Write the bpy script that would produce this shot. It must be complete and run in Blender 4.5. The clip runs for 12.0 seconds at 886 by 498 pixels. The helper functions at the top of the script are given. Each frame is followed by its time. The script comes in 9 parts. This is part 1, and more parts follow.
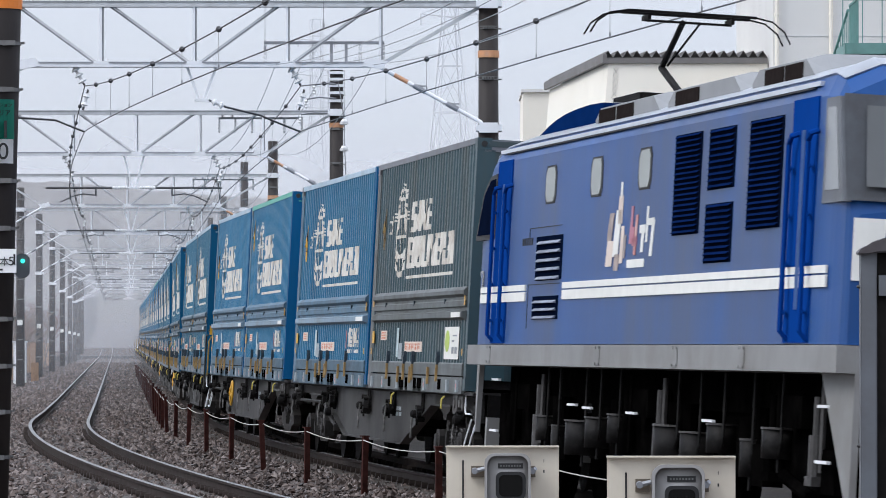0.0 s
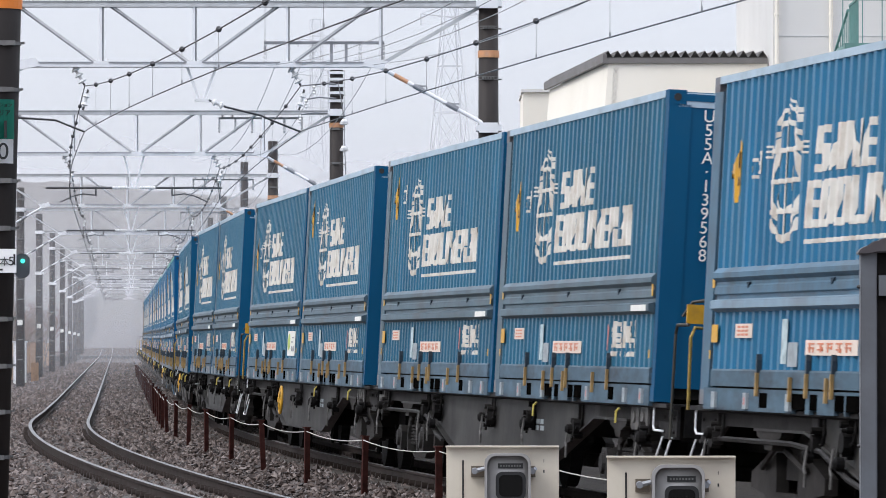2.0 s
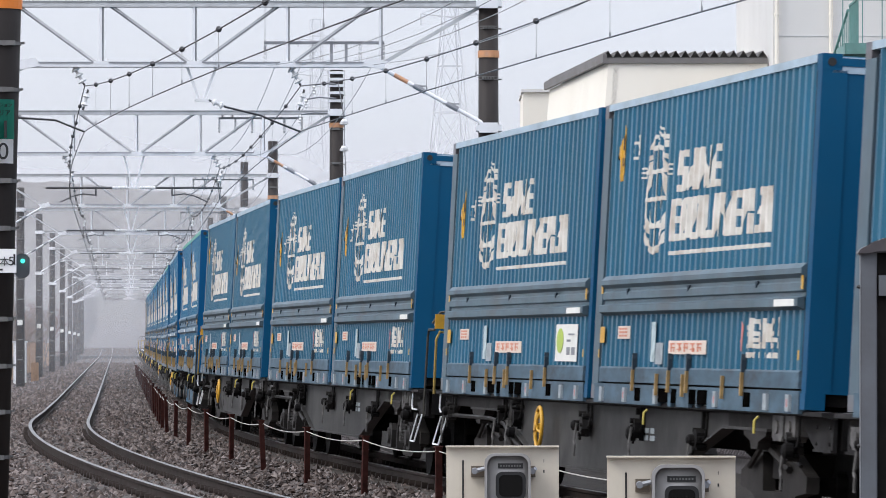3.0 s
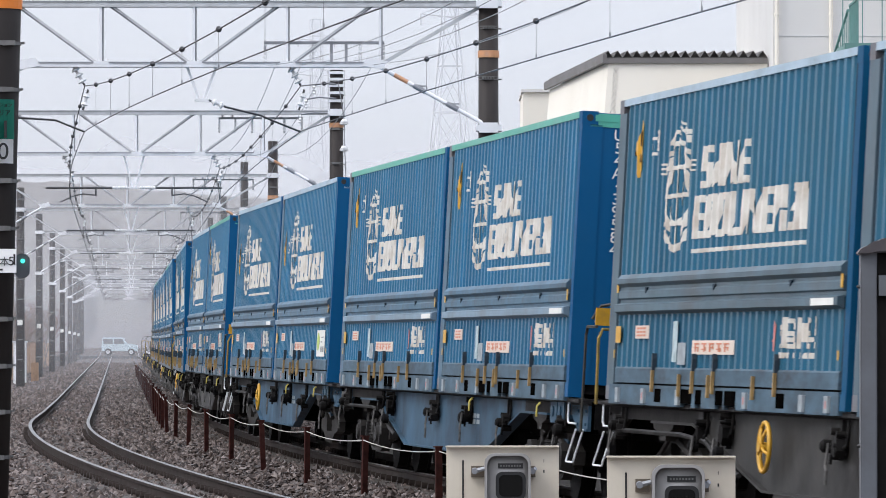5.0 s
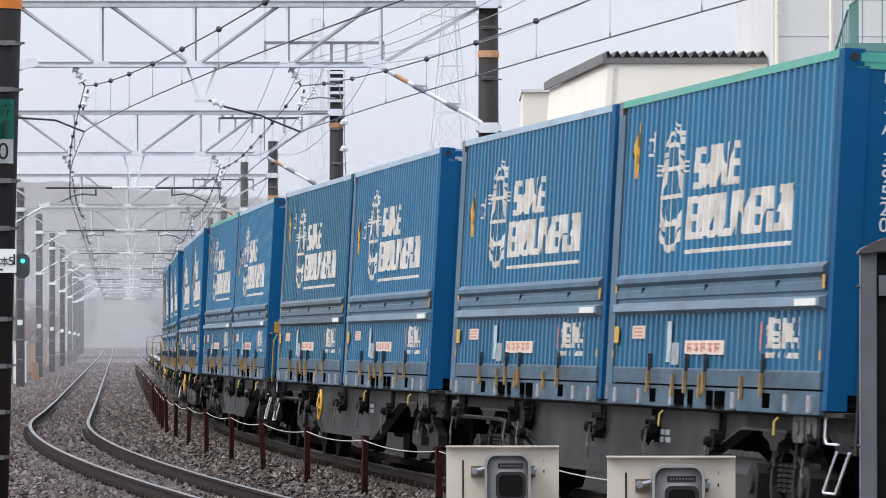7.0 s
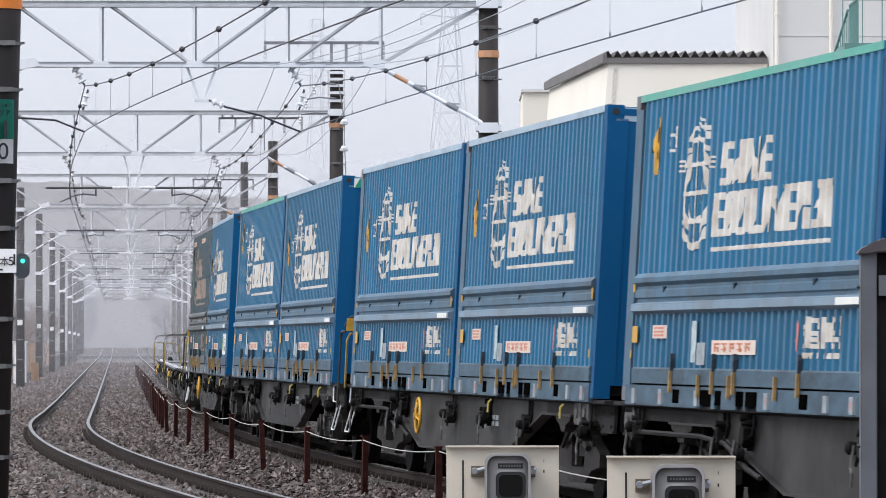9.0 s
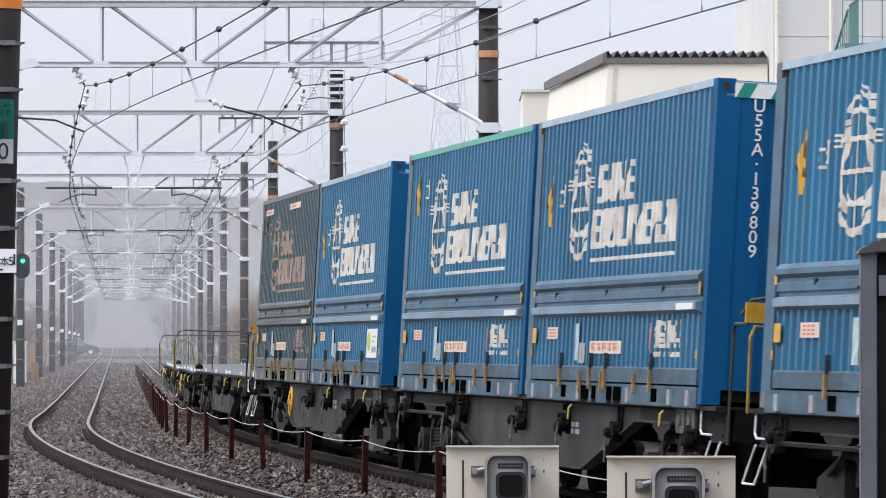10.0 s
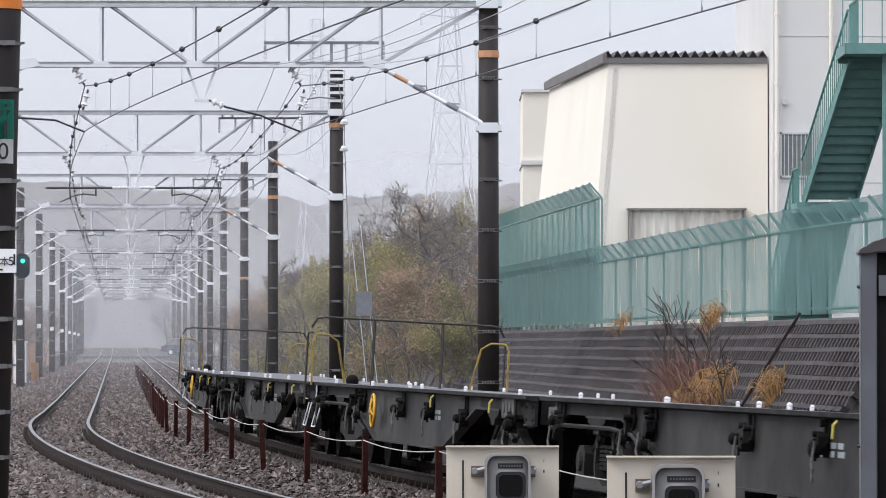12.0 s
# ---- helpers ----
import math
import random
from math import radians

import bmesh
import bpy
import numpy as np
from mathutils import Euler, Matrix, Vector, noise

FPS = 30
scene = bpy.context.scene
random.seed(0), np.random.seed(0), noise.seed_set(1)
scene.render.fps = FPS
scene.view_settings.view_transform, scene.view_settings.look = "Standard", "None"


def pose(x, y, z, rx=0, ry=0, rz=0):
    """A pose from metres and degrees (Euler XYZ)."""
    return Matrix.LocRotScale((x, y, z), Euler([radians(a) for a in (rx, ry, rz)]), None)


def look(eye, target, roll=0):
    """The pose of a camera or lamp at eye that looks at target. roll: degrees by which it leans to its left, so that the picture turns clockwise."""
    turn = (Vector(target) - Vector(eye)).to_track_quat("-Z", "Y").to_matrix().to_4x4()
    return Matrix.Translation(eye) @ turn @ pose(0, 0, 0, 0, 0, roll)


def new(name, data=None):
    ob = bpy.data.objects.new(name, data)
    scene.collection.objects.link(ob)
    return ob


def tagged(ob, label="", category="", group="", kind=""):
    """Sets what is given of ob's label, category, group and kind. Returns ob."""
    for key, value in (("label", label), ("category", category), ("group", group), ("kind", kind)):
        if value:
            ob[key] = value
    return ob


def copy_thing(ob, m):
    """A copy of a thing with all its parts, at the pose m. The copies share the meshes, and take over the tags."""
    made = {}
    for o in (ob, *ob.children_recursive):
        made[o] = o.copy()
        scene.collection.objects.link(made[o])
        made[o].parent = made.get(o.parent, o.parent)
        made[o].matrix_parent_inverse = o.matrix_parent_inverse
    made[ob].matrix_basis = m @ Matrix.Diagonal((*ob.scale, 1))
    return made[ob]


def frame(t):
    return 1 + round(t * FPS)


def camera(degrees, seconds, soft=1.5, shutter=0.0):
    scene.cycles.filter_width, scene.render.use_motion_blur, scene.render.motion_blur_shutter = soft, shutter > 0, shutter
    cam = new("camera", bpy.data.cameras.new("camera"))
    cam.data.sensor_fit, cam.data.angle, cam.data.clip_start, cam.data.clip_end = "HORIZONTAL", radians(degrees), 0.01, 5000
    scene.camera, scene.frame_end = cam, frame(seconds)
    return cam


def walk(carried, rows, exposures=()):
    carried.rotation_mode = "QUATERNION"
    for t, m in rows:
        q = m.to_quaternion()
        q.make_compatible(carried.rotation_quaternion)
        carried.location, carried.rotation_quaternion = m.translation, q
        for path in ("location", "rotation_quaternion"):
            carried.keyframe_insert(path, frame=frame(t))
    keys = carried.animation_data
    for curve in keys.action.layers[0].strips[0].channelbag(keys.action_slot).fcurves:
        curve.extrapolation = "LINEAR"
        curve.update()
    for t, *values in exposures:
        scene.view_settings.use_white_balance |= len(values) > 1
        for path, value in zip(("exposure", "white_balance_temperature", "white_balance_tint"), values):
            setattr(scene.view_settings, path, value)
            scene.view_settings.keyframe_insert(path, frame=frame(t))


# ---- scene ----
# The camera stands still beside the tracks, with a long lens.
CAM_Z = 1.57
cam = camera(9.07, 12.0, soft=0.9, shutter=0.08)
walk(cam, [(0.0, pose(0, 0, CAM_Z, 90.98, 0, 0)), (12.0, pose(0, 0, CAM_Z, 90.98, 0, 0))],
     exposures=[(0.0, -0.10, 6280, 9.0), (0.5, -0.03, 6380, 9.5), (1.0, 0.0, 6500, 10.0), (10.4, 0.0, 6500, 10.0), (11.0, -0.05, 6500, 10.0), (12.0, -0.05, 6520, 10.5)])

# ---- light: an overcast wet day ----
world = bpy.data.worlds.new("overcast_sky")
scene.world = world
world.use_nodes = True
wn = world.node_tree.nodes
wl = world.node_tree.links
wn.clear()
sky = wn.new("ShaderNodeTexSky")
sky.sky_type = "NISHITA"
sky.sun_disc = False
sky.sun_elevation = radians(48)
sky.sun_rotation = radians(248)
sky_gain = wn.new("ShaderNodeMix")
sky_gain.data_type = "RGBA"
sky_gain.blend_type = "MULTIPLY"
sky_gain.inputs[0].default_value = 1.0
sky_gain.inputs[7].default_value = (0.10, 0.10, 0.10, 1)
cloud = wn.new("ShaderNodeMix")
cloud.data_type = "RGBA"
cloud.inputs[0].default_value = 0.86
cloud.inputs[7].default_value = (0.835, 0.875, 0.99, 1)
bg = wn.new("ShaderNodeBackground")
bg.inputs[1].default_value = 1.0
wo = wn.new("ShaderNodeOutputWorld")
# an overcast dome is brighter overhead than at the horizon
wtc = wn.new("ShaderNodeTexCoord")
wxyz = wn.new("ShaderNodeSeparateXYZ")
wrise = wn.new("ShaderNodeMapRange")
wrise.inputs[1].default_value, wrise.inputs[2].default_value = 0.05, 1.0
wrise.inputs[3].default_value, wrise.inputs[4].default_value = 1.0, 2.7
wl.new(wtc.outputs["Generated"], wxyz.inputs[0])
wl.new(wxyz.outputs[2], wrise.inputs[0])
wl.new(wrise.outputs[0], bg.inputs[1])
wl.new(sky.outputs[0], sky_gain.inputs[6])
wl.new(sky_gain.outputs[2], cloud.inputs[6])
wl.new(cloud.outputs[2], bg.inputs[0])
wl.new(bg.outputs[0], wo.inputs[0])
sun = new("sun", bpy.data.lights.new("sun", "SUN"))
sun.data.energy = 1.85
sun.data.angle = radians(25)
sun.data.color = (1.0, 0.97, 0.93)
sun.matrix_world = look((-68, 32, 75), (0, 60, 0))


# ---- materials ----
def mat(name, base, rough=0.6, metal=0.0, var=0.15, scale=6.0, bump=0.0, bscale=60.0, stain=None, stain_amt=0.0,
        stain_scale=1.5, coat=0.0, stretch=(1, 1, 1), piece=0.0, spec=0.5):
    """A surface with grain, broad stains and fine relief; piece: spread of brightness from object to object."""
    m = bpy.data.materials.new(name)
    m.use_nodes = True
    nt = m.node_tree
    n, l = nt.nodes, nt.links
    b = n["Principled BSDF"]
    b.inputs["Roughness"].default_value = rough
    b.inputs["Metallic"].default_value = metal
    b.inputs["Specular IOR Level"].default_value = spec
    if coat:
        b.inputs["Coat Weight"].default_value = coat
        b.inputs["Coat Roughness"].default_value = 0.12
    tc = n.new("ShaderNodeTexCoord")
    mp = n.new("ShaderNodeMapping")
    mp.inputs["Scale"].default_value = stretch
    l.new(tc.outputs["Object"], mp.inputs[0])
    no = n.new("ShaderNodeTexNoise")
    no.inputs["Scale"].default_value = scale
    no.inputs["Detail"].default_value = 5
    l.new(mp.outputs[0], no.inputs["Vector"])
    ramp = n.new("ShaderNodeMapRange")
    ramp.inputs[1].default_value, ramp.inputs[2].default_value = 0.25, 0.75
    ramp.inputs[3].default_value, ramp.inputs[4].default_value = 1 - var, 1 + var
    l.new(no.outputs[0], ramp.inputs[0])
    value = ramp.outputs[0]
    if piece:
        oi = n.new("ShaderNodeObjectInfo")
        pr = n.new("ShaderNodeMapRange")
        pr.inputs[3].default_value, pr.inputs[4].default_value = 1 - piece, 1 + piece
        l.new(oi.outputs["Random"], pr.inputs[0])
        mu = n.new("ShaderNodeMath")
        mu.operation = "MULTIPLY"
        l.new(value, mu.inputs[0])
        l.new(pr.outputs[0], mu.inputs[1])
        value = mu.outputs[0]
    hsv = n.new("ShaderNodeHueSaturation")
    hsv.inputs["Color"].default_value = (*base, 1)
    l.new(value, hsv.inputs["Value"])
    colour = hsv.outputs[0]
    if stain:
        ns = n.new("ShaderNodeTexNoise")
        ns.inputs["Scale"].default_value = stain_scale
        ns.inputs["Detail"].default_value = 6
        ns.inputs["Roughness"].default_value = 0.65
        l.new(mp.outputs[0], ns.inputs["Vector"])
        sr = n.new("ShaderNodeMapRange")
        sr.inputs[1].default_value, sr.inputs[2].default_value = 0.45, 0.72
        sr.inputs[3].default_value, sr.inputs[4].default_value = 0, stain_amt
        l.new(ns.outputs[0], sr.inputs[0])
        mx = n.new("ShaderNodeMix")
        mx.data_type = "RGBA"
        mx.inputs[7].default_value = (*stain, 1)
        l.new(sr.outputs[0], mx.inputs[0])
        l.new(colour, mx.inputs[6])
        colour = mx.outputs[2]
    l.new(colour, b.inputs["Base Color"])
    if bump:
        nb = n.new("ShaderNodeTexNoise")
        nb.inputs["Scale"].default_value = bscale
        nb.inputs["Detail"].default_value = 4
        l.new(mp.outputs[0], nb.inputs["Vector"])
        bu = n.new("ShaderNodeBump")
        bu.inputs["Strength"].default_value = bump
        bu.inputs["Distance"].default_value = 0.02
        l.new(nb.outputs[0], bu.inputs["Height"])
        l.new(bu.outputs[0], b.inputs["Normal"])
    return m


M = {}


def setup_materials():
    RUST = (0.10, 0.055, 0.035)
    M["blue"] = mat("container_blue", (0.010, 0.126, 0.244), 0.43, 0, 0.22, 1.2, 0.05, 30, (0.028, 0.108, 0.165), 0.6, 1.1, 0, (1, 1, 0.35), 0.14, spec=0.36)
    # end colours are darkened copies: ends turned from the light, shade in the paint
    M["bluend"] = mat("container_shaded_end_blue", (0.003, 0.083, 0.210), 0.55, 0, 0.12, 1.5, 0, 30, (0.012, 0.065, 0.14), 0.4, 1.5, spec=0.12)
    M["teal"] = mat("container_faded_teal", (0.011, 0.108, 0.189), 0.43, 0, 0.22, 1.2, 0.05, 30, (0.028, 0.095, 0.124), 0.6, 1.1, 0, (1, 1, 0.35), 0.1, spec=0.36)
    M["dull"] = mat("container_dirty_teal", (0.032, 0.066, 0.080), 0.45, 0, 0.2, 1.2, 0.05, 30, (0.06, 0.055, 0.042), 0.6, 1.3, 0, (1, 1, 0.35), spec=0.4)
    M["band"] = mat("container_band_blue", (0.060, 0.135, 0.200), 0.5, 0, 0.3, 2.0, 0, 30, (0.060, 0.072, 0.085), 0.9, 1.8, spec=0.3)
    M["bandt"] = mat("container_band_grey", (0.072, 0.118, 0.148), 0.5, 0, 0.3, 2.0, 0, 30, (0.085, 0.085, 0.09), 0.6, 1.3, spec=0.3)
    M["paleblue"] = mat("pale_blue_rail", (0.36, 0.46, 0.54), 0.5, 0, 0.14, 3, 0, 30, (0.20, 0.24, 0.26), 0.5, 2, spec=0.3)
    M["greenrail"] = mat("green_rail", (0.07, 0.36, 0.27), 0.45, 0, 0.12, 3, 0, 30, (0.2, 0.3, 0.28), 0.4, 2)
    M["castgrey"] = mat("casting_grey", (0.16, 0.17, 0.19), 0.5, 0.3, 0.2, 8, 0, 30, RUST, 0.6, 4)
    M["white"] = mat("white_lettering", (0.66, 0.63, 0.57), 0.6, 0, 0.10, 5, 0, 30, (0.42, 0.34, 0.27), 0.8, 3.5, spec=0.2)
    M["lugpale"] = mat("pale_grey_lug", (0.30, 0.34, 0.36), 0.55, 0, 0.25, 8, 0, 30, (0.10, 0.08, 0.07), 0.6, 5)
    M["cream"] = mat("cream_enamel", (0.62, 0.56, 0.46), 0.35, 0, 0.06, 4, 0.03, 80, (0.34, 0.26, 0.18), 0.35, 2.5)
    M["yellow"] = mat("yellow_paint", (0.62, 0.33, 0.02), 0.45, 0, 0.12, 8, 0, 30, (0.3, 0.18, 0.05), 0.5, 6)
    M["ochre"] = mat("ochre_bar", (0.34, 0.215, 0.075), 0.6, 0, 0.3, 8, 0, 30, (0.08, 0.055, 0.035), 0.6, 6)
    M["orange"] = mat("orange_label", (0.62, 0.20, 0.10), 0.5, 0, 0.1, 6)
    M["red"] = mat("red_label", (0.50, 0.06, 0.05), 0.5, 0, 0.1, 6)
    M["lime"] = mat("lime_label", (0.40, 0.52, 0.08), 0.5, 0, 0.1, 6)
    M["paper"] = mat("paper_white", (0.76, 0.75, 0.70), 0.5, 0, 0.06, 6)
    M["enamel"] = mat("clean_white_enamel", (0.88, 0.88, 0.87), 0.35, 0, 0.03, 6)
    M["peach"] = mat("peach_plate", (0.70, 0.58, 0.49), 0.5, 0, 0.08, 6)
    M["cyan"] = mat("pale_printed_label", (0.46, 0.56, 0.57), 0.5, 0, 0.08, 6, 0, 30, (0.12, 0.17, 0.19), 0.8, 9)
    M["gear"] = mat("dusty_grey_gear", (0.11, 0.105, 0.10), 0.6, 0, 0.4, 8, 0.1, 30, (0.008, 0.007, 0.007), 1.0, 4.5, spec=0.25)
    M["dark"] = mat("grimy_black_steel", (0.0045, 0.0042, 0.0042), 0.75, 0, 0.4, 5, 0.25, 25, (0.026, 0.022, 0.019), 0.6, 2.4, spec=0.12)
    M["frame"] = mat("wagon_frame_grey", (0.041, 0.039, 0.037), 0.6, 0, 0.4, 3, 0.08, 30, (0.008, 0.007, 0.0065), 1.0, 1.3, 0, (0.8, 1, 0.7), spec=0.2)
    M["frameblue"] = mat("wagon_frame_blue", (0.040, 0.090, 0.140), 0.6, 0, 0.35, 3, 0.08, 30, (0.014, 0.022, 0.034), 1.0, 1.3, 0, (0.8, 1, 0.7), spec=0.2)
    M["bar"] = mat("lashing_dark", (0.02, 0.035, 0.05), 0.5, 0.2, 0.2, 6)
    M["galv"] = mat("galvanised_steel", (0.56, 0.57, 0.58), 0.5, 0.1, 0.12, 8, 0, 30, (0.38, 0.38, 0.38), 0.5, 3)
    M["galvw"] = mat("pale_galvanised_steel", (0.80, 0.81, 0.83), 0.45, 0, 0.08, 6, 0, 30, (0.60, 0.60, 0.60), 0.5, 3)
    M["palesteel"] = mat("pale_tower_steel", (0.72, 0.73, 0.76), 0.6, 0, 0.1, 2)
    M["faded"] = mat("faded_orange", (0.55, 0.27, 0.13), 0.6, 0, 0.25, 8, 0, 30, (0.42, 0.33, 0.28), 0.7, 5)
    M["galvd"] = mat("weathered_and_shaded_steel", (0.27, 0.28, 0.30), 0.5, 0.3, 0.15, 8, 0, 30, (0.18, 0.17, 0.17), 0.5, 3)
    M["wire"] = mat("catenary_wire", (0.055, 0.055, 0.06), 0.5, 0.4, 0.1, 2)
    M["porcelain"] = mat("white_porcelain", (0.72, 0.72, 0.72), 0.2, 0, 0.05, 5)
    M["pole"] = mat("dark_wet_concrete_pole", (0.024, 0.0195, 0.018), 0.6, 0, 0.3, 3, 0.1, 30, (0.050, 0.043, 0.040), 0.5, 2.0, 0, (1, 1, 0.25), spec=0.25)
    M["rail"] = mat("rail_steel_brown", (0.032, 0.024, 0.021), 0.75, 0, 0.3, 4, 0.1, 40, (0.06, 0.05, 0.045), 0.5, 3.0, spec=0.1)
    M["railtop"] = mat("polished_rail_head", (0.17, 0.165, 0.16), 0.45, 0.6, 0.25, 4)
    M["sleeper"] = mat("concrete_sleeper", (0.12, 0.108, 0.10), 0.8, 0, 0.2, 6, 0.2, 50, (0.05, 0.04, 0.036), 0.6, 3, 0, (1, 1, 1), 0.12, spec=0.2)
    M["ballast"] = mat("wet_ballast", (0.068, 0.052, 0.046), 0.75, 0, 0.55, 14, 0.9, 28, (0.028, 0.020, 0.017), 0.6, 0.6, spec=0.2)
    M["soil"] = mat("damp_soil", (0.075, 0.065, 0.052), 0.8, 0, 0.4, 3, 0.6, 12, (0.06, 0.07, 0.03), 0.5, 0.2)
    M["rustpost"] = mat("rust_red_post", (0.045, 0.014, 0.011), 0.75, 0, 0.5, 8, 0.1, 60, (0.009, 0.007, 0.007), 0.95, 2.2, spec=0.12)
    M["rope"] = mat("pale_rope", (0.42, 0.40, 0.36), 0.8, 0, 0.15, 20)
    M["locoblue"] = mat("loco_blue", (0.010, 0.066, 0.235), 0.42, 0, 0.16, 1.5, 0.03, 20, (0.050, 0.068, 0.120), 0.85, 0.5, 0, (1, 1, 0.28), spec=0.22)
    M["locodeep"] = mat("loco_deep_blue", (0.005, 0.045, 0.24), 0.7, 0, 0.10, 2, 0, 20, (0.006, 0.026, 0.13), 0.5, 1, spec=0.0)
    M["locogrey"] = mat("loco_sill_grey", (0.225, 0.225, 0.222), 0.55, 0, 0.12, 3, 0, 30, (0.14, 0.128, 0.115), 0.6, 1.2, spec=0.3)
    M["locoroof"] = mat("loco_roof_grey", (0.20, 0.205, 0.21), 0.45, 0, 0.12, 3, 0, 30, (0.22, 0.22, 0.22), 0.5, 1.5)
    M["louvre"] = mat("louvre_dark", (0.003, 0.006, 0.018), 0.9, 0, 0.2, 6, spec=0.0)
    M["glass"] = mat("window_glass_dark", (0.19, 0.20, 0.205), 0.15, 0, 0.05, 2, 0, 30, spec=0.4)
    M["gasket"] = mat("black_rubber", (0.015, 0.015, 0.016), 0.7, 0, 0.1, 8)
    M["wall"] = mat("white_sheet_wall", (0.87, 0.815, 0.715), 0.75, 0, 0.03, 0.8, 0.05, 6, (0.75, 0.67, 0.55), 0.35, 0.35, 0, (1, 1, 0.3), spec=0.2)
    M["wallw"] = mat("off_white_wall", (0.70, 0.685, 0.655), 0.7, 0, 0.03, 0.8, 0.05, 6, (0.56, 0.53, 0.49), 0.3, 0.3, 0, (1, 1, 0.3))
    M["roofgrey"] = mat("folded_roof_grey", (0.17, 0.158, 0.152), 0.6, 0, 0.2, 2, 0, 30, (0.09, 0.07, 0.06), 0.6, 1)
    M["teals"] = mat("teal_painted_steel", (0.13, 0.27, 0.245), 0.5, 0, 0.12, 3, 0, 30, (0.085, 0.17, 0.145), 0.5, 2)
    M["crib"] = mat("grey_brown_crib_concrete", (0.066, 0.058, 0.058), 0.8, 0, 0.3, 3, 0.3, 25, (0.028, 0.022, 0.022), 0.7, 0.8, piece=0.15, spec=0.15)
    M["straw"] = mat("dry_straw", (0.34, 0.20, 0.09), 0.85, 0, 0.35, 6, spec=0.15)
    M["twig"] = mat("reddish_twig", (0.17, 0.090, 0.070), 0.8, 0, 0.3, 6)
    M["bark"] = mat("grey_bark", (0.15, 0.125, 0.108), 0.85, 0, 0.3, 6, 0.4, 30)
    M["leafg"] = mat("olive_leaves", (0.27, 0.245, 0.110), 0.85, 0, 0.6, 0.8, 0, 30, (0.28, 0.19, 0.10), 0.7, 0.35, spec=0.1)
    M["leafb"] = mat("brown_leaves", (0.30, 0.215, 0.150), 0.85, 0, 0.55, 0.8, 0, 30, (0.22, 0.20, 0.10), 0.7, 0.35, spec=0.1)
    M["hill"] = mat("winter_wood", (0.10, 0.085, 0.070), 0.9, 0, 0.4, 0.05, 0, 30, (0.06, 0.07, 0.04), 0.6, 0.01)
    M["signgreen"] = mat("sign_green", (0.006, 0.235, 0.160), 0.45, 0, 0.05, 4)
    M["signorange"] = mat("sign_orange", (0.72, 0.20, 0.02), 0.45, 0, 0.05, 4)
    M["black"] = mat("matt_black", (0.012, 0.012, 0.012), 0.5, 0, 0.1, 6)
    M["housing"] = mat("grey_housing", (0.30, 0.29, 0.28), 0.45, 0, 0.06, 5, 0.03, 90, (0.16, 0.145, 0.135), 0.3, 4)
    M["postgrey"] = mat("dull_grey_paint", (0.115, 0.125, 0.14), 0.5, 0, 0.15, 5, 0.05, 40, (0.07, 0.06, 0.06), 0.5, 3)
    M["barrier"] = mat("ochre_barrier", (0.34, 0.19, 0.09), 0.7, 0, 0.3, 2)
    M["asphalt"] = mat("wet_asphalt", (0.06, 0.06, 0.062), 0.4, 0, 0.2, 5, 0.2, 60)
    M["lip"] = mat("pale_blue_lip", (0.165, 0.25, 0.325), 0.45, 0, 0.2, 2, 0, 30, (0.13, 0.15, 0.16), 0.7, 1.4)
    M["dullband"] = mat("grimy_grey_band", (0.105, 0.118, 0.118), 0.55, 0, 0.3, 3, 0, 30, (0.05, 0.045, 0.04), 0.8, 1.6, spec=0.3)
    M["dullochre"] = mat("faded_dark_yellow", (0.20, 0.125, 0.03), 0.6, 0, 0.3, 6, 0, 30, (0.05, 0.05, 0.045), 0.9, 5)
    M["gapdark"] = mat("door_gap_dark", (0.006, 0.018, 0.032), 0.6, 0, 0.2, 5, spec=0.2)
    M["cess"] = mat("dark_trackside_soil", (0.018, 0.015, 0.013), 0.85, 0, 0.5, 6, 0.5, 20, (0.04, 0.032, 0.02), 0.4, 0.8, spec=0.12)
    M["bandgrey"] = mat("clamp_band_grey", (0.13, 0.128, 0.125), 0.6, 0.1, 0.3, 12)
    # black for undersides and pockets: grime plus the shade there, put into the colour
    M["sootshade"] = mat("soot_and_shade_black", (0.0016, 0.0015, 0.0015), 0.9, 0, 0.4, 5, 0.2, 25, (0.006, 0.0055, 0.005), 0.6, 2.5, spec=0.0)
    M["railing"] = mat("dark_olive_railing", (0.028, 0.026, 0.019), 0.6, 0, 0.3, 8)
    # pale colour holding the sky's reflection along the roof edge
    M["roofpale"] = mat("sky_reflection_pale_roof", (0.50, 0.53, 0.58), 0.4, 0, 0.08, 2, 0, 30, (0.36, 0.38, 0.40), 0.4, 1.2)
    M["tealend"] = mat("container_shaded_end_teal", (0.003, 0.075, 0.165), 0.55, 0, 0.12, 1.5, 0, 30, (0.012, 0.06, 0.11), 0.4, 1.5, spec=0.12)
    M["fadedred"] = mat("faded_red_print", (0.52, 0.16, 0.14), 0.5, 0, 0.2, 6, 0, 30, (0.6, 0.5, 0.45), 0.7, 4)
    M["lemon"] = mat("lemon_yellow_handle", (0.46, 0.37, 0.06), 0.5, 0, 0.15, 8)
    M["hoop"] = mat("worn_yellow_tube", (0.30, 0.20, 0.03), 0.55, 0, 0.3, 8, 0, 30, (0.06, 0.045, 0.03), 0.8, 5)
    M["sill"] = mat("grimy_sill_edge", (0.014, 0.013, 0.013), 0.7, 0, 0.5, 5, 0.1, 25, (0.045, 0.043, 0.042), 0.8, 3.5, spec=0.15)
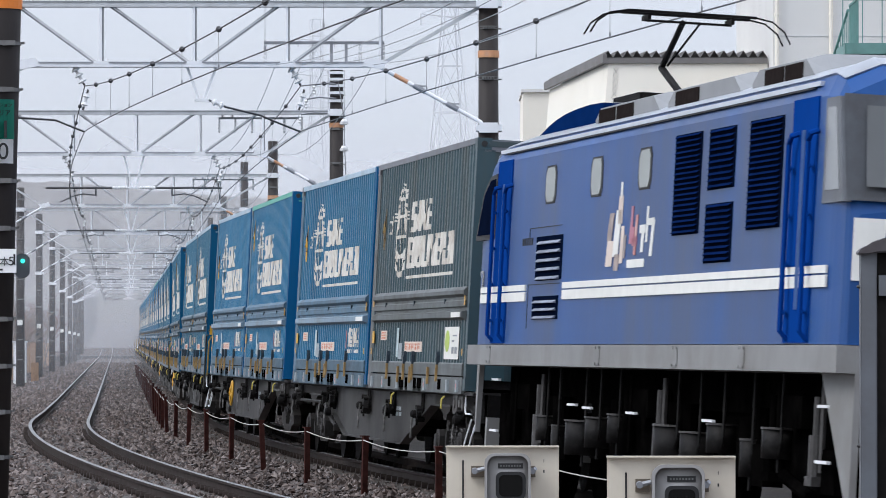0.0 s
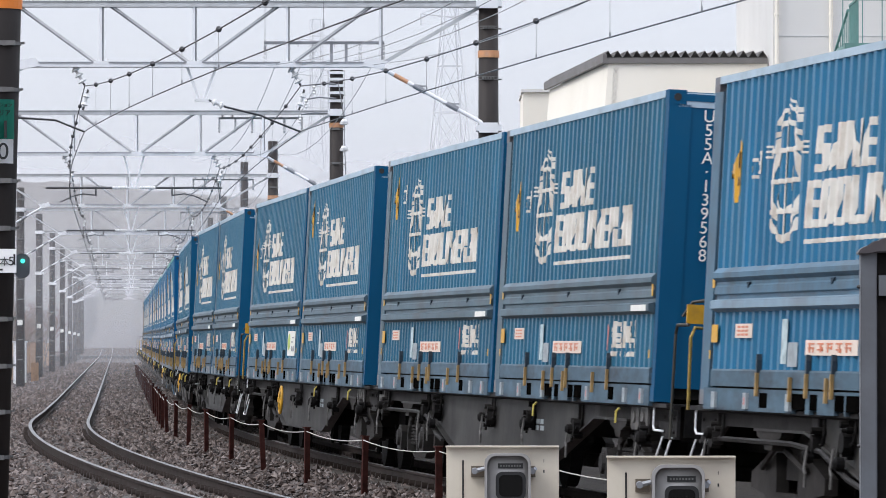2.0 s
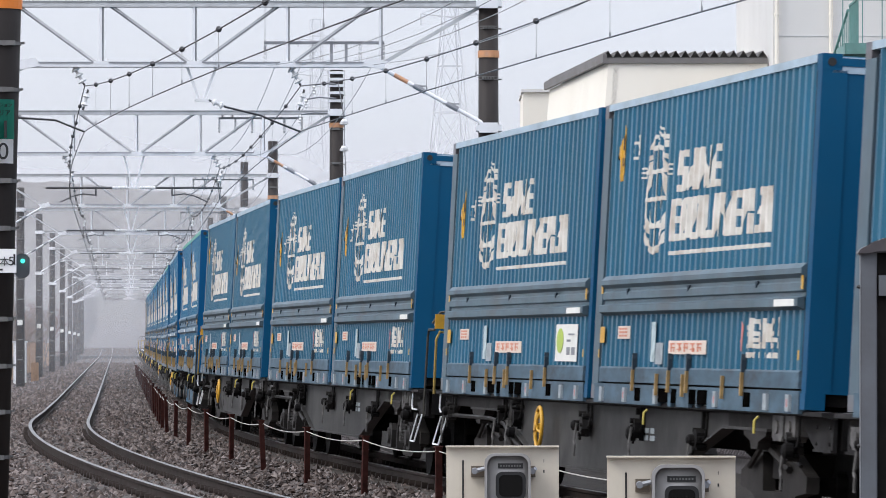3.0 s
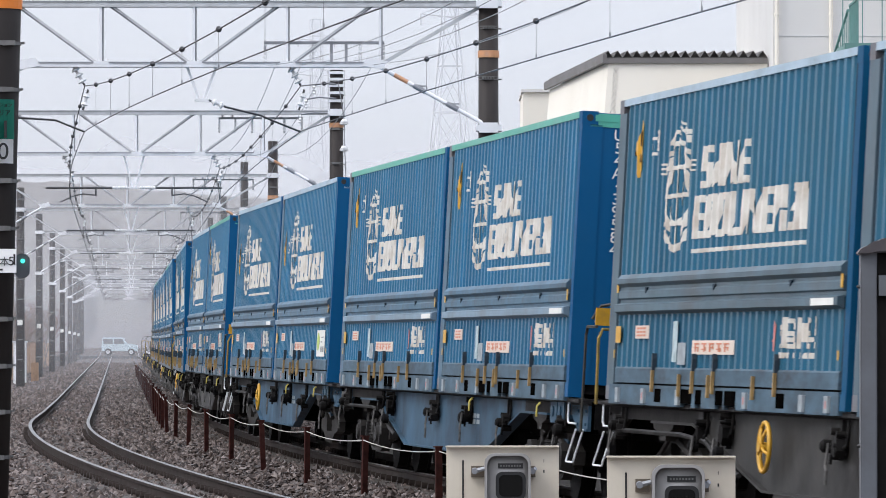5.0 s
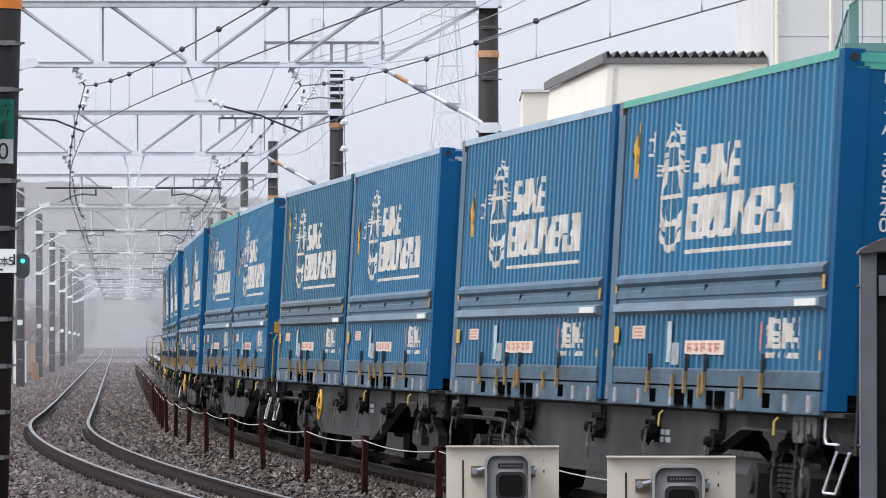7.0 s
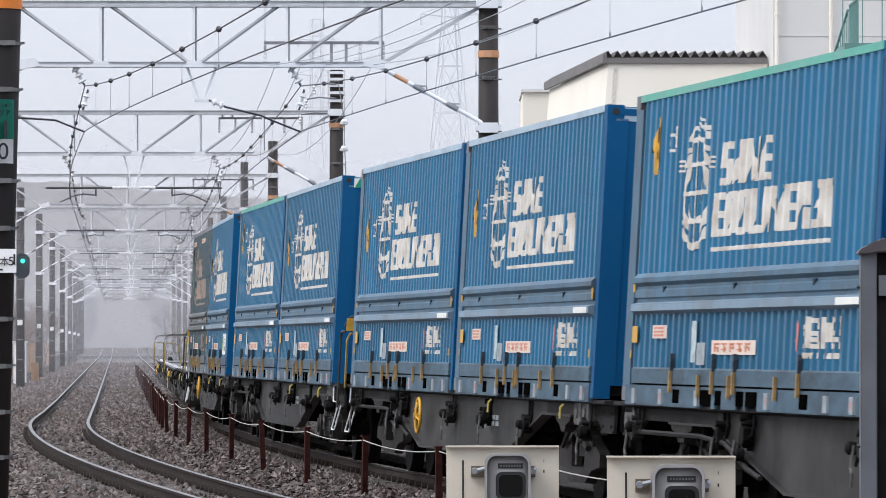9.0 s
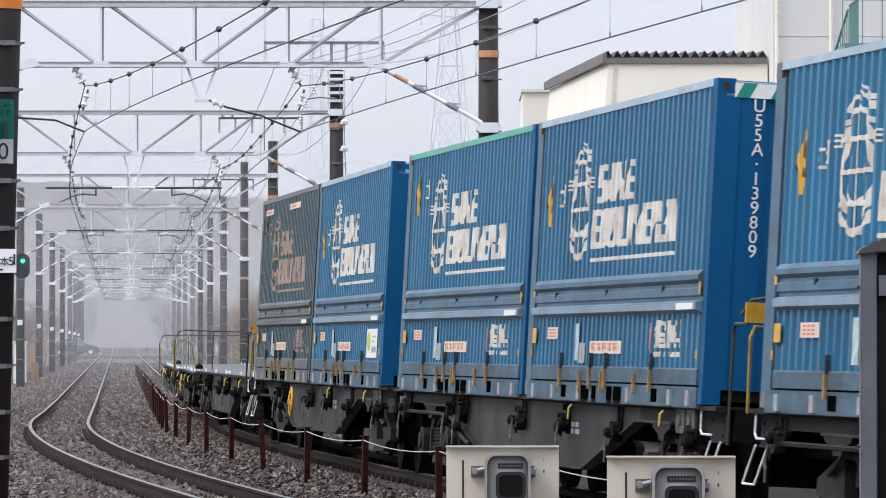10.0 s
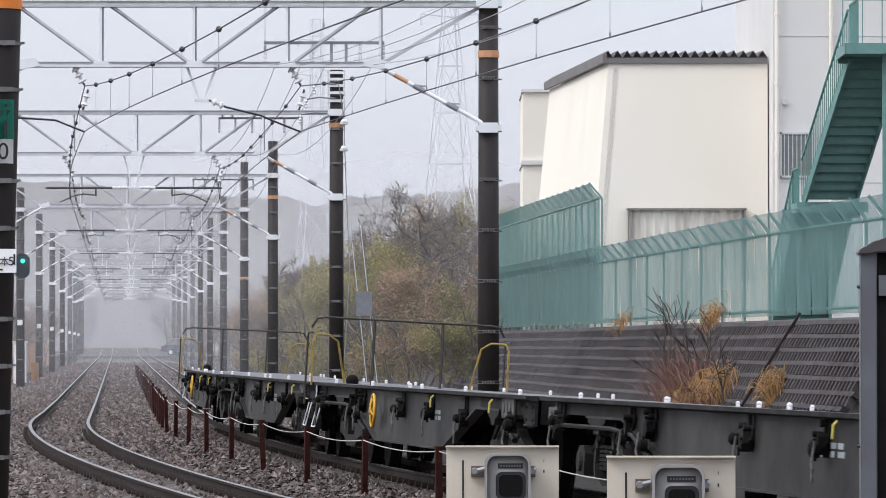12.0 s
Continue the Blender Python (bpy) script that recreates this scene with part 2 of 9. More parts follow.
    M["grimeframe"] = mat("grimed_frame", (0.030, 0.027, 0.025), 0.7, 0, 0.4, 4, 0.15, 25, (0.008, 0.007, 0.006), 0.9, 1.3, spec=0.15)
    # paler patches paint the wet plate's reflections into its colour
    M["deck"] = mat("wet_deck_plate", (0.014, 0.013, 0.013), 0.4, 0, 0.5, 4, 0.15, 30, (0.05, 0.046, 0.042), 0.8, 2.6)
    M["bogie"] = mat("grimed_bogie_steel", (0.024, 0.022, 0.021), 0.65, 0, 0.5, 6, 0.15, 25, (0.005, 0.0045, 0.004), 1.0, 3.0, spec=0.2)
    M["faded_print"] = mat("faded_brown_lettering", (0.36, 0.26, 0.20), 0.6, 0, 0.15, 5, 0, 30, (0.14, 0.13, 0.12), 0.85, 3.0)
    M["grimeband"] = mat("grimy_container_rail", (0.068, 0.116, 0.155), 0.6, 0, 0.3, 5.0, 0, 30, (0.036, 0.036, 0.038), 0.85, 3.6, 0, (0.5, 1, 1.6), spec=0.2)
    g = bpy.data.materials.new("green_signal_lens")
    g.use_nodes = True
    e = g.node_tree.nodes["Principled BSDF"]
    e.inputs["Base Color"].default_value = (0.02, 0.4, 0.3, 1)
    e.inputs["Emission Color"].default_value = (0.05, 1.0, 0.72, 1)
    e.inputs["Emission Strength"].default_value = 2.2
    M["lens"] = g


setup_materials()


# ---- building helpers ----
def box(bm, x0, x1, y0, y1, z0, z1, m=None):
    vs = [bm.verts.new(Vector((x, y, z)) if m is None else m @ Vector((x, y, z)))
          for z in (z0, z1) for x, y in ((x0, y0), (x1, y0), (x1, y1), (x0, y1))]
    for f in ((3, 2, 1, 0), (4, 5, 6, 7), (0, 1, 5, 4), (1, 2, 6, 5), (2, 3, 7, 6), (3, 0, 4, 7)):
        bm.faces.new([vs[i] for i in f])
    return vs


def rod(bm, a, b, r, n=8, r2=None, cap=True):
    a, b = Vector(a), Vector(b)
    d = (b - a)
    if d.length < 1e-6:
        return
    q = d.to_track_quat("Z", "Y").to_matrix()
    r2 = r if r2 is None else r2
    ra = [bm.verts.new(a + q @ Vector((r * math.cos(2 * math.pi * i / n), r * math.sin(2 * math.pi * i / n), 0))) for i in range(n)]
    rb = [bm.verts.new(b + q @ Vector((r2 * math.cos(2 * math.pi * i / n), r2 * math.sin(2 * math.pi * i / n), 0))) for i in range(n)]
    for i in range(n):
        bm.faces.new((ra[i], ra[(i + 1) % n], rb[(i + 1) % n], rb[i]))
    if cap:
        bm.faces.new(ra[::-1])
        bm.faces.new(rb)


def pipe(bm, pts, r, n=6):
    """One bent tube through the points."""
    pts = [Vector(p) for p in pts]
    shut = len(pts) > 3 and (pts[0] - pts[-1]).length < 1e-6
    if shut:
        pts = pts[:-1]
    k = len(pts)
    rings = []
    side = None
    for i, p in enumerate(pts):
        a = pts[(i - 1) % k] if shut or i else p
        b = pts[(i + 1) % k] if shut or i < k - 1 else p
        d = (b - a).normalized()
        if side is None:
            side = d.orthogonal().normalized()
        side = (side - d * side.dot(d)).normalized()
        up = d.cross(side)
        rings.append([bm.verts.new(p + side * (r * math.cos(2 * math.pi * j / n)) + up * (r * math.sin(2 * math.pi * j / n))) for j in range(n)])
    for a, b in zip(rings, rings[1:] + (rings[:1] if shut else [])):
        for j in range(n):
            bm.faces.new((a[j], a[(j + 1) % n], b[(j + 1) % n], b[j]))
    if not shut:
        bm.faces.new(rings[0][::-1])
        bm.faces.new(rings[-1])


def bar(bm, a, b, w, h):
    """A straight bar of rectangular section from a to b."""
    a, b = Vector(a), Vector(b)
    d = b - a
    up = Vector((0, 0, 1)) if abs(d.normalized().z) < 0.95 else Vector((0, 1, 0))
    s = d.cross(up).normalized() * w / 2
    u = s.cross(d).normalized() * h / 2
    va = [bm.verts.new(a + p) for p in (-s - u, s - u, s + u, -s + u)]
    vb = [bm.verts.new(b + p) for p in (-s - u, s - u, s + u, -s + u)]
    for i in range(4):
        bm.faces.new((va[i], va[(i + 1) % 4], vb[(i + 1) % 4], vb[i]))
    bm.faces.new(va[::-1])
    bm.faces.new(vb)


def prism(bm, outline, axis, a, b):
    """Extrude a 2D outline between a and b along axis 'x', 'y' or 'z'."""
    def at(p, q, v):
        return {"x": (v, p, q), "y": (p, v, q), "z": (p, q, v)}[axis]
    va = [bm.verts.new(at(p, q, a)) for p, q in outline]
    vb = [bm.verts.new(at(p, q, b)) for p, q in outline]
    n = len(outline)
    for i in range(n):
        bm.faces.new((va[i], va[(i + 1) % n], vb[(i + 1) % n], vb[i]))
    bm.faces.new(va[::-1])
    bm.faces.new(vb)


def ball(bm, c, r, u=10, v=7, sz=1.0):
    bmesh.ops.create_uvsphere(bm, u_segments=u, v_segments=v, radius=r, matrix=Matrix.Translation(c) @ Matrix.Diagonal((1, 1, sz, 1)))


def mesh(name, bm, material, smooth=False):
    bmesh.ops.recalc_face_normals(bm, faces=bm.faces[:])
    me = bpy.data.meshes.new(name)
    bm.to_mesh(me)
    bm.free()
    me.materials.append(material)
    if smooth:
        for p in me.polygons:
            p.use_smooth = True
    return me


def part(name, bm, material, parent=None, label="", smooth=False, bevel=0.0):
    if bevel:
        bmesh.ops.bevel(bm, geom=bm.edges[:], offset=bevel, segments=2, affect="EDGES", clamp_overlap=True)
    ob = new(name, bm if isinstance(bm, bpy.types.Mesh) else mesh(name, bm, material, smooth))
    if parent is not None:
        ob.parent = parent
    if label:
        ob["label"] = label
    return ob


def piece(name, me, parent, m=None, label="", kind=""):
    ob = new(name, me)
    if kind:
        ob["kind"] = kind
    ob.parent = parent
    if m is not None:
        ob.matrix_basis = m
    if label:
        ob["label"] = label
    return ob


# ---- the two tracks in plan: straight, then a wide curve ----
HEAD = math.atan(0.0581)
GAUGE = 1.067
CANT = 0.058


def grade(s):
    """The line climbs a little far away."""
    return 0.0013 * max(0.0, -s - 40) + 0.0088 * max(0.0, -s - 415)


class Line:
    def __init__(self, x, y, radius):
        self.x, self.y, self.r = x, y, radius

    def at(self, s, off=0.0):
        """Place and heading at s metres past the curve's start; off: metres to the inside."""
        a = HEAD + max(s, 0) / self.r
        m = min(s, 0)
        x = self.x + m * math.sin(HEAD) + self.r * (math.cos(HEAD) - math.cos(a))
        y = self.y - m * math.cos(HEAD) - self.r * (math.sin(a) - math.sin(HEAD))
        return Vector((x + off * math.cos(a), y + off * math.sin(a), 0)), a

    def cant(self, s):
        return CANT * min(max((s + 15) / 30, 0), 1)

    def point(self, s, off, z):
        """A point in the canted plane of the rails."""
        p, a = self.at(s, off)
        p.z = z + grade(s) + self.cant(s) * (GAUGE / 2 - min(max(off, -1.9), 1.9)) / GAUGE
        return p


DOWN = Line(-4.23, 116.2, 785.0)
UP = Line(-8.02, 117.5, 768.0)


def sweep(bm, line, profile, s0, s1, step, base_off=0.0, closed=True):
    """Sweep (offset, height) points along a track."""
    rings = []
    n = int((s1 - s0) / step)
    for i in range(n + 1):
        s = s0 + (s1 - s0) * i / n
        rings.append([bm.verts.new(line.point(s, base_off + o, z)) for o, z in profile])
    k = len(profile)
    for a, b in zip(rings, rings[1:]):
        for i in range(k if closed else k - 1):
            bm.faces.new((a[i], a[(i + 1) % k], b[(i + 1) % k], b[i]))


def setting(name, bm, material, label, category, smooth=False, kind="structure"):
    ob = part(name, bm, material, None, "", smooth)
    return tagged(ob, label, category, "", kind)


# ---- ground, ballast and rails ----
def ground_sheet():
    bm = bmesh.new()
    box(bm, -2500, 2500, -600, 3500, -1.4, -0.75)
    setting("ground", bm, M["soil"], "damp brown soil with sparse winter grass", "ground")


def ballast_beds():
    for line, prof, name in ((DOWN, [(-1.95, -0.36), (-1.45, -0.2), (1.55, -0.18), (2.9, -0.55), (2.9, -1.2), (-1.95, -1.2)], "ballast_1"),
                             (UP, [(-14.0, -0.7), (-4.0, -0.52), (-2.4, -0.32), (-1.5, -0.18), (1.5, -0.18), (2.3, -0.26), (2.3, -1.2), (-14.0, -1.2)], "ballast_2")):
        bm = bmesh.new()
        sweep(bm, line, prof, -1100, 420, 5.0)
        setting(name, bm, M["ballast"], "wet grey-brown crushed stone ballast bed", "ballast")


def cess():
    """Dark soil strip between the freight track and the bank."""
    bm = bmesh.new()
    sweep(bm, DOWN, [(2.85, -0.56), (4.5, -0.66), (9.2, -0.66), (9.2, -1.2), (2.85, -1.2)], -1100, 420, 5.0)
    setting("verge", bm, M["cess"], "dark damp trackside soil with sparse straw", "verge")


def far_slope():
    """The ground climbs with the line beyond the far crossing."""
    bm = bmesh.new()
    sweep(bm, DOWN, [(-120, -0.9), (-8, -0.62), (6, -0.62), (120, -0.9), (120, -3.0), (-120, -3.0)], -1100, -400, 20.0)
    setting("far_slope", bm, M["soil"], "damp brown ground rising beside the line", "ground")


cess()
far_slope()
RAIL = [(-0.062, -0.153), (0.062, -0.153), (0.062, -0.142), (0.010, -0.122), (0.010, -0.045), (0.032, -0.034),
        (0.032, -0.006), (-0.032, -0.006), (-0.032, -0.034), (-0.010, -0.045), (-0.010, -0.122), (-0.062, -0.142)]
RAILHEAD = [(-0.032, -0.006), (0.032, -0.006), (0.032, -0.003), (0.026, 0.0), (-0.026, 0.0), (-0.032, -0.003)]


def rails():
    sl = bmesh.new()
    prism(sl, [(-0.15, -0.33), (0.15, -0.33), (0.11, -0.165), (-0.11, -0.165)], "y", -1.0, 1.0)
    sleeper_mesh = mesh("sleeper", sl, M["sleeper"])
    cl = bmesh.new()
    box(cl, -0.055, 0.055, -0.12, 0.12, -0.165, -0.138)
    prism(cl, [(-0.05, -0.14), (0.05, -0.14), (0.03, -0.095), (-0.03, -0.095)], "y", -0.118, -0.05)
    prism(cl, [(-0.05, -0.14), (0.05, -0.14), (0.03, -0.095), (-0.03, -0.095)], "y", 0.05, 0.118)
    clip_mesh = mesh("rail_clip", cl, M["rail"])
    for line, name, what in ((DOWN, "track_1", "railway track under the freight train"), (UP, "track_2", "empty parallel railway track")):
        track = tagged(new(name), "curved " + what + " with brown steel rails", "railway track", "", "structure")
        for side in (-1, 1):
            bm = bmesh.new()
            sweep(bm, line, RAIL, -1100, 420, 2.0, side * (GAUGE / 2 + 0.032))
            r = part("rail", bm, M["rail"], track, "rust-brown steel rail with a shining head")
            bm = bmesh.new()
            sweep(bm, line, RAILHEAD, -1100, 420, 2.0, side * (GAUGE / 2 + 0.032))
            part("rail_head", bm, M["railtop"], r, "polished running surface")
        for i in range(150):
            s = -18 + i * 0.62
            p, a = line.at(s)
            p = line.point(s, 0, 0)
            lean = -math.atan(line.cant(s) / GAUGE)
            m = Matrix.Translation(p) @ Euler((lean, 0, math.atan2(-math.cos(a), math.sin(a)))).to_matrix().to_4x4()
            piece("sleeper", sleeper_mesh, track, m)
            for side in (-1, 1) if i > 40 else ():
                piece("rail_clip", clip_mesh, track, m @ Matrix.Translation((0, side * (GAUGE / 2 + 0.032), 0)))


def ballast_stones():
    rng = np.random.default_rng(7)
    base = np.array([(1, 0, 0), (0, 1, 0), (-1, 0, 0), (0, -1, 0), (0, 0, 1), (0, 0, -1)], float)
    tri = np.array([(0, 1, 4), (1, 2, 4), (2, 3, 4), (3, 0, 4), (1, 0, 5), (2, 1, 5), (3, 2, 5), (0, 3, 5)])
    for line, name, lo, hi, ground in ((DOWN, "ballast_stones", -2.0, 2.4, lambda o: -0.2 - 0.3 * max(0, -o - 1.45) - 0.3 * max(0, o - 1.55)),
                                       (UP, "ballast_stones", -5.0, 2.3, lambda o: -0.19 - 0.14 * max(0, -o - 1.5) - 0.08 * max(0, o - 1.5))):
        near = 56000 if line is UP else 30000
        count = near + (17000 if line is UP else 5000)
        vs, fs = [], []
        k = 0
        for i in range(count):
            s = 80 - 165 * rng.random() ** 1.5 if i < near else -70 - 230 * rng.random() ** 1.3
            o = lo + (hi - lo) * rng.random()
            p = line.point(s, o, ground(o))
            size = 0.018 + 0.032 * rng.random() + 0.00020 * max(0.0, 40 - s)
            if abs(abs(o) - 0.565) < 0.10:
                continue
            v = base * (0.65 + 0.7 * rng.random((6, 3))) * size * (1, 1, 0.75)
            t = rng.random() * 6.3
            c, sn = math.cos(t), math.sin(t)
            w = v @ np.array([[c, sn, 0], [-sn, c, 0], [0, 0, 1]])
            w = w + 0.25 * size * rng.standard_normal((6, 3))
            vs.append(w + np.array(p) + (0, 0, size * 0.35))
            fs.append(tri + k)
            k += 6
        me = bpy.data.meshes.new(name)
        me.from_pydata(np.concatenate(vs).tolist(), [], np.concatenate(fs).tolist())
        me.materials.append(M["stone"])
        tagged(new(name, me), "loose wet crushed ballast stones beside the rails", "gravel", "", "stuff")


def stone_material():
    m = mat("ballast_stone", (0.17, 0.148, 0.138), 0.55, 0, 0.25, 20, spec=0.25)
    nt = m.node_tree
    g = nt.nodes.new("ShaderNodeNewGeometry")
    r = nt.nodes.new("ShaderNodeValToRGB")
    r.color_ramp.elements[0].color = (0.028, 0.022, 0.020, 1)
    r.color_ramp.elements[1].color = (0.20, 0.165, 0.150, 1)
    e = r.color_ramp.elements.new(0.6)
    e.color = (0.082, 0.058, 0.048, 1)
    nt.links.new(g.outputs["Random Per Island"], r.inputs[0])
    hs = [n for n in nt.nodes if n.type == "HUE_SAT"][0]
    nt.links.new(r.outputs[0], hs.inputs["Color"])
    M["stone"] = m


stone_material()
ground_sheet()
ballast_beds()
ballast_stones()


def track_fence():
    """Rust-red posts between the tracks with a sagging rope."""
    pm = bmesh.new()
    prism(pm, [(-0.034, -0.034), (0.034, -0.034), (0.034, 0.0), (0.010, 0.0), (0.010, 0.034), (-0.010, 0.034), (-0.010, 0.0), (-0.034, 0.0)], "z", -0.3, 0.72)
    box(pm, -0.042, 0.042, -0.042, 0.042, 0.72, 0.732)
    me = mesh("post", pm, M["rustpost"])
    fence = tagged(new("rope_fence"), "rust-red steel posts joined by a sagging pale rope between tracks", "fence")
    pts = []
    for i in range(36):
        s = 73.2 - i * 6.5 - 0.06 * max(0, i - 7) ** 1.5
        p, a = DOWN.at(s, -1.62)
        p.z = -0.18
        piece("post", me, fence, Matrix.Translation(p) @ pose(0, 0, 0, (i * 37 % 5) - 2, (i * 53 % 5) - 2, 10 + i * 13 % 20))
        pts.append(p + Vector((0, 0, 0.68)))
    for a, b in zip(pts, pts[1:]):
        bm = bmesh.new()
        line = [a.lerp(b, j / 8) - Vector((0, 0, 0.05 * 4 * (j / 8) * (1 - j / 8))) for j in range(9)]
        pipe(bm, line, 0.006, 5)
        part("rope", bm, M["rope"], fence, "thin pale sagging rope")


# ---- overhead line ----
PORTALS = [94.8, 139.3, 191.2] + [239.5 + 48.3 * k for k in range(16)]
# how far each portal's middle stands from the middle of the two tracks, and its right mast from that
ASIDE = [0.43, -0.28, -0.24, -0.12, 0.0, 0.10, 0.22]
REACH = [4.87, 5.05, 4.86, 4.85]


def portal_middle(k, y):
    return (centre(DOWN, y) + centre(UP, y)) / 2 + (ASIDE[k] if k < len(ASIDE) else 0.32)


def portal_masts(k, y):
    xm = portal_middle(k, y)
    return xm - 4.75, xm + (REACH[k] if k < len(REACH) else 4.75)


def s_at(line, y):
    lo, hi = -1200.0, 200.0
    for _ in range(50):
        mid = (lo + hi) / 2
        if line.at(mid)[0].y > y:
            lo = mid
        else:
            hi = mid
    return lo


def centre(line, y):
    s = s_at(line, y)
    p = line.at(s)[0]
    return p.x


def insulator(bm_rod, bm_disc, a, b, n=3, r=0.085):
    """A core rod and one turned body with n sheds along it."""
    a, b = Vector(a), Vector(b)
    rod(bm_rod, a, b, 0.02, 6)
    d = (b - a).normalized()
    q = d.to_track_quat("Z", "Y").to_matrix()
    prof = [(-0.045, 0.024)]
    length = (b - a).length
    for i in range(n):
        t = length * (i + 0.8) / (n + 0.6)
        prof += [(t - 0.03, 0.026), (t - 0.028, r * 0.5), (t + 0.012, r), (t + 0.026, r * 0.85), (t + 0.030, 0.03)]
    prof[0] = (prof[1][0] - 0.02, 0.024)
    prof.append((prof[-1][0] + 0.02, 0.024))
    rings = []
    for t, rr in prof:
        rings.append([bm_disc.verts.new(a + d * t + q @ Vector((rr * math.cos(0.6283 * j), rr * math.sin(0.6283 * j), 0))) for j in range(10)])
    for u, v in zip(rings, rings[1:]):
        for j in range(10):
            bm_disc.faces.new((u[j], u[(j + 1) % 10], v[(j + 1) % 10], v[j]))
    bm_disc.faces.new(rings[0][::-1])
    bm_disc.faces.new(rings[-1])


def concrete_pole(y, x, r0, r1, top, parent, lean=0.0, base=-0.9):
    bm = bmesh.new()
    rod(bm, (x, y, base), (x + lean * (top - base), y, top), r0, 20, r1)
    p = part("pole", bm, M["pole"], parent, "dark wet concrete mast with clamp bands", True)
    for i, z in enumerate([0.9 + i * 0.86 for i in range(int(top / 0.86))]):
        if z > top - 0.2:
            break
        bb = bmesh.new()
        t = (z - base) / (top - base)
        xx = x + lean * (z - base)
        rr = r0 + (r1 - r0) * t + 0.006
        rod(bb, (xx, y, z), (xx, y, z + 0.014), rr, 20)
        rod(bb, (xx, y, z + 0.045), (xx, y, z + 0.057), rr, 20)
        box(bb, xx + rr - 0.01, xx + rr + 0.05, y - 0.02, y + 0.02, z + 0.0, z + 0.025)
        if y > 100:
            box(bb, xx - 0.1, xx + 0.1, y - rr - 0.015, y - rr * 0.8, z + 0.0, z + 0.055)
        bd = part("band", bb, M["bandgrey"], p, "pair of thin steel clamp bands")
        if y > 100:
            continue
        for j in range(5):
            # the clamp's stepped shoe and bolts
            u = -0.11 + 0.045 * j + 0.012 * ((i * 7 + j * 3) % 3)
            b2 = bmesh.new()
            hh = 0.012 + 0.013 * ((i + j) % 2)
            box(b2, xx + u, xx + u + 0.028, y - rr - 0.022, y - rr * 0.80, z + 0.014 - hh * 0.4, z + 0.03 + hh)
            part("clamp_bolt", b2, M["bandgrey"], p)
    return p


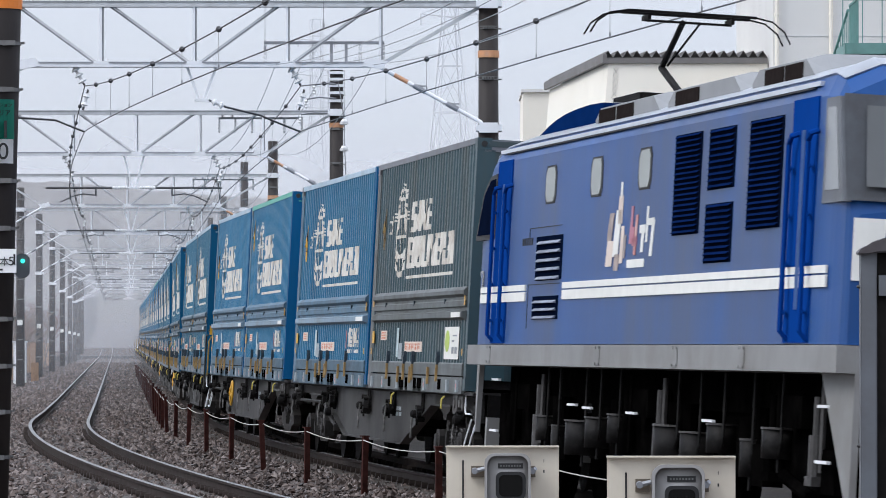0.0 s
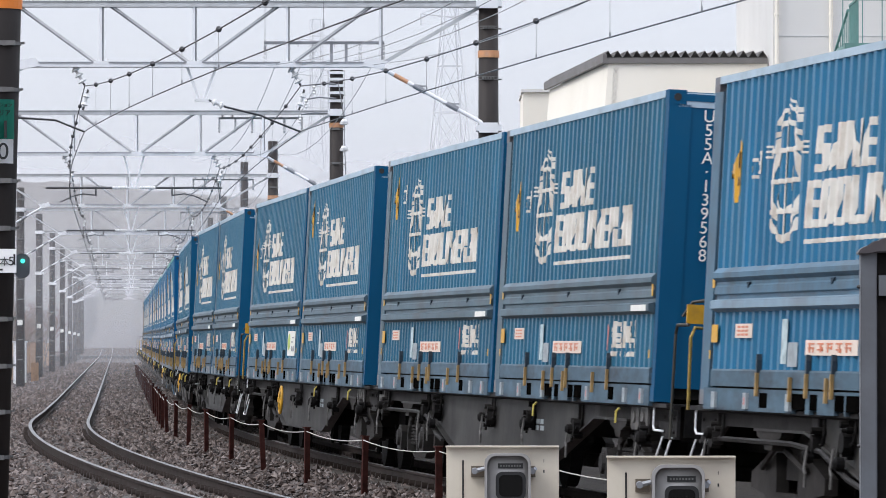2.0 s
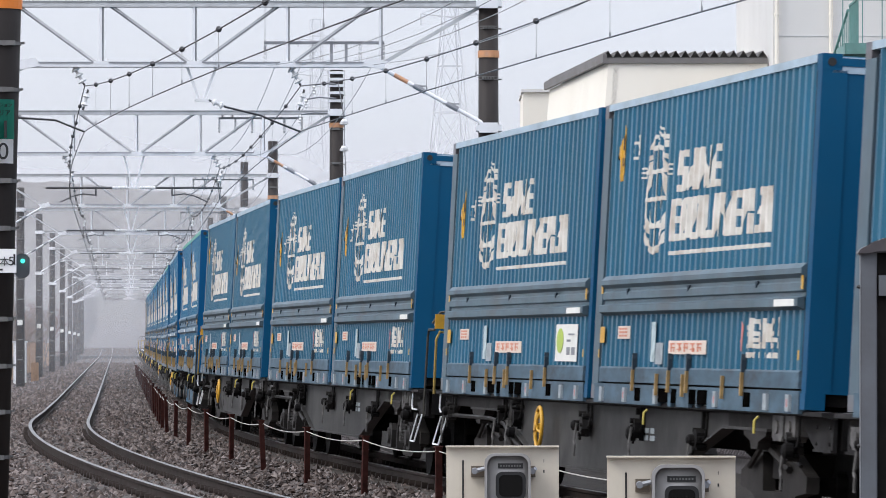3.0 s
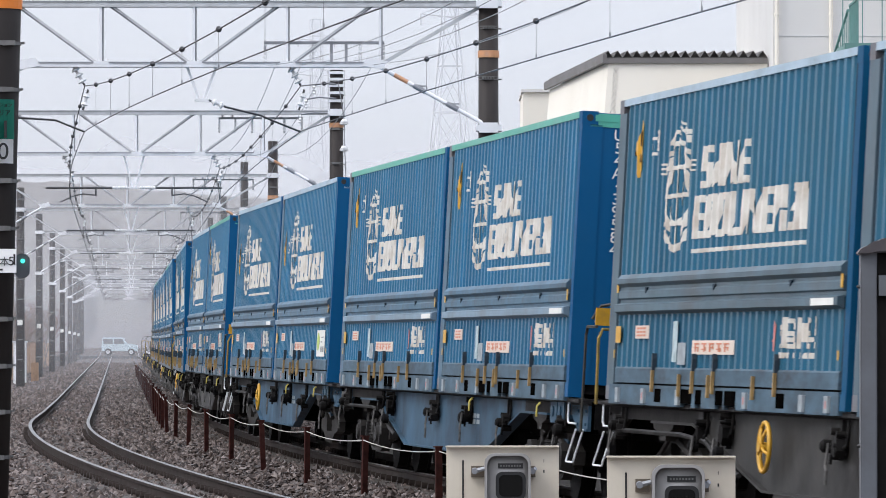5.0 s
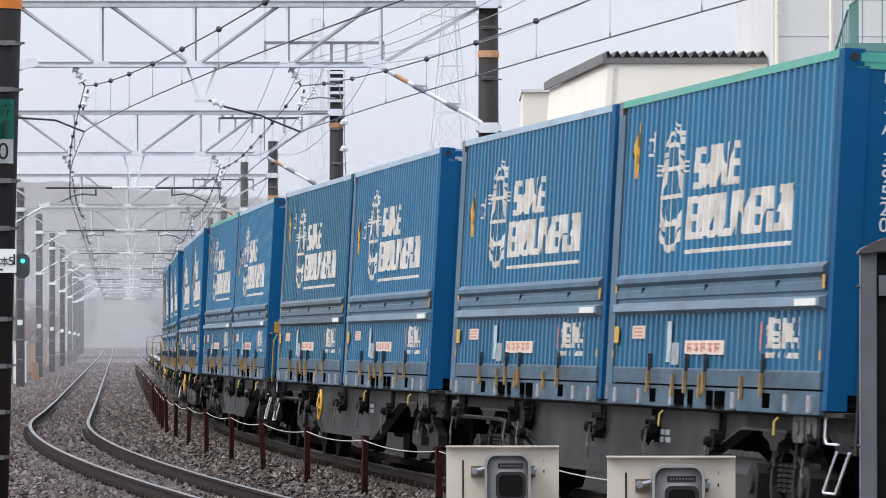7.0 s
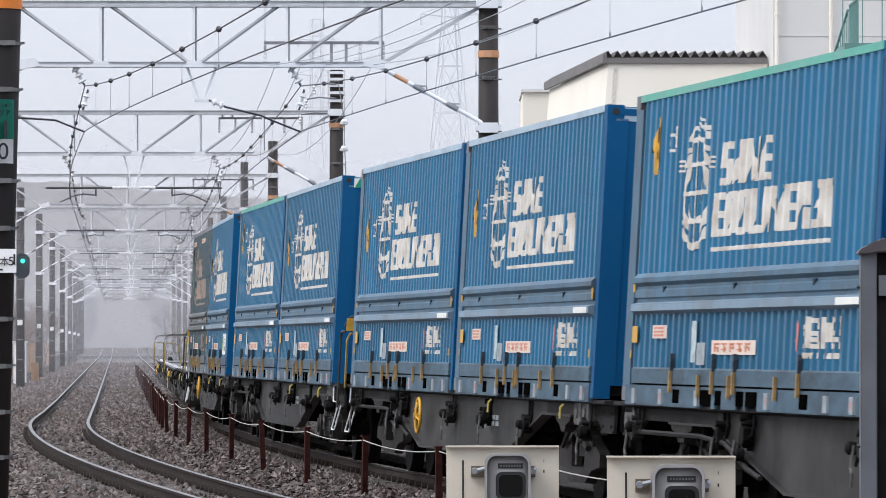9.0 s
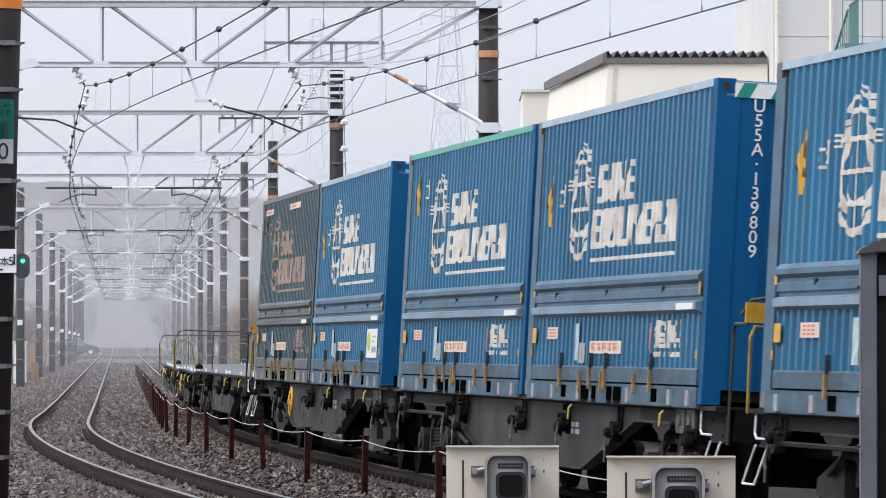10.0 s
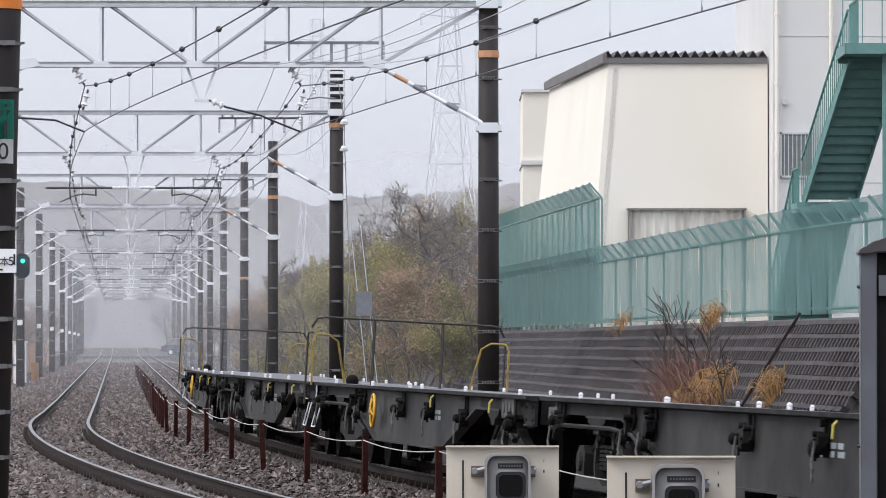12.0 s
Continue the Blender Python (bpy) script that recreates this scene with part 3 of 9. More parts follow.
def portal(k, y):
    xm = portal_middle(k, y)
    xl, xr = portal_masts(k, y)
    up = grade(s_at(DOWN, y)) if y > 520 else 0.0
    zb, zt = 6.32, 7.35
    root = tagged(new("overhead_line_portal"), "grey steel lattice portal on dark concrete masts over the tracks", "portal", "overhead line portals")
    for x, top in ((xl, 8.3), (xr, (7.45, 8.42, 8.53, 9.4)[k] if k < 4 else 9.2)):
        concrete_pole(y, x, 0.19, 0.165, top, root)
    # chords
    half = 3.26 if k == 1 else 3.03
    ends = (xm - half, xm + half)
    for nm, z, x0, x1, w, m in (("top_chord", zt, xl, xr, 0.10, "galv"), ("bottom_chord", zb, ends[0], ends[1], 0.085, "galvw")):
        bm = bmesh.new()
        prism(bm, [(y - 0.13, z - w / 2), (y - 0.115, z - w / 2), (y - 0.115, z + w / 2 - 0.015), (y + 0.115, z + w / 2 - 0.015), (y + 0.115, z - w / 2),
                   (y + 0.13, z - w / 2), (y + 0.13, z + w / 2), (y - 0.13, z + w / 2)], "x", x0, x1)
        part(nm, bm, M[m], root)
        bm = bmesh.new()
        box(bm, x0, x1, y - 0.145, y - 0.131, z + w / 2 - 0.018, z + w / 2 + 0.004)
        part("chord_edge", bm, M["galvd"], root, "dark upper edge")
    pitch = 1.58
    mids = [xm + (0.07 if k == 1 else -0.12) + pitch * i for i in range(-6, 7)]
    mids = [x for x in mids if ends[0] - (0.4 if k == 0 else 0.25) < x < ends[1] + 0.1]
    # each member is a pale and a dark strip, painting its lit and shaded faces
    for x in mids:
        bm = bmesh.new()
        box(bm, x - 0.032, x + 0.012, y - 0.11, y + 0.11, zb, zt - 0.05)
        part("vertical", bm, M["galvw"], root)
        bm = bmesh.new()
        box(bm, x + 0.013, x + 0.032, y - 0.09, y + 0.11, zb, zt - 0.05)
        part("vertical_shade", bm, M["galvd"], root)
    for i, (a, b) in enumerate(zip(mids, mids[1:])):
        down = (a + b) / 2 < xm
        p, q = ((a + 0.12, zt), (b - 0.05, zb)) if down else ((a + 0.05, zb), (b - 0.12, zt))
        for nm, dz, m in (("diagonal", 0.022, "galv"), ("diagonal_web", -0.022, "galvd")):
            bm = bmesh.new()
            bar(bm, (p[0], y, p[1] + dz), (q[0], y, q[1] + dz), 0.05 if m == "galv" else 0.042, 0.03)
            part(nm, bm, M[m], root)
        # gusset plates where the members meet
        bm = bmesh.new()
        prism(bm, [(a - 0.16, zb - 0.045), (a + 0.16, zb - 0.045), (a + 0.12, zb + 0.06), (a - 0.12, zb + 0.06)], "y", y - 0.146, y - 0.133)
        part("gusset", bm, M["galvw"], root)
    for x, sgn in ((xl, 1), (xr, -1)):
        edge = ends[0] if sgn > 0 else ends[1]
        bm = bmesh.new()
        bar(bm, (edge, y, zb), (x + sgn * 0.15, y, zt - 0.05), 0.06, 0.06)
        part("diagonal", bm, M["galv"], root)
        a3, b3 = Vector((edge, y, zb - 0.04)), Vector((x - sgn * 0.02, y - 0.12, 5.26))
        bm = bmesh.new()
        rod(bm, a3, b3, 0.036, 10)
        br = part("brace", bm, M["galvw"], root, "pale tubular corner brace")
        for f in (0.36, 0.66):
            c = a3.lerp(b3, f)
            bm = bmesh.new()
            rod(bm, c - (b3 - a3).normalized() * 0.11, c + (b3 - a3).normalized() * 0.11, 0.048, 10)
            box(bm, c.x - 0.16, c.x + 0.12, c.y - 0.03, c.y + 0.03, c.z + 0.035, c.z + 0.055)
            part("collar", bm, M["galvd"], br, "dark clamp collar")
        if sgn < 0 and k in (0, 1, 2):
            c, d3 = a3.lerp(b3, 0.13), (b3 - a3).normalized()
            bm = bmesh.new()
            rod(bm, c, c + d3 * 0.26, 0.039, 10)
            part("marker_sleeve", bm, M["faded"], br, "faded orange sleeve")
        for z in (5.19, zt - 0.05):
            bm = bmesh.new()
            box(bm, x - 0.21, x + 0.23, y - 0.23, y + 0.23, z, z + 0.10)
            box(bm, x - 0.16, x + 0.16, y - 0.245, y - 0.231, z - 0.03, z + 0.14)
            part("bracket", bm, M["galvw"], root)
        bm = bmesh.new()
        prism(bm, [(edge - sgn * 0.02, zb - 0.09), (edge + sgn * 0.30, zb - 0.02), (edge + sgn * 0.22, zb + 0.12), (edge - sgn * 0.14, zb + 0.05)], "y", y - 0.165, y - 0.147)
        part("gusset", bm, M["galvw"], root)
    # central V hanger; beyond the first portal it is longer and holds a cross bar
    vl = 0.58 if k == 0 else 0.82
    bm = bmesh.new()
    for sx in (-0.26, 0.26):
        bar(bm, (xm + sx, y, zb), (xm + sx * 0.18, y, zb - vl), 0.045, 0.045)
    box(bm, xm - 0.12, xm + 0.12, y - 0.05, y + 0.05, zb - vl - 0.04, zb - vl)
    part("hanger", bm, M["galvw"], root)
    if k > 0 and y < 560:
        zc = zb - vl - 0.02
        for sx in (-1, 1):
            br, bd = bmesh.new(), bmesh.new()
            insulator(br, bd, (xm + sx * 0.12, y, zc), (xm + sx * 0.55, y, zc), 6, 0.05)
            rod(br, (xm + sx * 0.52, y, zc), (xm + sx * 2.2, y, zc), 0.027, 8)
            box(br, xm + sx * 0.95 - 0.02, xm + sx * 0.95 + 0.02, y - 0.02, y + 0.02, zc - 0.20, zc)
            pipe(br, [(xm + sx * 0.95, y, zc - 0.19), (xm + sx * 1.25, y, zc - 0.15), (xm + sx * 1.5, y, zc - 0.2), (xm + sx * 1.85, y, zc - 0.36)], 0.016, 6)
            cb = part("cross_bar", br, M["wire"], root, "dark insulated cross bar with a steady arm")
            part("insulator", bd, M["porcelain"], cb, "row of white insulator sheds")
    # wire supports
    for line in (DOWN, UP):
        s = s_at(line, y)
        xw = centre(line, y) + line.cant(s) / GAUGE * 5.1
        ax = xm if line is DOWN else xl
        br = bmesh.new()
        strings = []
        spots = [((xw - 0.2, y, zb), (xw, y, 5.97), 3, 0.085), ((xw + 0.06, y, 5.9), (xw - 0.03, y, 5.55), 2, 0.06)]
        if k == 0:
            spots.append(((ax + 0.12, y, zb - 0.6), (ax + 0.42, y, zb - 0.72), 2, 0.07))
        for a, b, cnt, rad in spots:
            bd = bmesh.new()
            insulator(br, bd, a, b, cnt, rad)
            strings.append(bd)
        if k == 0:
            pipe(br, [(ax + 0.42, y, zb - 0.72), (ax + 1.0, y, zb - 0.86), (xw - 0.5, y, 5.38), (xw, y, 5.18)], 0.018, 6)
        else:
            rod(br, (xw - 0.03, y, 5.55), (xw, y, 5.18), 0.014, 6)
        arm = part("support_arm", br, M["wire"], root, "thin dark registration arm")
        for bd in strings:
            part("insulator", bd, M["porcelain"], arm, "white porcelain insulator discs")
    root.location.z = up
    # feeder bar with insulator strings over the near track
    if k < 6:
        x0, x1 = (xm + 1.05, xm + 3.1) if k == 0 else (xm + 2.1, xm + 4.2)
        zf = 6.70 if k == 0 else 7.22
        bm = bmesh.new()
        box(bm, x0, x1, y + 0.18, y + 0.24, zf - 0.02, zf + 0.03)
        for x in (xm + 2.2, xm + 2.45):
            box(bm, x - 0.025, x + 0.025, y + 0.15, y + 0.19, zb if k == 0 else zf - 0.02, zf if k == 0 else zt)
        part("feeder_bar", bm, M["galvd"], root)
        for x in (x0 + 0.02, x0 + 0.42, x0 + 0.84, x0 + 1.64, x1 - 0.02):
            br, bd = bmesh.new(), bmesh.new()
            insulator(br, bd, (x, y + 0.21, zf), (x, y + 0.21, zf - 0.36), 4, 0.035)
            hg = part("feeder_hanger", br, M["wire"], root)
            part("insulator", bd, M["porcelain"], hg, "small white insulator string")


def wires():
    ys = [-40.0, 47.0] + PORTALS
    for line, name in ((DOWN, "contact line over the freight track"), (UP, "contact line over the empty track")):
        root = tagged(new("overhead_wires"), "dark catenary and contact wires, " + name, "wires", "overhead wires")
        cbm, mbm = bmesh.new(), bmesh.new()
        cline, mline = [], []
        for i, (y0, y1) in enumerate(zip(ys, ys[1:])):
            low = (4.64, 5.3) if line is DOWN else (4.46, 5.16)
            zc0, zm0 = low if y0 < 50 else (5.19, 5.96)
            zc1, zm1 = low if y1 < 50 else (5.19, 5.96)
            n = 9
            cp, mp_ = [], []
            for j in range(n + 1):
                t = j / n
                y = y0 + (y1 - y0) * t
                s = s_at(line, y)
                x = centre(line, y) + line.cant(s) / GAUGE * 5.1
                # chords between supports, as stretched wire lies
                ends = [centre(line, yy) + line.cant(s_at(line, yy)) / GAUGE * 5.1 for yy in (y0, y1)]
                x = 0.75 * x + 0.25 * (ends[0] + (ends[1] - ends[0]) * t)
                sag = 0.34 * 4 * t * (1 - t)
                cp.append(Vector((x, y, zc0 + (zc1 - zc0) * t - 0.03 * 4 * t * (1 - t))))
                mp_.append(Vector((x, y, zm0 + (zm1 - zm0) * t - sag)))
            cline += cp if not cline else cp[1:]
            mline += mp_ if not mline else mp_[1:]
            if y1 < 500:
                for c, m in list(zip(cp, mp_))[1:-1]:
                    dbm = bmesh.new()
                    rod(dbm, c, m, 0.0035, 4)
                    box(dbm, c.x - 0.009, c.x + 0.009, c.y - 0.02, c.y + 0.02, c.z, c.z + 0.05)
                    d = part("dropper", dbm, M["galvd"], root)
                    bbm = bmesh.new()
                    ball(bbm, m, 0.037, 8, 6)
                    part("clamp", bbm, M["wire"], d, "round black dropper clamp")
        pipe(cbm, cline, 0.0085, 5)
        pipe(mbm, mline, 0.0095, 5)
        part("contact_wire", cbm, M["wire"], root)
        part("messenger_wire", mbm, M["wire"], root)
    # thin feeder wires along the masts
    root = tagged(new("feeder_wires"), "thin grey feeder wires strung from portal to portal", "wires", "overhead wires")
    for off, z in ((-2.05, 6.32), (-1.62, 6.32), (-1.2, 6.32), (-0.4, 6.32)):
        bm = bmesh.new()
        run = []
        for y0, y1 in zip(ys[1:8], ys[2:9]):
            pts = []
            for j in range(9):
                t = j / 8
                y = y0 + (y1 - y0) * t
                x = (1 - t) * centre(DOWN, y0) + t * centre(DOWN, y1) + off + 1.9
                pts.append((x, y, z - 0.5 * 4 * t * (1 - t)))
            run += pts if not run else pts[1:]
        pipe(bm, run, 0.006, 4)
        part("wire", bm, M["galvd"], root)


track_fence()
for number, depth in enumerate(PORTALS):
    portal(number, depth)
wires()


# ---- the freight wagons ----
DECK = 1.0
CL, CW, CH = 9.20, 2.49, 2.6
MF, MR = 0.17, 0.42
PITCH, DEPTH = 0.235, 0.040


def corrugation(x):
    """How far a corrugated side stands back at x along the container."""
    u = (x % PITCH) / PITCH
    for a, b, p, q in ((0, 0.36, 0, 0), (0.36, 0.50, 0, 1), (0.50, 0.89, 1, 1), (0.89, 1.0, 1, 0)):
        if u < b:
            return DEPTH * (p + (q - p) * (u - a) / (b - a))
    return 0.0


def breaks(x0, x1):
    xs = {x0, x1}
    for i in range(int(x0 / PITCH) - 1, int(x1 / PITCH) + 2):
        for u in (0, 0.36, 0.50, 0.89):
            x = (i + u) * PITCH
            if x0 < x < x1:
                xs.add(x)
    return sorted(xs)


def ribbed(bm, x0, x1, y, z0, z1, out):
    """A corrugated sheet facing out (-1 or +1 along y)."""
    prev = None
    for x in breaks(x0, x1):
        yy = y - out * corrugation(x)
        col = [bm.verts.new((x, yy, z0)), bm.verts.new((x, yy, z1))]
        if prev:
            bm.faces.new((prev[0], col[0], col[1], prev[1]))
        prev = col


COATS = [0]


def decal(bm, poly, y, out, lift=0.004):
    """A painted convex shape (x, z) that follows the corrugated sheet; each lies a little over the last."""
    COATS[0] = (COATS[0] + 1) % 12
    lift += 0.0004 * COATS[0]
    xs0, xs1 = min(p[0] for p in poly), max(p[0] for p in poly)
    cuts = set(breaks(xs0, xs1)) | {p[0] for p in poly}
    prev = None
    n = len(poly)
    for x in sorted(cuts):
        zs = []
        for i in range(n):
            (xa, za), (xb, zb) = poly[i], poly[(i + 1) % n]
            if min(xa, xb) - 1e-9 <= x <= max(xa, xb) + 1e-9:
                if abs(xb - xa) < 1e-9:
                    zs += [za, zb]
                else:
                    zs.append(za + (zb - za) * (x - xa) / (xb - xa))
        if not zs:
            continue
        yy = y - out * corrugation(x) + out * lift
        col = [bm.verts.new((x, yy, min(zs))), bm.verts.new((x, yy, max(zs)))]
        if prev:
            bm.faces.new((prev[0], col[0], col[1], prev[1]))
        prev = col


MESHES = {}


def shared(key, make, material, smooth=False):
    if key not in MESHES:
        bm = bmesh.new()
        make(bm)
        MESHES[key] = mesh(key[0], bm, material, smooth)
    return MESHES[key]


def rect(x0, x1, z0, z1, lean=0.0):
    return [(x0, z0), (x1, z0), (x1 + lean, z1), (x0 + lean, z1)]


H0 = CL / 2


def c_side(out, z0, z1):
    def make(bm):
        ribbed(bm, -H0 + MR, H0 - MF, out * CW / 2, z0, z1, out)
    return make


def c_end(sgn):
    def make(bm):
        x0 = sgn * H0
        prev = None
        y = -CW / 2 + 0.1
        steps = []
        for i, wd in enumerate((0.30, 0.04, 0.36, 0.04, 0.36, 0.04, 0.36, 0.04, 0.36, 0.04, 0.35)):
            steps.append((y, (i // 2) % 2))
            y += wd
            steps.append((y, ((i + 1) // 2) % 2 if i % 2 else (i // 2) % 2))
        for y, deep in steps:
            xx = x0 - sgn * (0.035 if deep else 0.008)
            col = [bm.verts.new((xx, y, 0.12)), bm.verts.new((xx, y, CH - 0.06))]
            if prev:
                bm.faces.new((prev[0], col[0], col[1], prev[1]))
            prev = col
    return make


def c_post(bm):
    box(bm, -0.155, 0.155, -0.06, 0.06, 0.12, CH - 0.12)


def c_frontpost(bm):
    box(bm, -0.075, 0.075, -0.095, 0.095, 0.12, CH - 0.12)


def c_cast(bm):
    box(bm, -0.09, 0.09, -0.075, 0.075, 0, 0.12)


def c_band(out):
    def make(bm):
        y = out * CW / 2
        prism(bm, [(y, 1.075), (y + out * 0.040, 1.035), (y + out * 0.040, 0.995), (y + out * 0.004, 0.965), (y + out * 0.004, 0.94), (y + out * 0.018, 0.925), (y + out * 0.018, 0.87),
                   (y - out * 0.005, 0.86), (y - out * 0.005, 0.82), (y - out * 0.02, 0.82), (y - out * 0.02, 1.075)], "x", -H0 + MR + 0.02, H0 - MF - 0.02)
    return make


def c_lip(out):
    def make(bm):
        y = out * CW / 2
        prism(bm, [(y - out * 0.005, 0.83), (y + out * 0.05, 0.815), (y + out * 0.05, 0.755), (y - out * 0.01, 0.728)], "x", -H0 + MR + 0.03, H0 - MF - 0.05)
    return make


def c_flat(out):
    def make(bm):
        y = out * CW / 2
        prism(bm, [(y + out * 0.006, 0.285), (y + out * 0.016, 0.27), (y + out * 0.016, 0.15), (y - out * 0.02, 0.15), (y - out * 0.02, 0.285)], "x", -H0 + MR + 0.03, H0 - MF - 0.03)
    return make


def c_gap(bm):
    box(bm, -0.05, 0.05, -CW / 2 + 0.012, CW / 2 - 0.012, 0.14, CH - 0.1)


def c_hook(bm):
    y = -CW / 2 - 0.012
    prism(bm, [(-0.06, 0.955), (0.05, 0.955), (0.0, 0.915), (-0.03, 0.905)], "y", y - 0.012, y)


def c_sill(out):
    def make(bm):
        y = out * CW / 2
        yy0, yy1 = sorted((y + out * 0.01, y - out * 0.05))
        xs = [-H0 + 0.19, -1.26, -0.44, 0.11, 0.88, H0 - 0.19]
        for i in (0, 2, 4):
            box(bm, xs[i], xs[i + 1], yy0, yy1, -0.035, 0.135)
        box(bm, xs[1], xs[2], yy0, yy1, 0.112, 0.135)
        box(bm, xs[3], xs[4], yy0, yy1, 0.112, 0.135)
        for x0, x1 in ((-0.82, -0.68), (0.40, 0.46)):
            box(bm, x0, x1, yy0, yy1, -0.035, 0.112)
    return make


def c_floor(bm):
    box(bm, -H0 + 0.05, H0 - 0.05, -CW / 2 + 0.06, CW / 2 - 0.06, 0.03, 0.15)


def c_pocket(x0, x1):
    def make(bm):
        box(bm, x0, x1, -CW / 2 - 0.012, CW / 2 + 0.012, -0.004, 0.108)
    return make


def c_header(bm):
    box(bm, H0 - 0.006, H0 + 0.004, -CW / 2 + 0.12, CW / 2 - 0.12, CH - 0.09, CH - 0.03)


def c_board(bm):
    box(bm, H0 + 0.0045, H0 + 0.006, -CW / 2 + 0.14, CW / 2 - 0.14, CH - 0.148, CH - 0.032)


def c_stripe(bm):
    for i in range(8):
        y = -CW / 2 + 0.15 + i * 0.28
        prism(bm, [(y, CH - 0.148), (y + 0.11, CH - 0.148), (y + 0.17, CH - 0.032), (y + 0.06, CH - 0.032)], "x", H0 + 0.0065, H0 + 0.009)


def c_eye(bm):
    rod(bm, (0, 0, 0), (0.004, 0, 0), 0.032, 12)


def c_roof(bm):
    box(bm, -H0 + 0.02, H0 - 0.02, -CW / 2 + 0.03, CW / 2 - 0.03, CH - 0.05, CH - 0.012)


def c_rail(bm):
    for out in (-1, 1):
        y0, y1 = sorted((out * (CW / 2 + 0.004), out * (CW / 2 - 0.08)))
        box(bm, -H0 + 0.18, H0 - 0.18, y0, y1, CH - 0.06, CH)
    for x in (-H0, H0 - 0.08):
        box(bm, x, x + 0.08, -CW / 2 + 0.08, CW / 2 - 0.08, CH - 0.14, CH - 0.02)


def c_lash(bm):
    y = -CW / 2 - 0.02
    box(bm, -0.02, 0.02, y - 0.024, y, 0.125, 0.305)


def c_lashtop(bm):
    y = -CW / 2 - 0.02
    prism(bm, [(-0.022, 0.305), (0.022, 0.305), (0.022, 0.40), (0.010, 0.445), (-0.014, 0.445), (-0.022, 0.42)], "y", y - 0.020, y + 0.02)


def c_lugs(bm):
    y = -CW / 2 - 0.01
    prism(bm, [(-0.06, 0.0), (0.06, 0.0), (0.06, 0.125), (-0.06, 0.125)], "y", y - 0.024, y)


def c_lugmark(bm):
    y = -CW / 2 - 0.034
    box(bm, -0.018, 0.018, y - 0.002, y + 0.004, 0.03, 0.09)


def c_emblem(z):
    def make(bm):
        # a tall pointed star with its right side cut straight
        y, x = -CW / 2, -3.64
        decal(bm, [(x - 0.26, z - 0.01), (x - 0.06, z - 0.07), (x - 0.03, z - 0.26), (x + 0.17, z - 0.20), (x + 0.17, z + 0.20), (x + 0.02, z + 0.27), (x - 0.04, z + 0.07), (x - 0.10, z + 0.05)], y, -1)
    return make


def c_emblem_marks(z):
    def make(bm):
        y, x = -CW / 2, -3.64
        for x0, x1, z0, z1 in ((0.10, 0.15, 0.03, 0.14), (0.06, 0.15, 0.01, 0.03), (0.06, 0.16, -0.13, -0.11), (0.12, 0.16, -0.12, -0.06), (-0.22, -0.10, -0.07, -0.03)):
            decal(bm, rect(x + x0, x + x1, z + z0, z + z1), y, -1, 0.013)
    return make


def c_marks(z):
    def make(bm):
        for dx, dz, wd, ht in ((0, 0.0, 0.16, 0.026), (0, 0.05, 0.05, 0.05), (0, 0.13, 0.15, 0.026), (0.2, 0.03, 0.16, 0.026), (0.2, 0.1, 0.16, 0.026), (0.3, 0.03, 0.05, 0.16), (0.2, 0.18, 0.16, 0.026)):
            x = -H0 + 1.50 + dx
            decal(bm, rect(x, x + wd, z - 0.09 + dz, z - 0.09 + dz + ht), -CW / 2, -1)
    return make


def stroke(bm, pts, w, y):
    """A painted line of width w through (x, z) points."""
    for (xa, za), (xb, zb) in zip(pts, pts[1:]):
        if abs(xb - xa) < abs(zb - za) * 3:
            decal(bm, [(xa - w / 2, za), (xa + w / 2, za), (xb + w / 2, zb), (xb - w / 2, zb)], y, -1)
        else:
            decal(bm, [(xa, za - w * 0.14), (xb, zb - w * 0.14), (xb, zb + w * 0.14), (xa, za + w * 0.14)], y, -1)


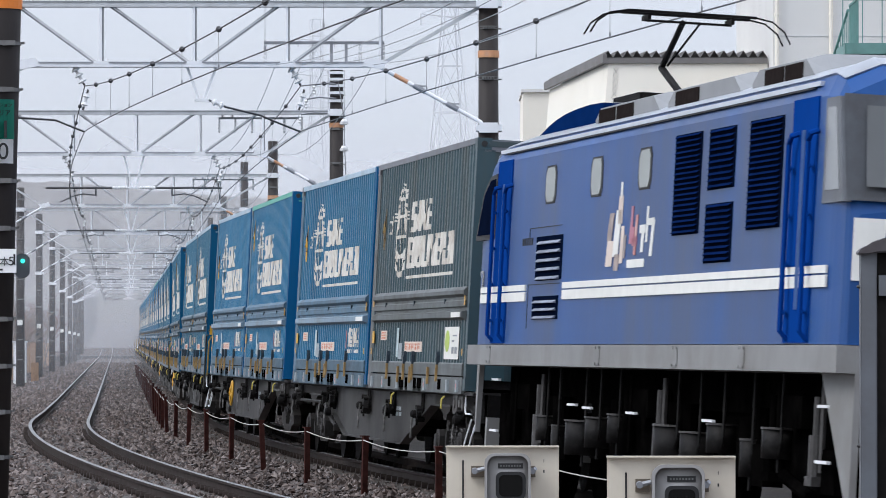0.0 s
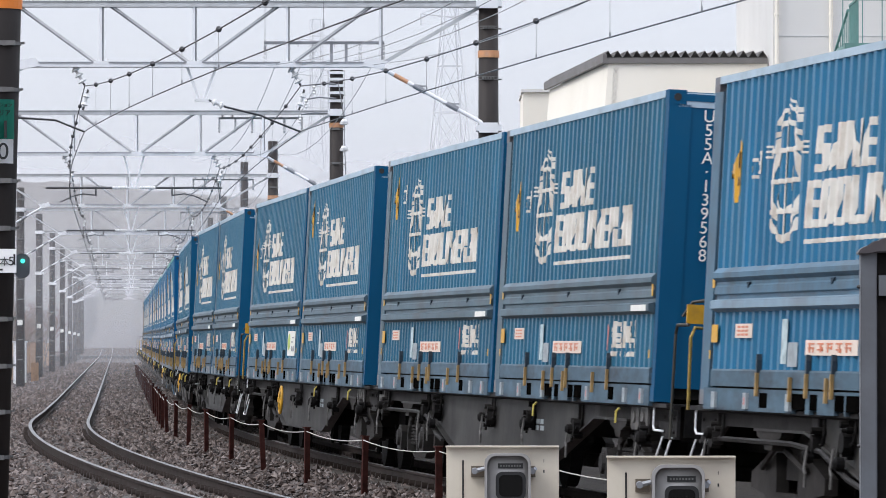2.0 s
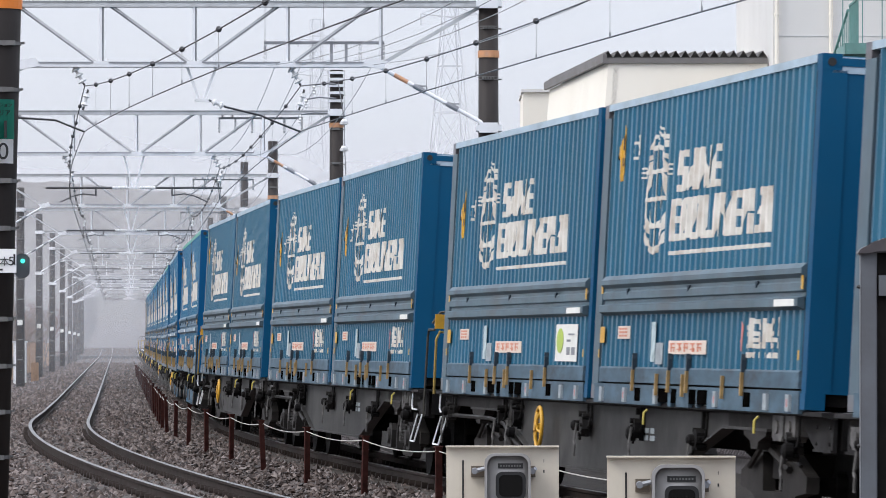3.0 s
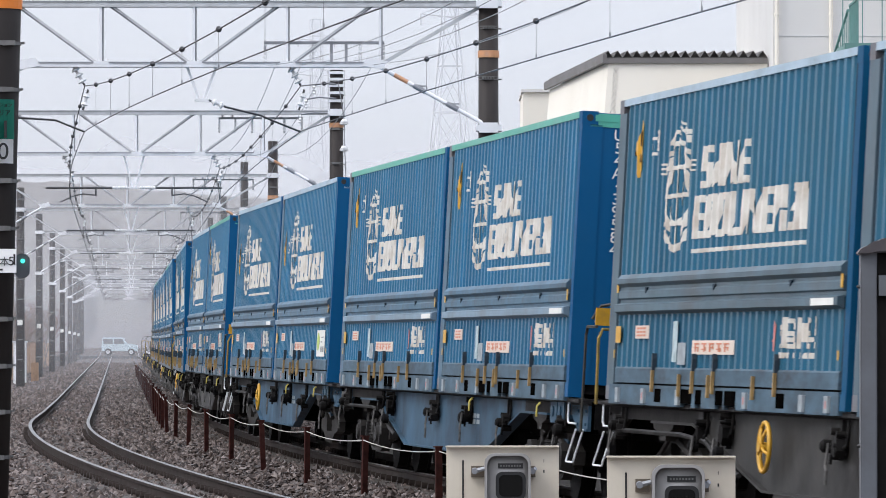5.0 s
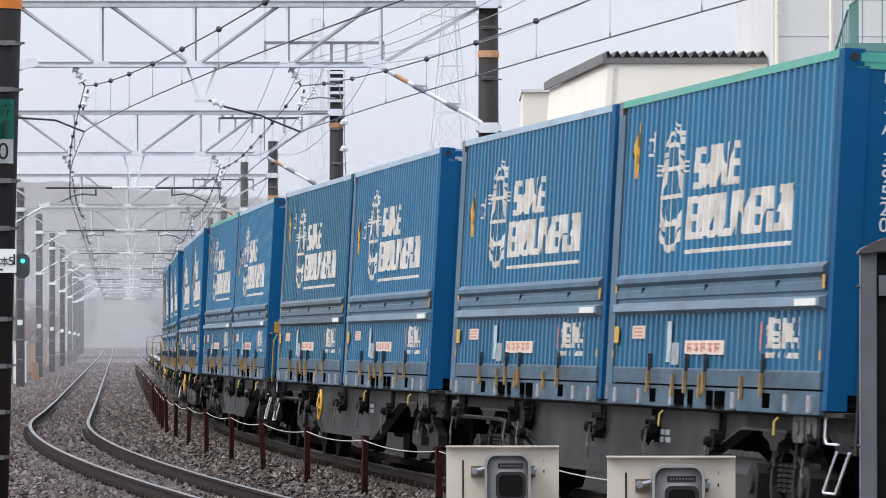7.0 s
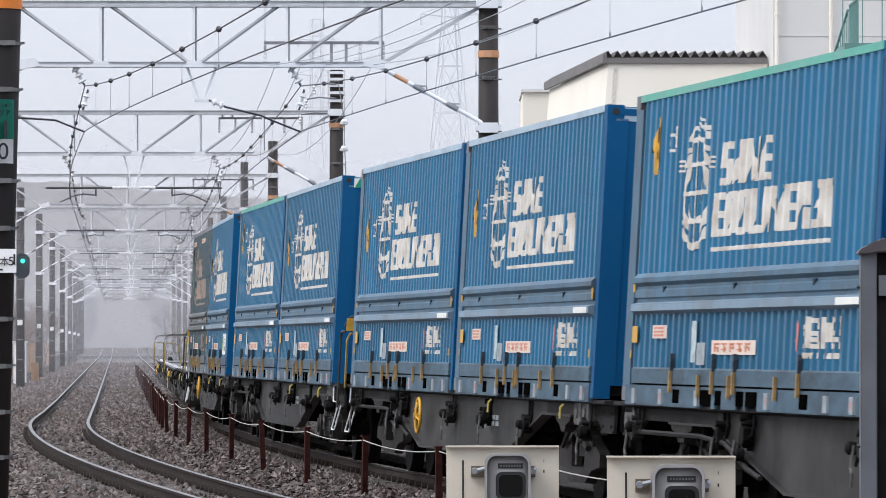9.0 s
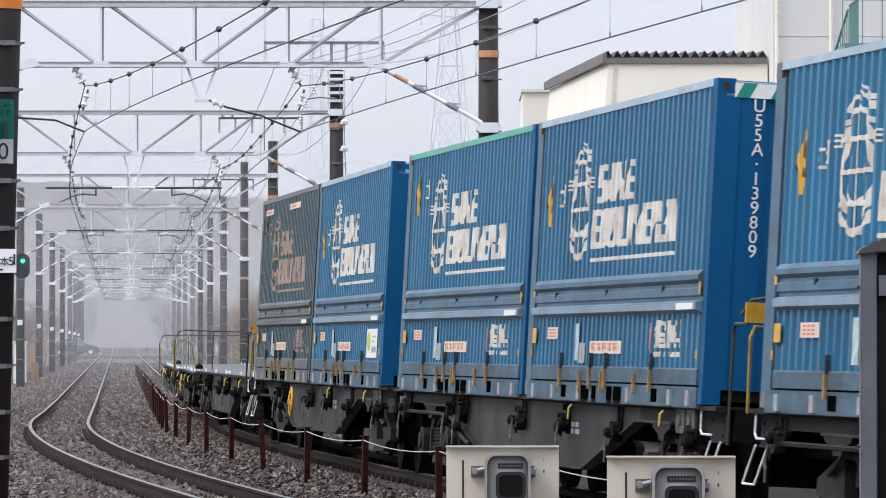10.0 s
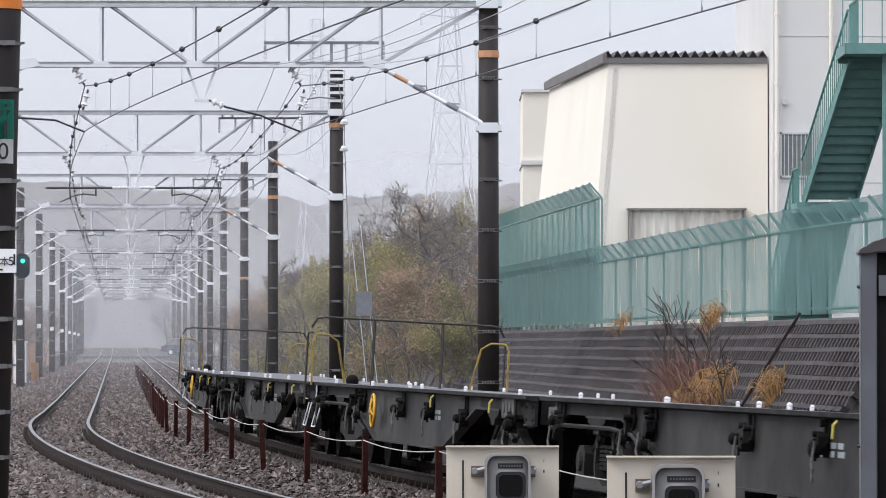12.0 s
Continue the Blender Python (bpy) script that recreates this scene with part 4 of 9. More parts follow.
def block_glyph(bm, x, w, z0, z1, kind, y):
    """A blocky slanted shape: bars and uprights."""
    h = z1 - z0
    k = 0.26 * h
    if kind and kind in "ac":
        decal(bm, rect(x, x + w * 0.33, z0, z1, k), y, -1)
    if kind and kind in "ab":
        for f0, f1 in ((0.0, 0.17), (0.42, 0.58), (0.83, 1.0)):
            decal(bm, rect(x + k * f0, x + w + k * f0, z0 + h * f0, z0 + h * f1, k * (f1 - f0)), y, -1)
    if kind == "b":
        decal(bm, rect(x + w * 0.56, x + w, z0, z0 + h * 0.6, k * 0.6), y, -1)
        decal(bm, rect(x + k * 0.4, x + w * 0.44 + k * 0.4, z0 + h * 0.4, z1, k * 0.6), y, -1)
    if kind == "c":
        decal(bm, rect(x, x + w, z0, z0 + h * 0.18, k * 0.18), y, -1)
    if kind == "d":
        decal(bm, rect(x, x + w * 0.25, z0, z1, k), y, -1)
        decal(bm, rect(x + w * 0.75, x + w, z0, z1, k), y, -1)
        decal(bm, [(x + w * 0.2, z1 - h * 0.05), (x + w * 0.55, z1), (x + w * 0.95, z0 + h * 0.1), (x + w * 0.6, z0)], y, -1, 0.005)
    if kind == "o":
        for x0, x1 in ((0.0, 0.31), (0.69, 1.0)):
            decal(bm, rect(x + w * x0, x + w * x1, z0 + h * 0.05, z1 - h * 0.05, k * 0.9), y, -1)
        for f0, f1 in ((0.0, 0.17), (0.83, 1.0)):
            decal(bm, rect(x + w * 0.08 + k * f0, x + w * 0.92 + k * f0, z0 + h * f0, z0 + h * f1, k * (f1 - f0)), y, -1)
    if kind == "f":
        decal(bm, [(x, z0), (x + w * 0.34, z0), (x + w * 0.92 + k, z1), (x + w * 0.5 + k, z1)], y, -1)
        decal(bm, rect(x + w * 0.66, x + w, z0, z1, k), y, -1)
        decal(bm, rect(x + w * 0.3 + k * 0.2, x + w + k * 0.2, z0 + h * 0.2, z0 + h * 0.36, k * 0.16), y, -1)
    if kind == "i":
        decal(bm, rect(x, x + w, z0, z1, k), y, -1)
    if kind == "g":
        for f0, f1 in ((0.0, 0.18), (0.42, 0.58), (0.82, 1.0)):
            decal(bm, rect(x + k * f0 + w * 0.15, x + w + k * f0, z0 + h * f0, z0 + h * f1, k * (f1 - f0)), y, -1)
        decal(bm, rect(x + w * 0.66, x + w, z0, z1, k), y, -1)
    if kind == "e":
        decal(bm, rect(x, x + w * 0.30, z0, z1, k), y, -1)
        decal(bm, rect(x + k * 0.73, x + w + k * 0.73, z0 + h * 0.73, z1, k * 0.27), y, -1)
        decal(bm, rect(x + w * 0.66, x + w, z0, z0 + h * 0.45, k * 0.4), y, -1)
        decal(bm, rect(x + w * 0.6 + k * 0.5, x + w + k * 0.5, z0 + h * 0.5, z1, k * 0.5), y, -1)


def c_white(bm):
    y = -CW / 2
    # crest: a tall open spindle with a central rod, three cross bars, a two-fluked foot and a feathered head
    cx = -H0 + 2.69
    for sgn in (-1, 1):
        stroke(bm, [(cx + sgn * a, z) for a, z in ((0.30, 1.925), (0.38, 1.82), (0.42, 1.70), (0.42, 1.60), (0.36, 1.475), (0.20, 1.33), (0.08, 1.26))], 0.085, y)
        stroke(bm, [(cx + sgn * a, z) for a, z in ((0.16, 1.93), (0.24, 1.80), (0.26, 1.69), (0.22, 1.57), (0.10, 1.47))], 0.055, y)
        # shoulders and flukes
        stroke(bm, [(cx + sgn * a, z) for a, z in ((0.02, 2.165), (0.16, 2.12), (0.38, 2.05))], 0.15, y)
        stroke(bm, [(cx + sgn * a, z) for a, z in ((0.20, 2.10), (0.32, 2.02), (0.36, 1.95))], 0.07, y)
        stroke(bm, [(cx + sgn * a, z) for a, z in ((0.42, 1.425), (0.39, 1.36), (0.26, 1.30), (0.08, 1.25))], 0.11, y)
        # frayed ends of the yard
        for dz in (0.038, 0.0, -0.042):
            decal(bm, rect(cx + sgn * 0.60 - 0.06, cx + sgn * 0.60 + 0.08, 1.930 + dz, 1.948 + dz, 0.03 * sgn), y, -1, 0.006)
        decal(bm, rect(cx + sgn * 0.54 - 0.03, cx + sgn * 0.54 + 0.03, 1.895, 1.98), y, -1, 0.005)
    decal(bm, [(cx - 0.075, 1.25), (cx + 0.075, 1.25), (cx + 0.065, 1.70), (cx + 0.05, 2.16), (cx - 0.05, 2.16), (cx - 0.065, 1.70)], y, -1, 0.005)
    decal(bm, [(cx - 0.17, 1.30), (cx - 0.10, 1.235), (cx + 0.10, 1.235), (cx + 0.17, 1.30)], y, -1, 0.007)
    for z, ww, hh in ((1.473, 0.44, 0.036), (1.703, 0.44, 0.036), (1.935, 0.57, 0.036)):
        decal(bm, rect(cx - ww, cx + ww, z - hh / 2, z + hh / 2), y, -1, 0.006)
    # feathers of the head
    for a in (((-0.33, 2.13), (-0.30, 2.20), (-0.22, 2.225)), ((-0.20, 2.15), (-0.16, 2.21), (-0.08, 2.25)), ((-0.02, 2.32), (-0.02, 2.24), (0.06, 2.20)),
              ((0.06, 2.315), (0.14, 2.29), (0.20, 2.27)), ((0.22, 2.27), (0.34, 2.24), (0.36, 2.20)), ((0.24, 2.22), (0.34, 2.19), (0.38, 2.13)), ((-0.06, 2.29), (0.12, 2.25), (0.18, 2.21))):
        stroke(bm, [(cx + dx, z) for dx, z in a], 0.075, y)
    # two rows of heavy slanted shapes
    x = -H0 + 3.63
    for wd, kind in ((0.36, "b"), (0.46, "f"), (0.50, "d"), (0.36, "a")):
        block_glyph(bm, x, wd, 1.735, 2.075, kind, y)
        x += wd + 0.05
    x = -H0 + 3.39
    for wd, kind in ((0.41, "a"), (0.37, "o"), (0.42, "o"), (0.40, "c"), (0.14, "i"), (0.47, "d"), (0.36, "a"), (0.41, "e"), (0.0, ""), (0.36, "g"), (0.20, "i")):
        block_glyph(bm, x, wd, 1.33, 1.68, kind, y)
        x += wd + (0.065 if wd else 0.06)
    decal(bm, rect(-H0 + 3.42, -H0 + 7.62, 1.215, 1.248), y, -1)


def c_sign(bm):
    """Dense blocks of writing that cannot be read, in uneven bars."""
    y = -CW / 2
    x0 = -H0 + 6.85
    for i, row in enumerate((0b11011101, 0b01101110, 0b11110111, 0b10111011, 0b11010110)):
        for j in range(8):
            if row >> j & 1:
                x = x0 + j * 0.165
                decal(bm, rect(x, x + 0.135 + 0.02 * ((i + j) % 2), 0.445 + i * 0.047, 0.480 + i * 0.047 + 0.012 * (j % 2)), y, -1)
    for j in (1, 4, 6):
        decal(bm, rect(x0 + j * 0.165, x0 + j * 0.165 + 0.08, 0.45, 0.675), y, -1)
    for i in range(6):
        decal(bm, rect(x0 + 0.06 + i * 0.205, x0 + 0.20 + i * 0.205, 0.372, 0.415, 0.02), y, -1)


def c_sign_mark(bm):
    y = -CW / 2
    decal(bm, [(-H0 + 6.58, 0.50), (-H0 + 6.64, 0.44), (-H0 + 6.76, 0.42), (-H0 + 6.80, 0.62), (-H0 + 6.70, 0.66), (-H0 + 6.62, 0.62)], y, -1)


def c_plates(bm):
    y = -CW / 2 - 0.006
    box(bm, -H0 + 8.12, H0 - 0.34, y - 0.046, y - 0.040, 0.755, 0.808)


def plate(x0, x1, z0, z1, lift=0.004):
    def make(bm):
        y = -CW / 2 - lift
        box(bm, x0, x1, y - 0.004, y, z0, z1)
    return make


def bars(spec, lift=0.010):
    def make(bm):
        y = -CW / 2 - lift
        for x0, x1, z0, z1 in spec:
            box(bm, x0, x1, y - 0.002, y, z0, z1)
    return make


def container(body, rail, poster, name_label, high=False):
    """A 31-foot container with ribbed side doors; its forward end is +x."""
    ob = tagged(new("freight_container"), name_label, "container", "containers on the freight train")
    side = M[body]
    band = M["band"] if body == "blue" else M["bandt"] if body == "teal" else M["dullband"]
    skirt = M["dullband"] if body == "dull" else M["grimeband"]
    for out in (-1, 1):
        piece("upper_door", shared(("upper_door", body, out), c_side(out, 1.05, CH - 0.055), side), ob, None, "ribbed upper side door")
        piece("lower_door", shared(("lower_door", body, out), c_side(out, 0.28, 0.77), side), ob, None, "ribbed lower side flap")
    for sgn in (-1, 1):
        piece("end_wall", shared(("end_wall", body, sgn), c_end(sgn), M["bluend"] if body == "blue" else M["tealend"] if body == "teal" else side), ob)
    # front posts and castings take the shade-darkened end colour too
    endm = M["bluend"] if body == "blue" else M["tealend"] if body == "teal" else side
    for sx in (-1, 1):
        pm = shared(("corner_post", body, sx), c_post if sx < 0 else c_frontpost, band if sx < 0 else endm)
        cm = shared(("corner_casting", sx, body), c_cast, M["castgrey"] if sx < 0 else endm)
        for sy in (-1, 1):
            m = Matrix.Translation((-H0 + 0.155, sy * (CW / 2 - 0.06), 0)) if sx < 0 else Matrix.Translation((H0 - 0.075, sy * (CW / 2 - 0.095), 0))
            p = piece("corner_post", pm, ob, m)
            piece("corner_casting", cm, ob, Matrix.Translation((sx * (H0 - 0.088), sy * (CW / 2 - 0.072), CH - 0.12)))
            piece("corner_casting", cm, ob, Matrix.Translation((sx * (H0 - 0.088), sy * (CW / 2 - 0.072), 0)))
    for out in (-1, 1):
        piece("door_rail", shared(("door_rail", body, out), c_band(out), band), ob)
        piece("door_lip", shared(("door_lip", body, out), c_lip(out), M["lip"] if body == "blue" else band), ob, None, "paler overhanging door lip")
        piece("kick_plate", shared(("kick_plate", body, out), c_flat(out), skirt), ob)
    for sx in (-1, 1):
        piece("door_gap", shared(("door_gap",), c_gap, M["gapdark"]), ob, Matrix.Translation((H0 - 0.19 if sx > 0 else -H0 + 0.365, 0, 0)))
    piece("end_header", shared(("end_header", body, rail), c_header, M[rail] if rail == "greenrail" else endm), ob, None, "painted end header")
    for sy in (-1, 1):
        piece("casting_hole", shared(("casting_hole",), c_eye, M["black"]), ob, Matrix.Translation((H0 + 0.003, sy * (CW / 2 - 0.07), CH - 0.06)))
    for x in (-2.9, -0.1, 2.7):
        piece("hook", shared(("hook",), c_hook, M["gapdark"]), ob, Matrix.Translation((x, 0, 0)))
    for out in (-1, 1):
        piece("bottom_rail", shared(("bottom_rail", body, out), c_sill(out), skirt), ob, None, "grimy bottom rail")
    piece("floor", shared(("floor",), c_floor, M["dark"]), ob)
    # pockets are flush boxes; the hollow's shade is painted black
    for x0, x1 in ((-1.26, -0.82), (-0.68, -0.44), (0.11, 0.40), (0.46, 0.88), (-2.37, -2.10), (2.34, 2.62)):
        piece("fork_pocket", shared(("fork_pocket", x0), c_pocket(x0, x1), M["sootshade"]), ob, None, "fork pocket painted shade-black")
    piece("roof", shared(("roof", body), c_roof, side), ob)
    piece("top_rail", shared(("top_rail", rail), c_rail, M[rail]), ob, None, "green top rail" if rail == "greenrail" else "pale top rail")
    for x in (-1.27, -0.10, 1.58):
        piece("lashing_bar", shared(("lashing_bar",), c_lash, M["ochre"]), ob, Matrix.Translation((x, 0, -0.075)), "ochre upright locking bar")
    for x in (-2.40, -0.74, 0.07, 2.35):
        piece("lashing_bar", shared(("lashing_bar",), c_lash, M["ochre"]), ob, Matrix.Translation((x, 0, -0.045)), "ochre upright locking bar")
        piece("locking_handle", shared(("locking_handle",), c_lashtop, M["bar"]), ob, Matrix.Translation((x, 0, -0.045)), "dark locking handle")
    for x in (-3.95, -2.80, -1.33, 1.28, 3.27, 4.10):
        lg = piece("lug", shared(("lug",), c_lugs, M["lugpale"]), ob, Matrix.Translation((x, 0, -0.02)), "pale steel lug")
        if x in (-2.80, 1.28, 4.10):
            piece("lug_mark", shared(("lug_mark",), c_lugmark, M["fadedred"]), lg)
    dull = body == "dull"
    faded = dull and poster == "red"
    white = M["faded_print"] if faded else M["white"]
    piece("lettering", shared(("lettering", faded), c_white, white), ob, None, "faded brown block lettering and crest" if faded else "worn cream-white block lettering and crest", "stuff")
    if faded:
        for x0, x1 in ((-H0 + 0.75, -H0 + 2.0), (0.2, 1.9)):
            op = piece("top_plate", shared(("top_plate", x0), plate(x0, x1, 2.36, 2.44), M["peach"]), ob, None, "peach plate with orange bars")
            piece("plate_bars", shared(("plate_bars", x0), bars([(x0 + 0.1 + 0.2 * i, x0 + 0.22 + 0.2 * i, 2.38, 2.42) for i in range(5)]), M["orange"]), op)
    ez = 2.16 if high else 1.84
    em = piece("emblem", shared(("emblem", ez, dull), c_emblem(ez), M["dullochre"] if dull else M["yellow"]), ob, None, "yellow diamond emblem")
    piece("emblem_mark", shared(("emblem_mark", ez), c_emblem_marks(ez), M["black"]), em)
    piece("square_mark", shared(("square_mark", ez, faded), c_marks(ez), white), ob, None, "broken white square marks", "stuff")
    piece("name_strip", shared(("name_strip",), c_plates, M["paper"]), ob)
    for nm, x0, x1, z0, z1 in (("latch", -H0 + 0.38, -H0 + 0.46, 0.92, 1.02), ("latch", H0 - 0.25, H0 - 0.18, 0.88, 0.98),
                               ("latch", -H0 + 0.38, -H0 + 0.43, 0.36, 0.43), ("latch", H0 - 0.25, H0 - 0.20, 0.36, 0.43),
                               ("marker", -H0 + 0.44, -H0 + 0.66, 0.49, 0.63)):
        piece(nm, shared((nm, x0, z0), plate(x0, x1, z0, z1, 0.02), M["yellow"]), ob, None, "yellow " + nm)
    piece("small_plate", shared(("small_plate",), plate(-H0 + 1.24, -H0 + 1.84, 0.525, 0.635), M["peach"]), ob, None, "small pale data plate")
    piece("plate_text", shared(("plate_text",), bars([(-H0 + 1.33 + 0.14 * i, -H0 + 1.43 + 0.14 * i, z, z + 0.016) for i in range(3) for z in (0.543, 0.573, 0.603)]), M["orange"]), ob)
    piece("tall_label", shared(("tall_label",), plate(-H0 + 2.87, -H0 + 3.06, 0.33, 0.665), M["cyan"]), ob, None, "tall pale cyan label")
    piece("card_holder", shared(("card_holder",), plate(-H0 + 3.1, -H0 + 3.42, 0.31, 0.49), M["lugpale"]), ob)
    piece("code_plate", shared(("code_plate",), plate(-H0 + 3.68, -H0 + 5.32, 0.395, 0.507), M["peach"]), ob, None, "peach code plate")
    piece("code_bars", shared(("code_bars",), bars([(-H0 + 3.78 + 0.29 * i + u, -H0 + 3.78 + 0.29 * i + u + w, z, z + h) for i in range(5) for u, w, z, h in ((0.0, 0.20, 0.474, 0.012), (0.08 if i % 2 else 0.02, 0.05, 0.416, 0.058), (0.0, 0.19, 0.445 - 0.014 * (i % 2), 0.010), (0.14, 0.04, 0.416 + 0.01 * (i % 3), 0.03))]), M["orange"]), ob, None, "orange code bars")
    if poster == "green":
        p = piece("poster", shared(("poster",), plate(-H0 + 7.35, -H0 + 8.55, 0.32, 0.66), M["paper"]), ob, None, "white poster with a lime green patch")

        def patch(bm):
            y = -CW / 2 - 0.011
            prism(bm, [(-H0 + 7.62 + 0.19 * math.cos(a), 0.51 + 0.115 * math.sin(a)) for a in [i * math.pi / 8 for i in range(16)]], "y", y - 0.002, y)
        piece("patch", shared(("patch",), patch, M["lime"]), p)
        piece("poster_text", shared(("poster_text",), bars([(-H0 + 8.0, -H0 + 8.18, 0.38, 0.45), (-H0 + 8.26, -H0 + 8.45, 0.38, 0.45), (-H0 + 8.0, -H0 + 8.2, 0.50, 0.52), (-H0 + 8.06, -H0 + 8.4, 0.56, 0.575)]), M["galvd"]), p)
    else:
        p = piece("sign", shared(("sign", dull), c_sign, white), ob, None, "white block sign", "stuff")
        piece("sign_mark", shared(("sign_mark",), c_sign_mark, M["fadedred"]), p, None, "faded red mark")
    return ob


def w_sill(sy):
    def make(bm):
        y = sy * 1.0
        prism(bm, [(y * 1.22, DECK - 0.012), (y * 1.22, DECK - 0.045), (y * 1.12, DECK - 0.06), (y * 1.10, DECK - 0.06), (y * 1.10, DECK - 0.012)], "x", -9.8, 9.8)
    return make


def w_web(sy, sx):
    def make(bm):
        y0, y1 = sorted((sy * 1.12, sy * 1.095))
        x0, x1 = sorted((sx * 5.85, sx * 9.75))
        box(bm, x0, x1, y0, y1, 0.84, DECK - 0.058)
    return make


def w_belly(sy):
    def make(bm):
        y0, y1 = sorted((sy * 1.12, sy * 1.095))
        prism(bm, [(-5.85, DECK - 0.058), (5.85, DECK - 0.058), (5.85, 0.84), (3.1, 0.37), (-3.1, 0.37), (-5.85, 0.84)], "y", y0, y1)
    return make


def w_flange(sy):
    def make(bm):
        pts = [(-7.6, 0.84), (-5.85, 0.84), (-3.1, 0.37), (3.1, 0.37), (5.85, 0.84), (7.6, 0.84)]
        low = [(x, z - 0.02) for x, z in pts]
        prism(bm, pts + low[::-1], "y", min(sy * 1.06, sy * 1.17), max(sy * 1.06, sy * 1.17))
    return make


def w_block(seed):
    """A grimy brake fitting hanging from the side frame: bracket, stepped casting and bosses."""
    def make(bm):
        rnd = random.Random(seed)
        x = rnd.uniform(-0.05, 0.05)
        box(bm, x - 0.022, x + 0.022, -0.02, 0.02, 0.66, 0.94)
        w = rnd.uniform(0.05, 0.10)
        z = rnd.uniform(0.70, 0.78)
        prism(bm, [(x - w, z), (x - w * 0.7, z - 0.05), (x + w * 0.4, z - 0.07), (x + w, z - 0.02), (x + w * 0.9, z + 0.06), (x + w * 0.3, z + 0.09), (x - w * 0.6, z + 0.08)], "y", -0.07, 0.0)
        for i in range(5):
            a, c = x + rnd.uniform(-w * 1.3, w * 1.3), z + rnd.uniform(-0.07, 0.16)
            rod(bm, (a, 0.02, c), (a, -0.05 - rnd.uniform(0, 0.05), c), rnd.uniform(0.012, 0.03), 8)
        pipe(bm, [(x + w, -0.02, z), (x + w + 0.10, -0.02, z + 0.02), (x + w + 0.14, -0.02, z + 0.10), (x + w + 0.14, -0.02, 0.94)], 0.012, 6)
        pipe(bm, [(x - w, -0.03, z + 0.04), (x - w - 0.12, -0.03, z - 0.02), (x - w - 0.16, -0.03, z - 0.12)], 0.012, 6)
    return make


def w_valve(seed):
    def make(bm):
        rnd = random.Random(seed + 40)
        x, z, r = rnd.uniform(-0.16, 0.16), rnd.uniform(0.62, 0.80), rnd.uniform(0.045, 0.07)
        rod(bm, (x, -0.05, z), (x, -0.11, z), r, 14, r)
        rod(bm, (x, -0.11, z), (x, -0.13, z), r, 14, r * 0.5)
    return make


def w_lever(seed):
    def make(bm):
        rnd = random.Random(seed + 80)
        x, z = rnd.uniform(-0.10, 0.10), rnd.uniform(0.60, 0.68)
        pipe(bm, [(x, -0.10, z + 0.10), (x + 0.01, -0.12, z - 0.06), (x + 0.05, -0.12, z - 0.10), (x + 0.05, -0.12, z - 0.20)], 0.012, 6)
    return make


def w_deckplate(bm):
    box(bm, -9.78, 9.78, -1.16, 1.16, DECK - 0.03, DECK - 0.008)


def w_rib(bm):
    box(bm, -0.012, 0.012, -0.02, 0.02, 0.39, 0.93)


def w_deck(bm):
    box(bm, -9.75, 9.75, -0.25, 0.25, 0.62, DECK - 0.02)
    for i in range(27):
        x = -9.6 + i * 0.738
        box(bm, x - 0.05, x + 0.05, -1.05, 1.05, 0.86, DECK - 0.032)
    for x in (-9.78, 9.72):
        box(bm, x, x + 0.06, -1.06, 1.06, 0.72, DECK - 0.035)


def w_pipe(bm):
    pipe(bm, [(-9.0, 0, 0.74), (-6.3, 0, 0.74), (-5.2, -0.03, 0.70), (-4.3, -0.04, 0.52), (-3.8, -0.04, 0.46)], 0.022, 6)


def w_tank(bm):
    rod(bm, (-0.55, 0, 0), (0.55, 0, 0), 0.15, 14)
    rod(bm, (-0.62, 0, 0), (-0.55, 0, 0), 0.08, 14, 0.15)
    rod(bm, (0.55, 0, 0), (0.62, 0, 0), 0.15, 14, 0.08)


def w_bogie_frame(bm):
    for sy in (-1, 1):
        y0, y1 = sorted((sy * 0.90, sy * 1.0))
        prism(bm, [(-1.25, 0.50), (-1.25, 0.38), (-0.8, 0.34), (-0.45, 0.22), (0.45, 0.22), (0.8, 0.34), (1.25, 0.38), (1.25, 0.50), (0.62, 0.66), (0.42, 0.66), (0.36, 0.36), (-0.36, 0.36), (-0.42, 0.66), (-0.62, 0.66)], "y", y0, y1)
        prism(bm, [(-0.62, 0.66), (0.62, 0.66), (0.62, 0.72), (-0.62, 0.72)], "y", y0, y1)
        rod(bm, (-0.75, sy * 1.03, 0.54), (-0.2, sy * 1.06, 0.68), 0.03, 6)
        rod(bm, (0.75, sy * 1.03, 0.54), (0.2, sy * 1.06, 0.70), 0.025, 6)
    box(bm, -0.25, 0.25, -0.95, 0.95, 0.46, 0.66)


def w_axlebox(bm):
    prism(bm, [(-0.17, 0.30), (0.17, 0.30), (0.19, 0.50), (0.10, 0.57), (-0.10, 0.57), (-0.19, 0.50)], "y", -0.07, 0.06)
    rod(bm, (0, -0.07, 0.43), (0, -0.10, 0.43), 0.10, 14, 0.09)


def w_spring(bm):
    n = 44
    pipe(bm, [(0.062 * math.cos(i * 0.9), 0.062 * math.sin(i * 0.9), 0.25 + 0.24 * i / n) for i in range(n + 1)], 0.016, 5)


def w_shoe(bm):
    """A brake hanger with its shoe beside the wheel."""
    pipe(bm, [(0, 0, 0.80), (0.02, -0.02, 0.62), (0.10, -0.02, 0.44)], 0.022, 6)
    prism(bm, [(0.06, 0.54), (0.13, 0.56), (0.11, 0.42), (0.16, 0.30), (0.09, 0.28), (0.04, 0.40)], "y", -0.05, 0.05)


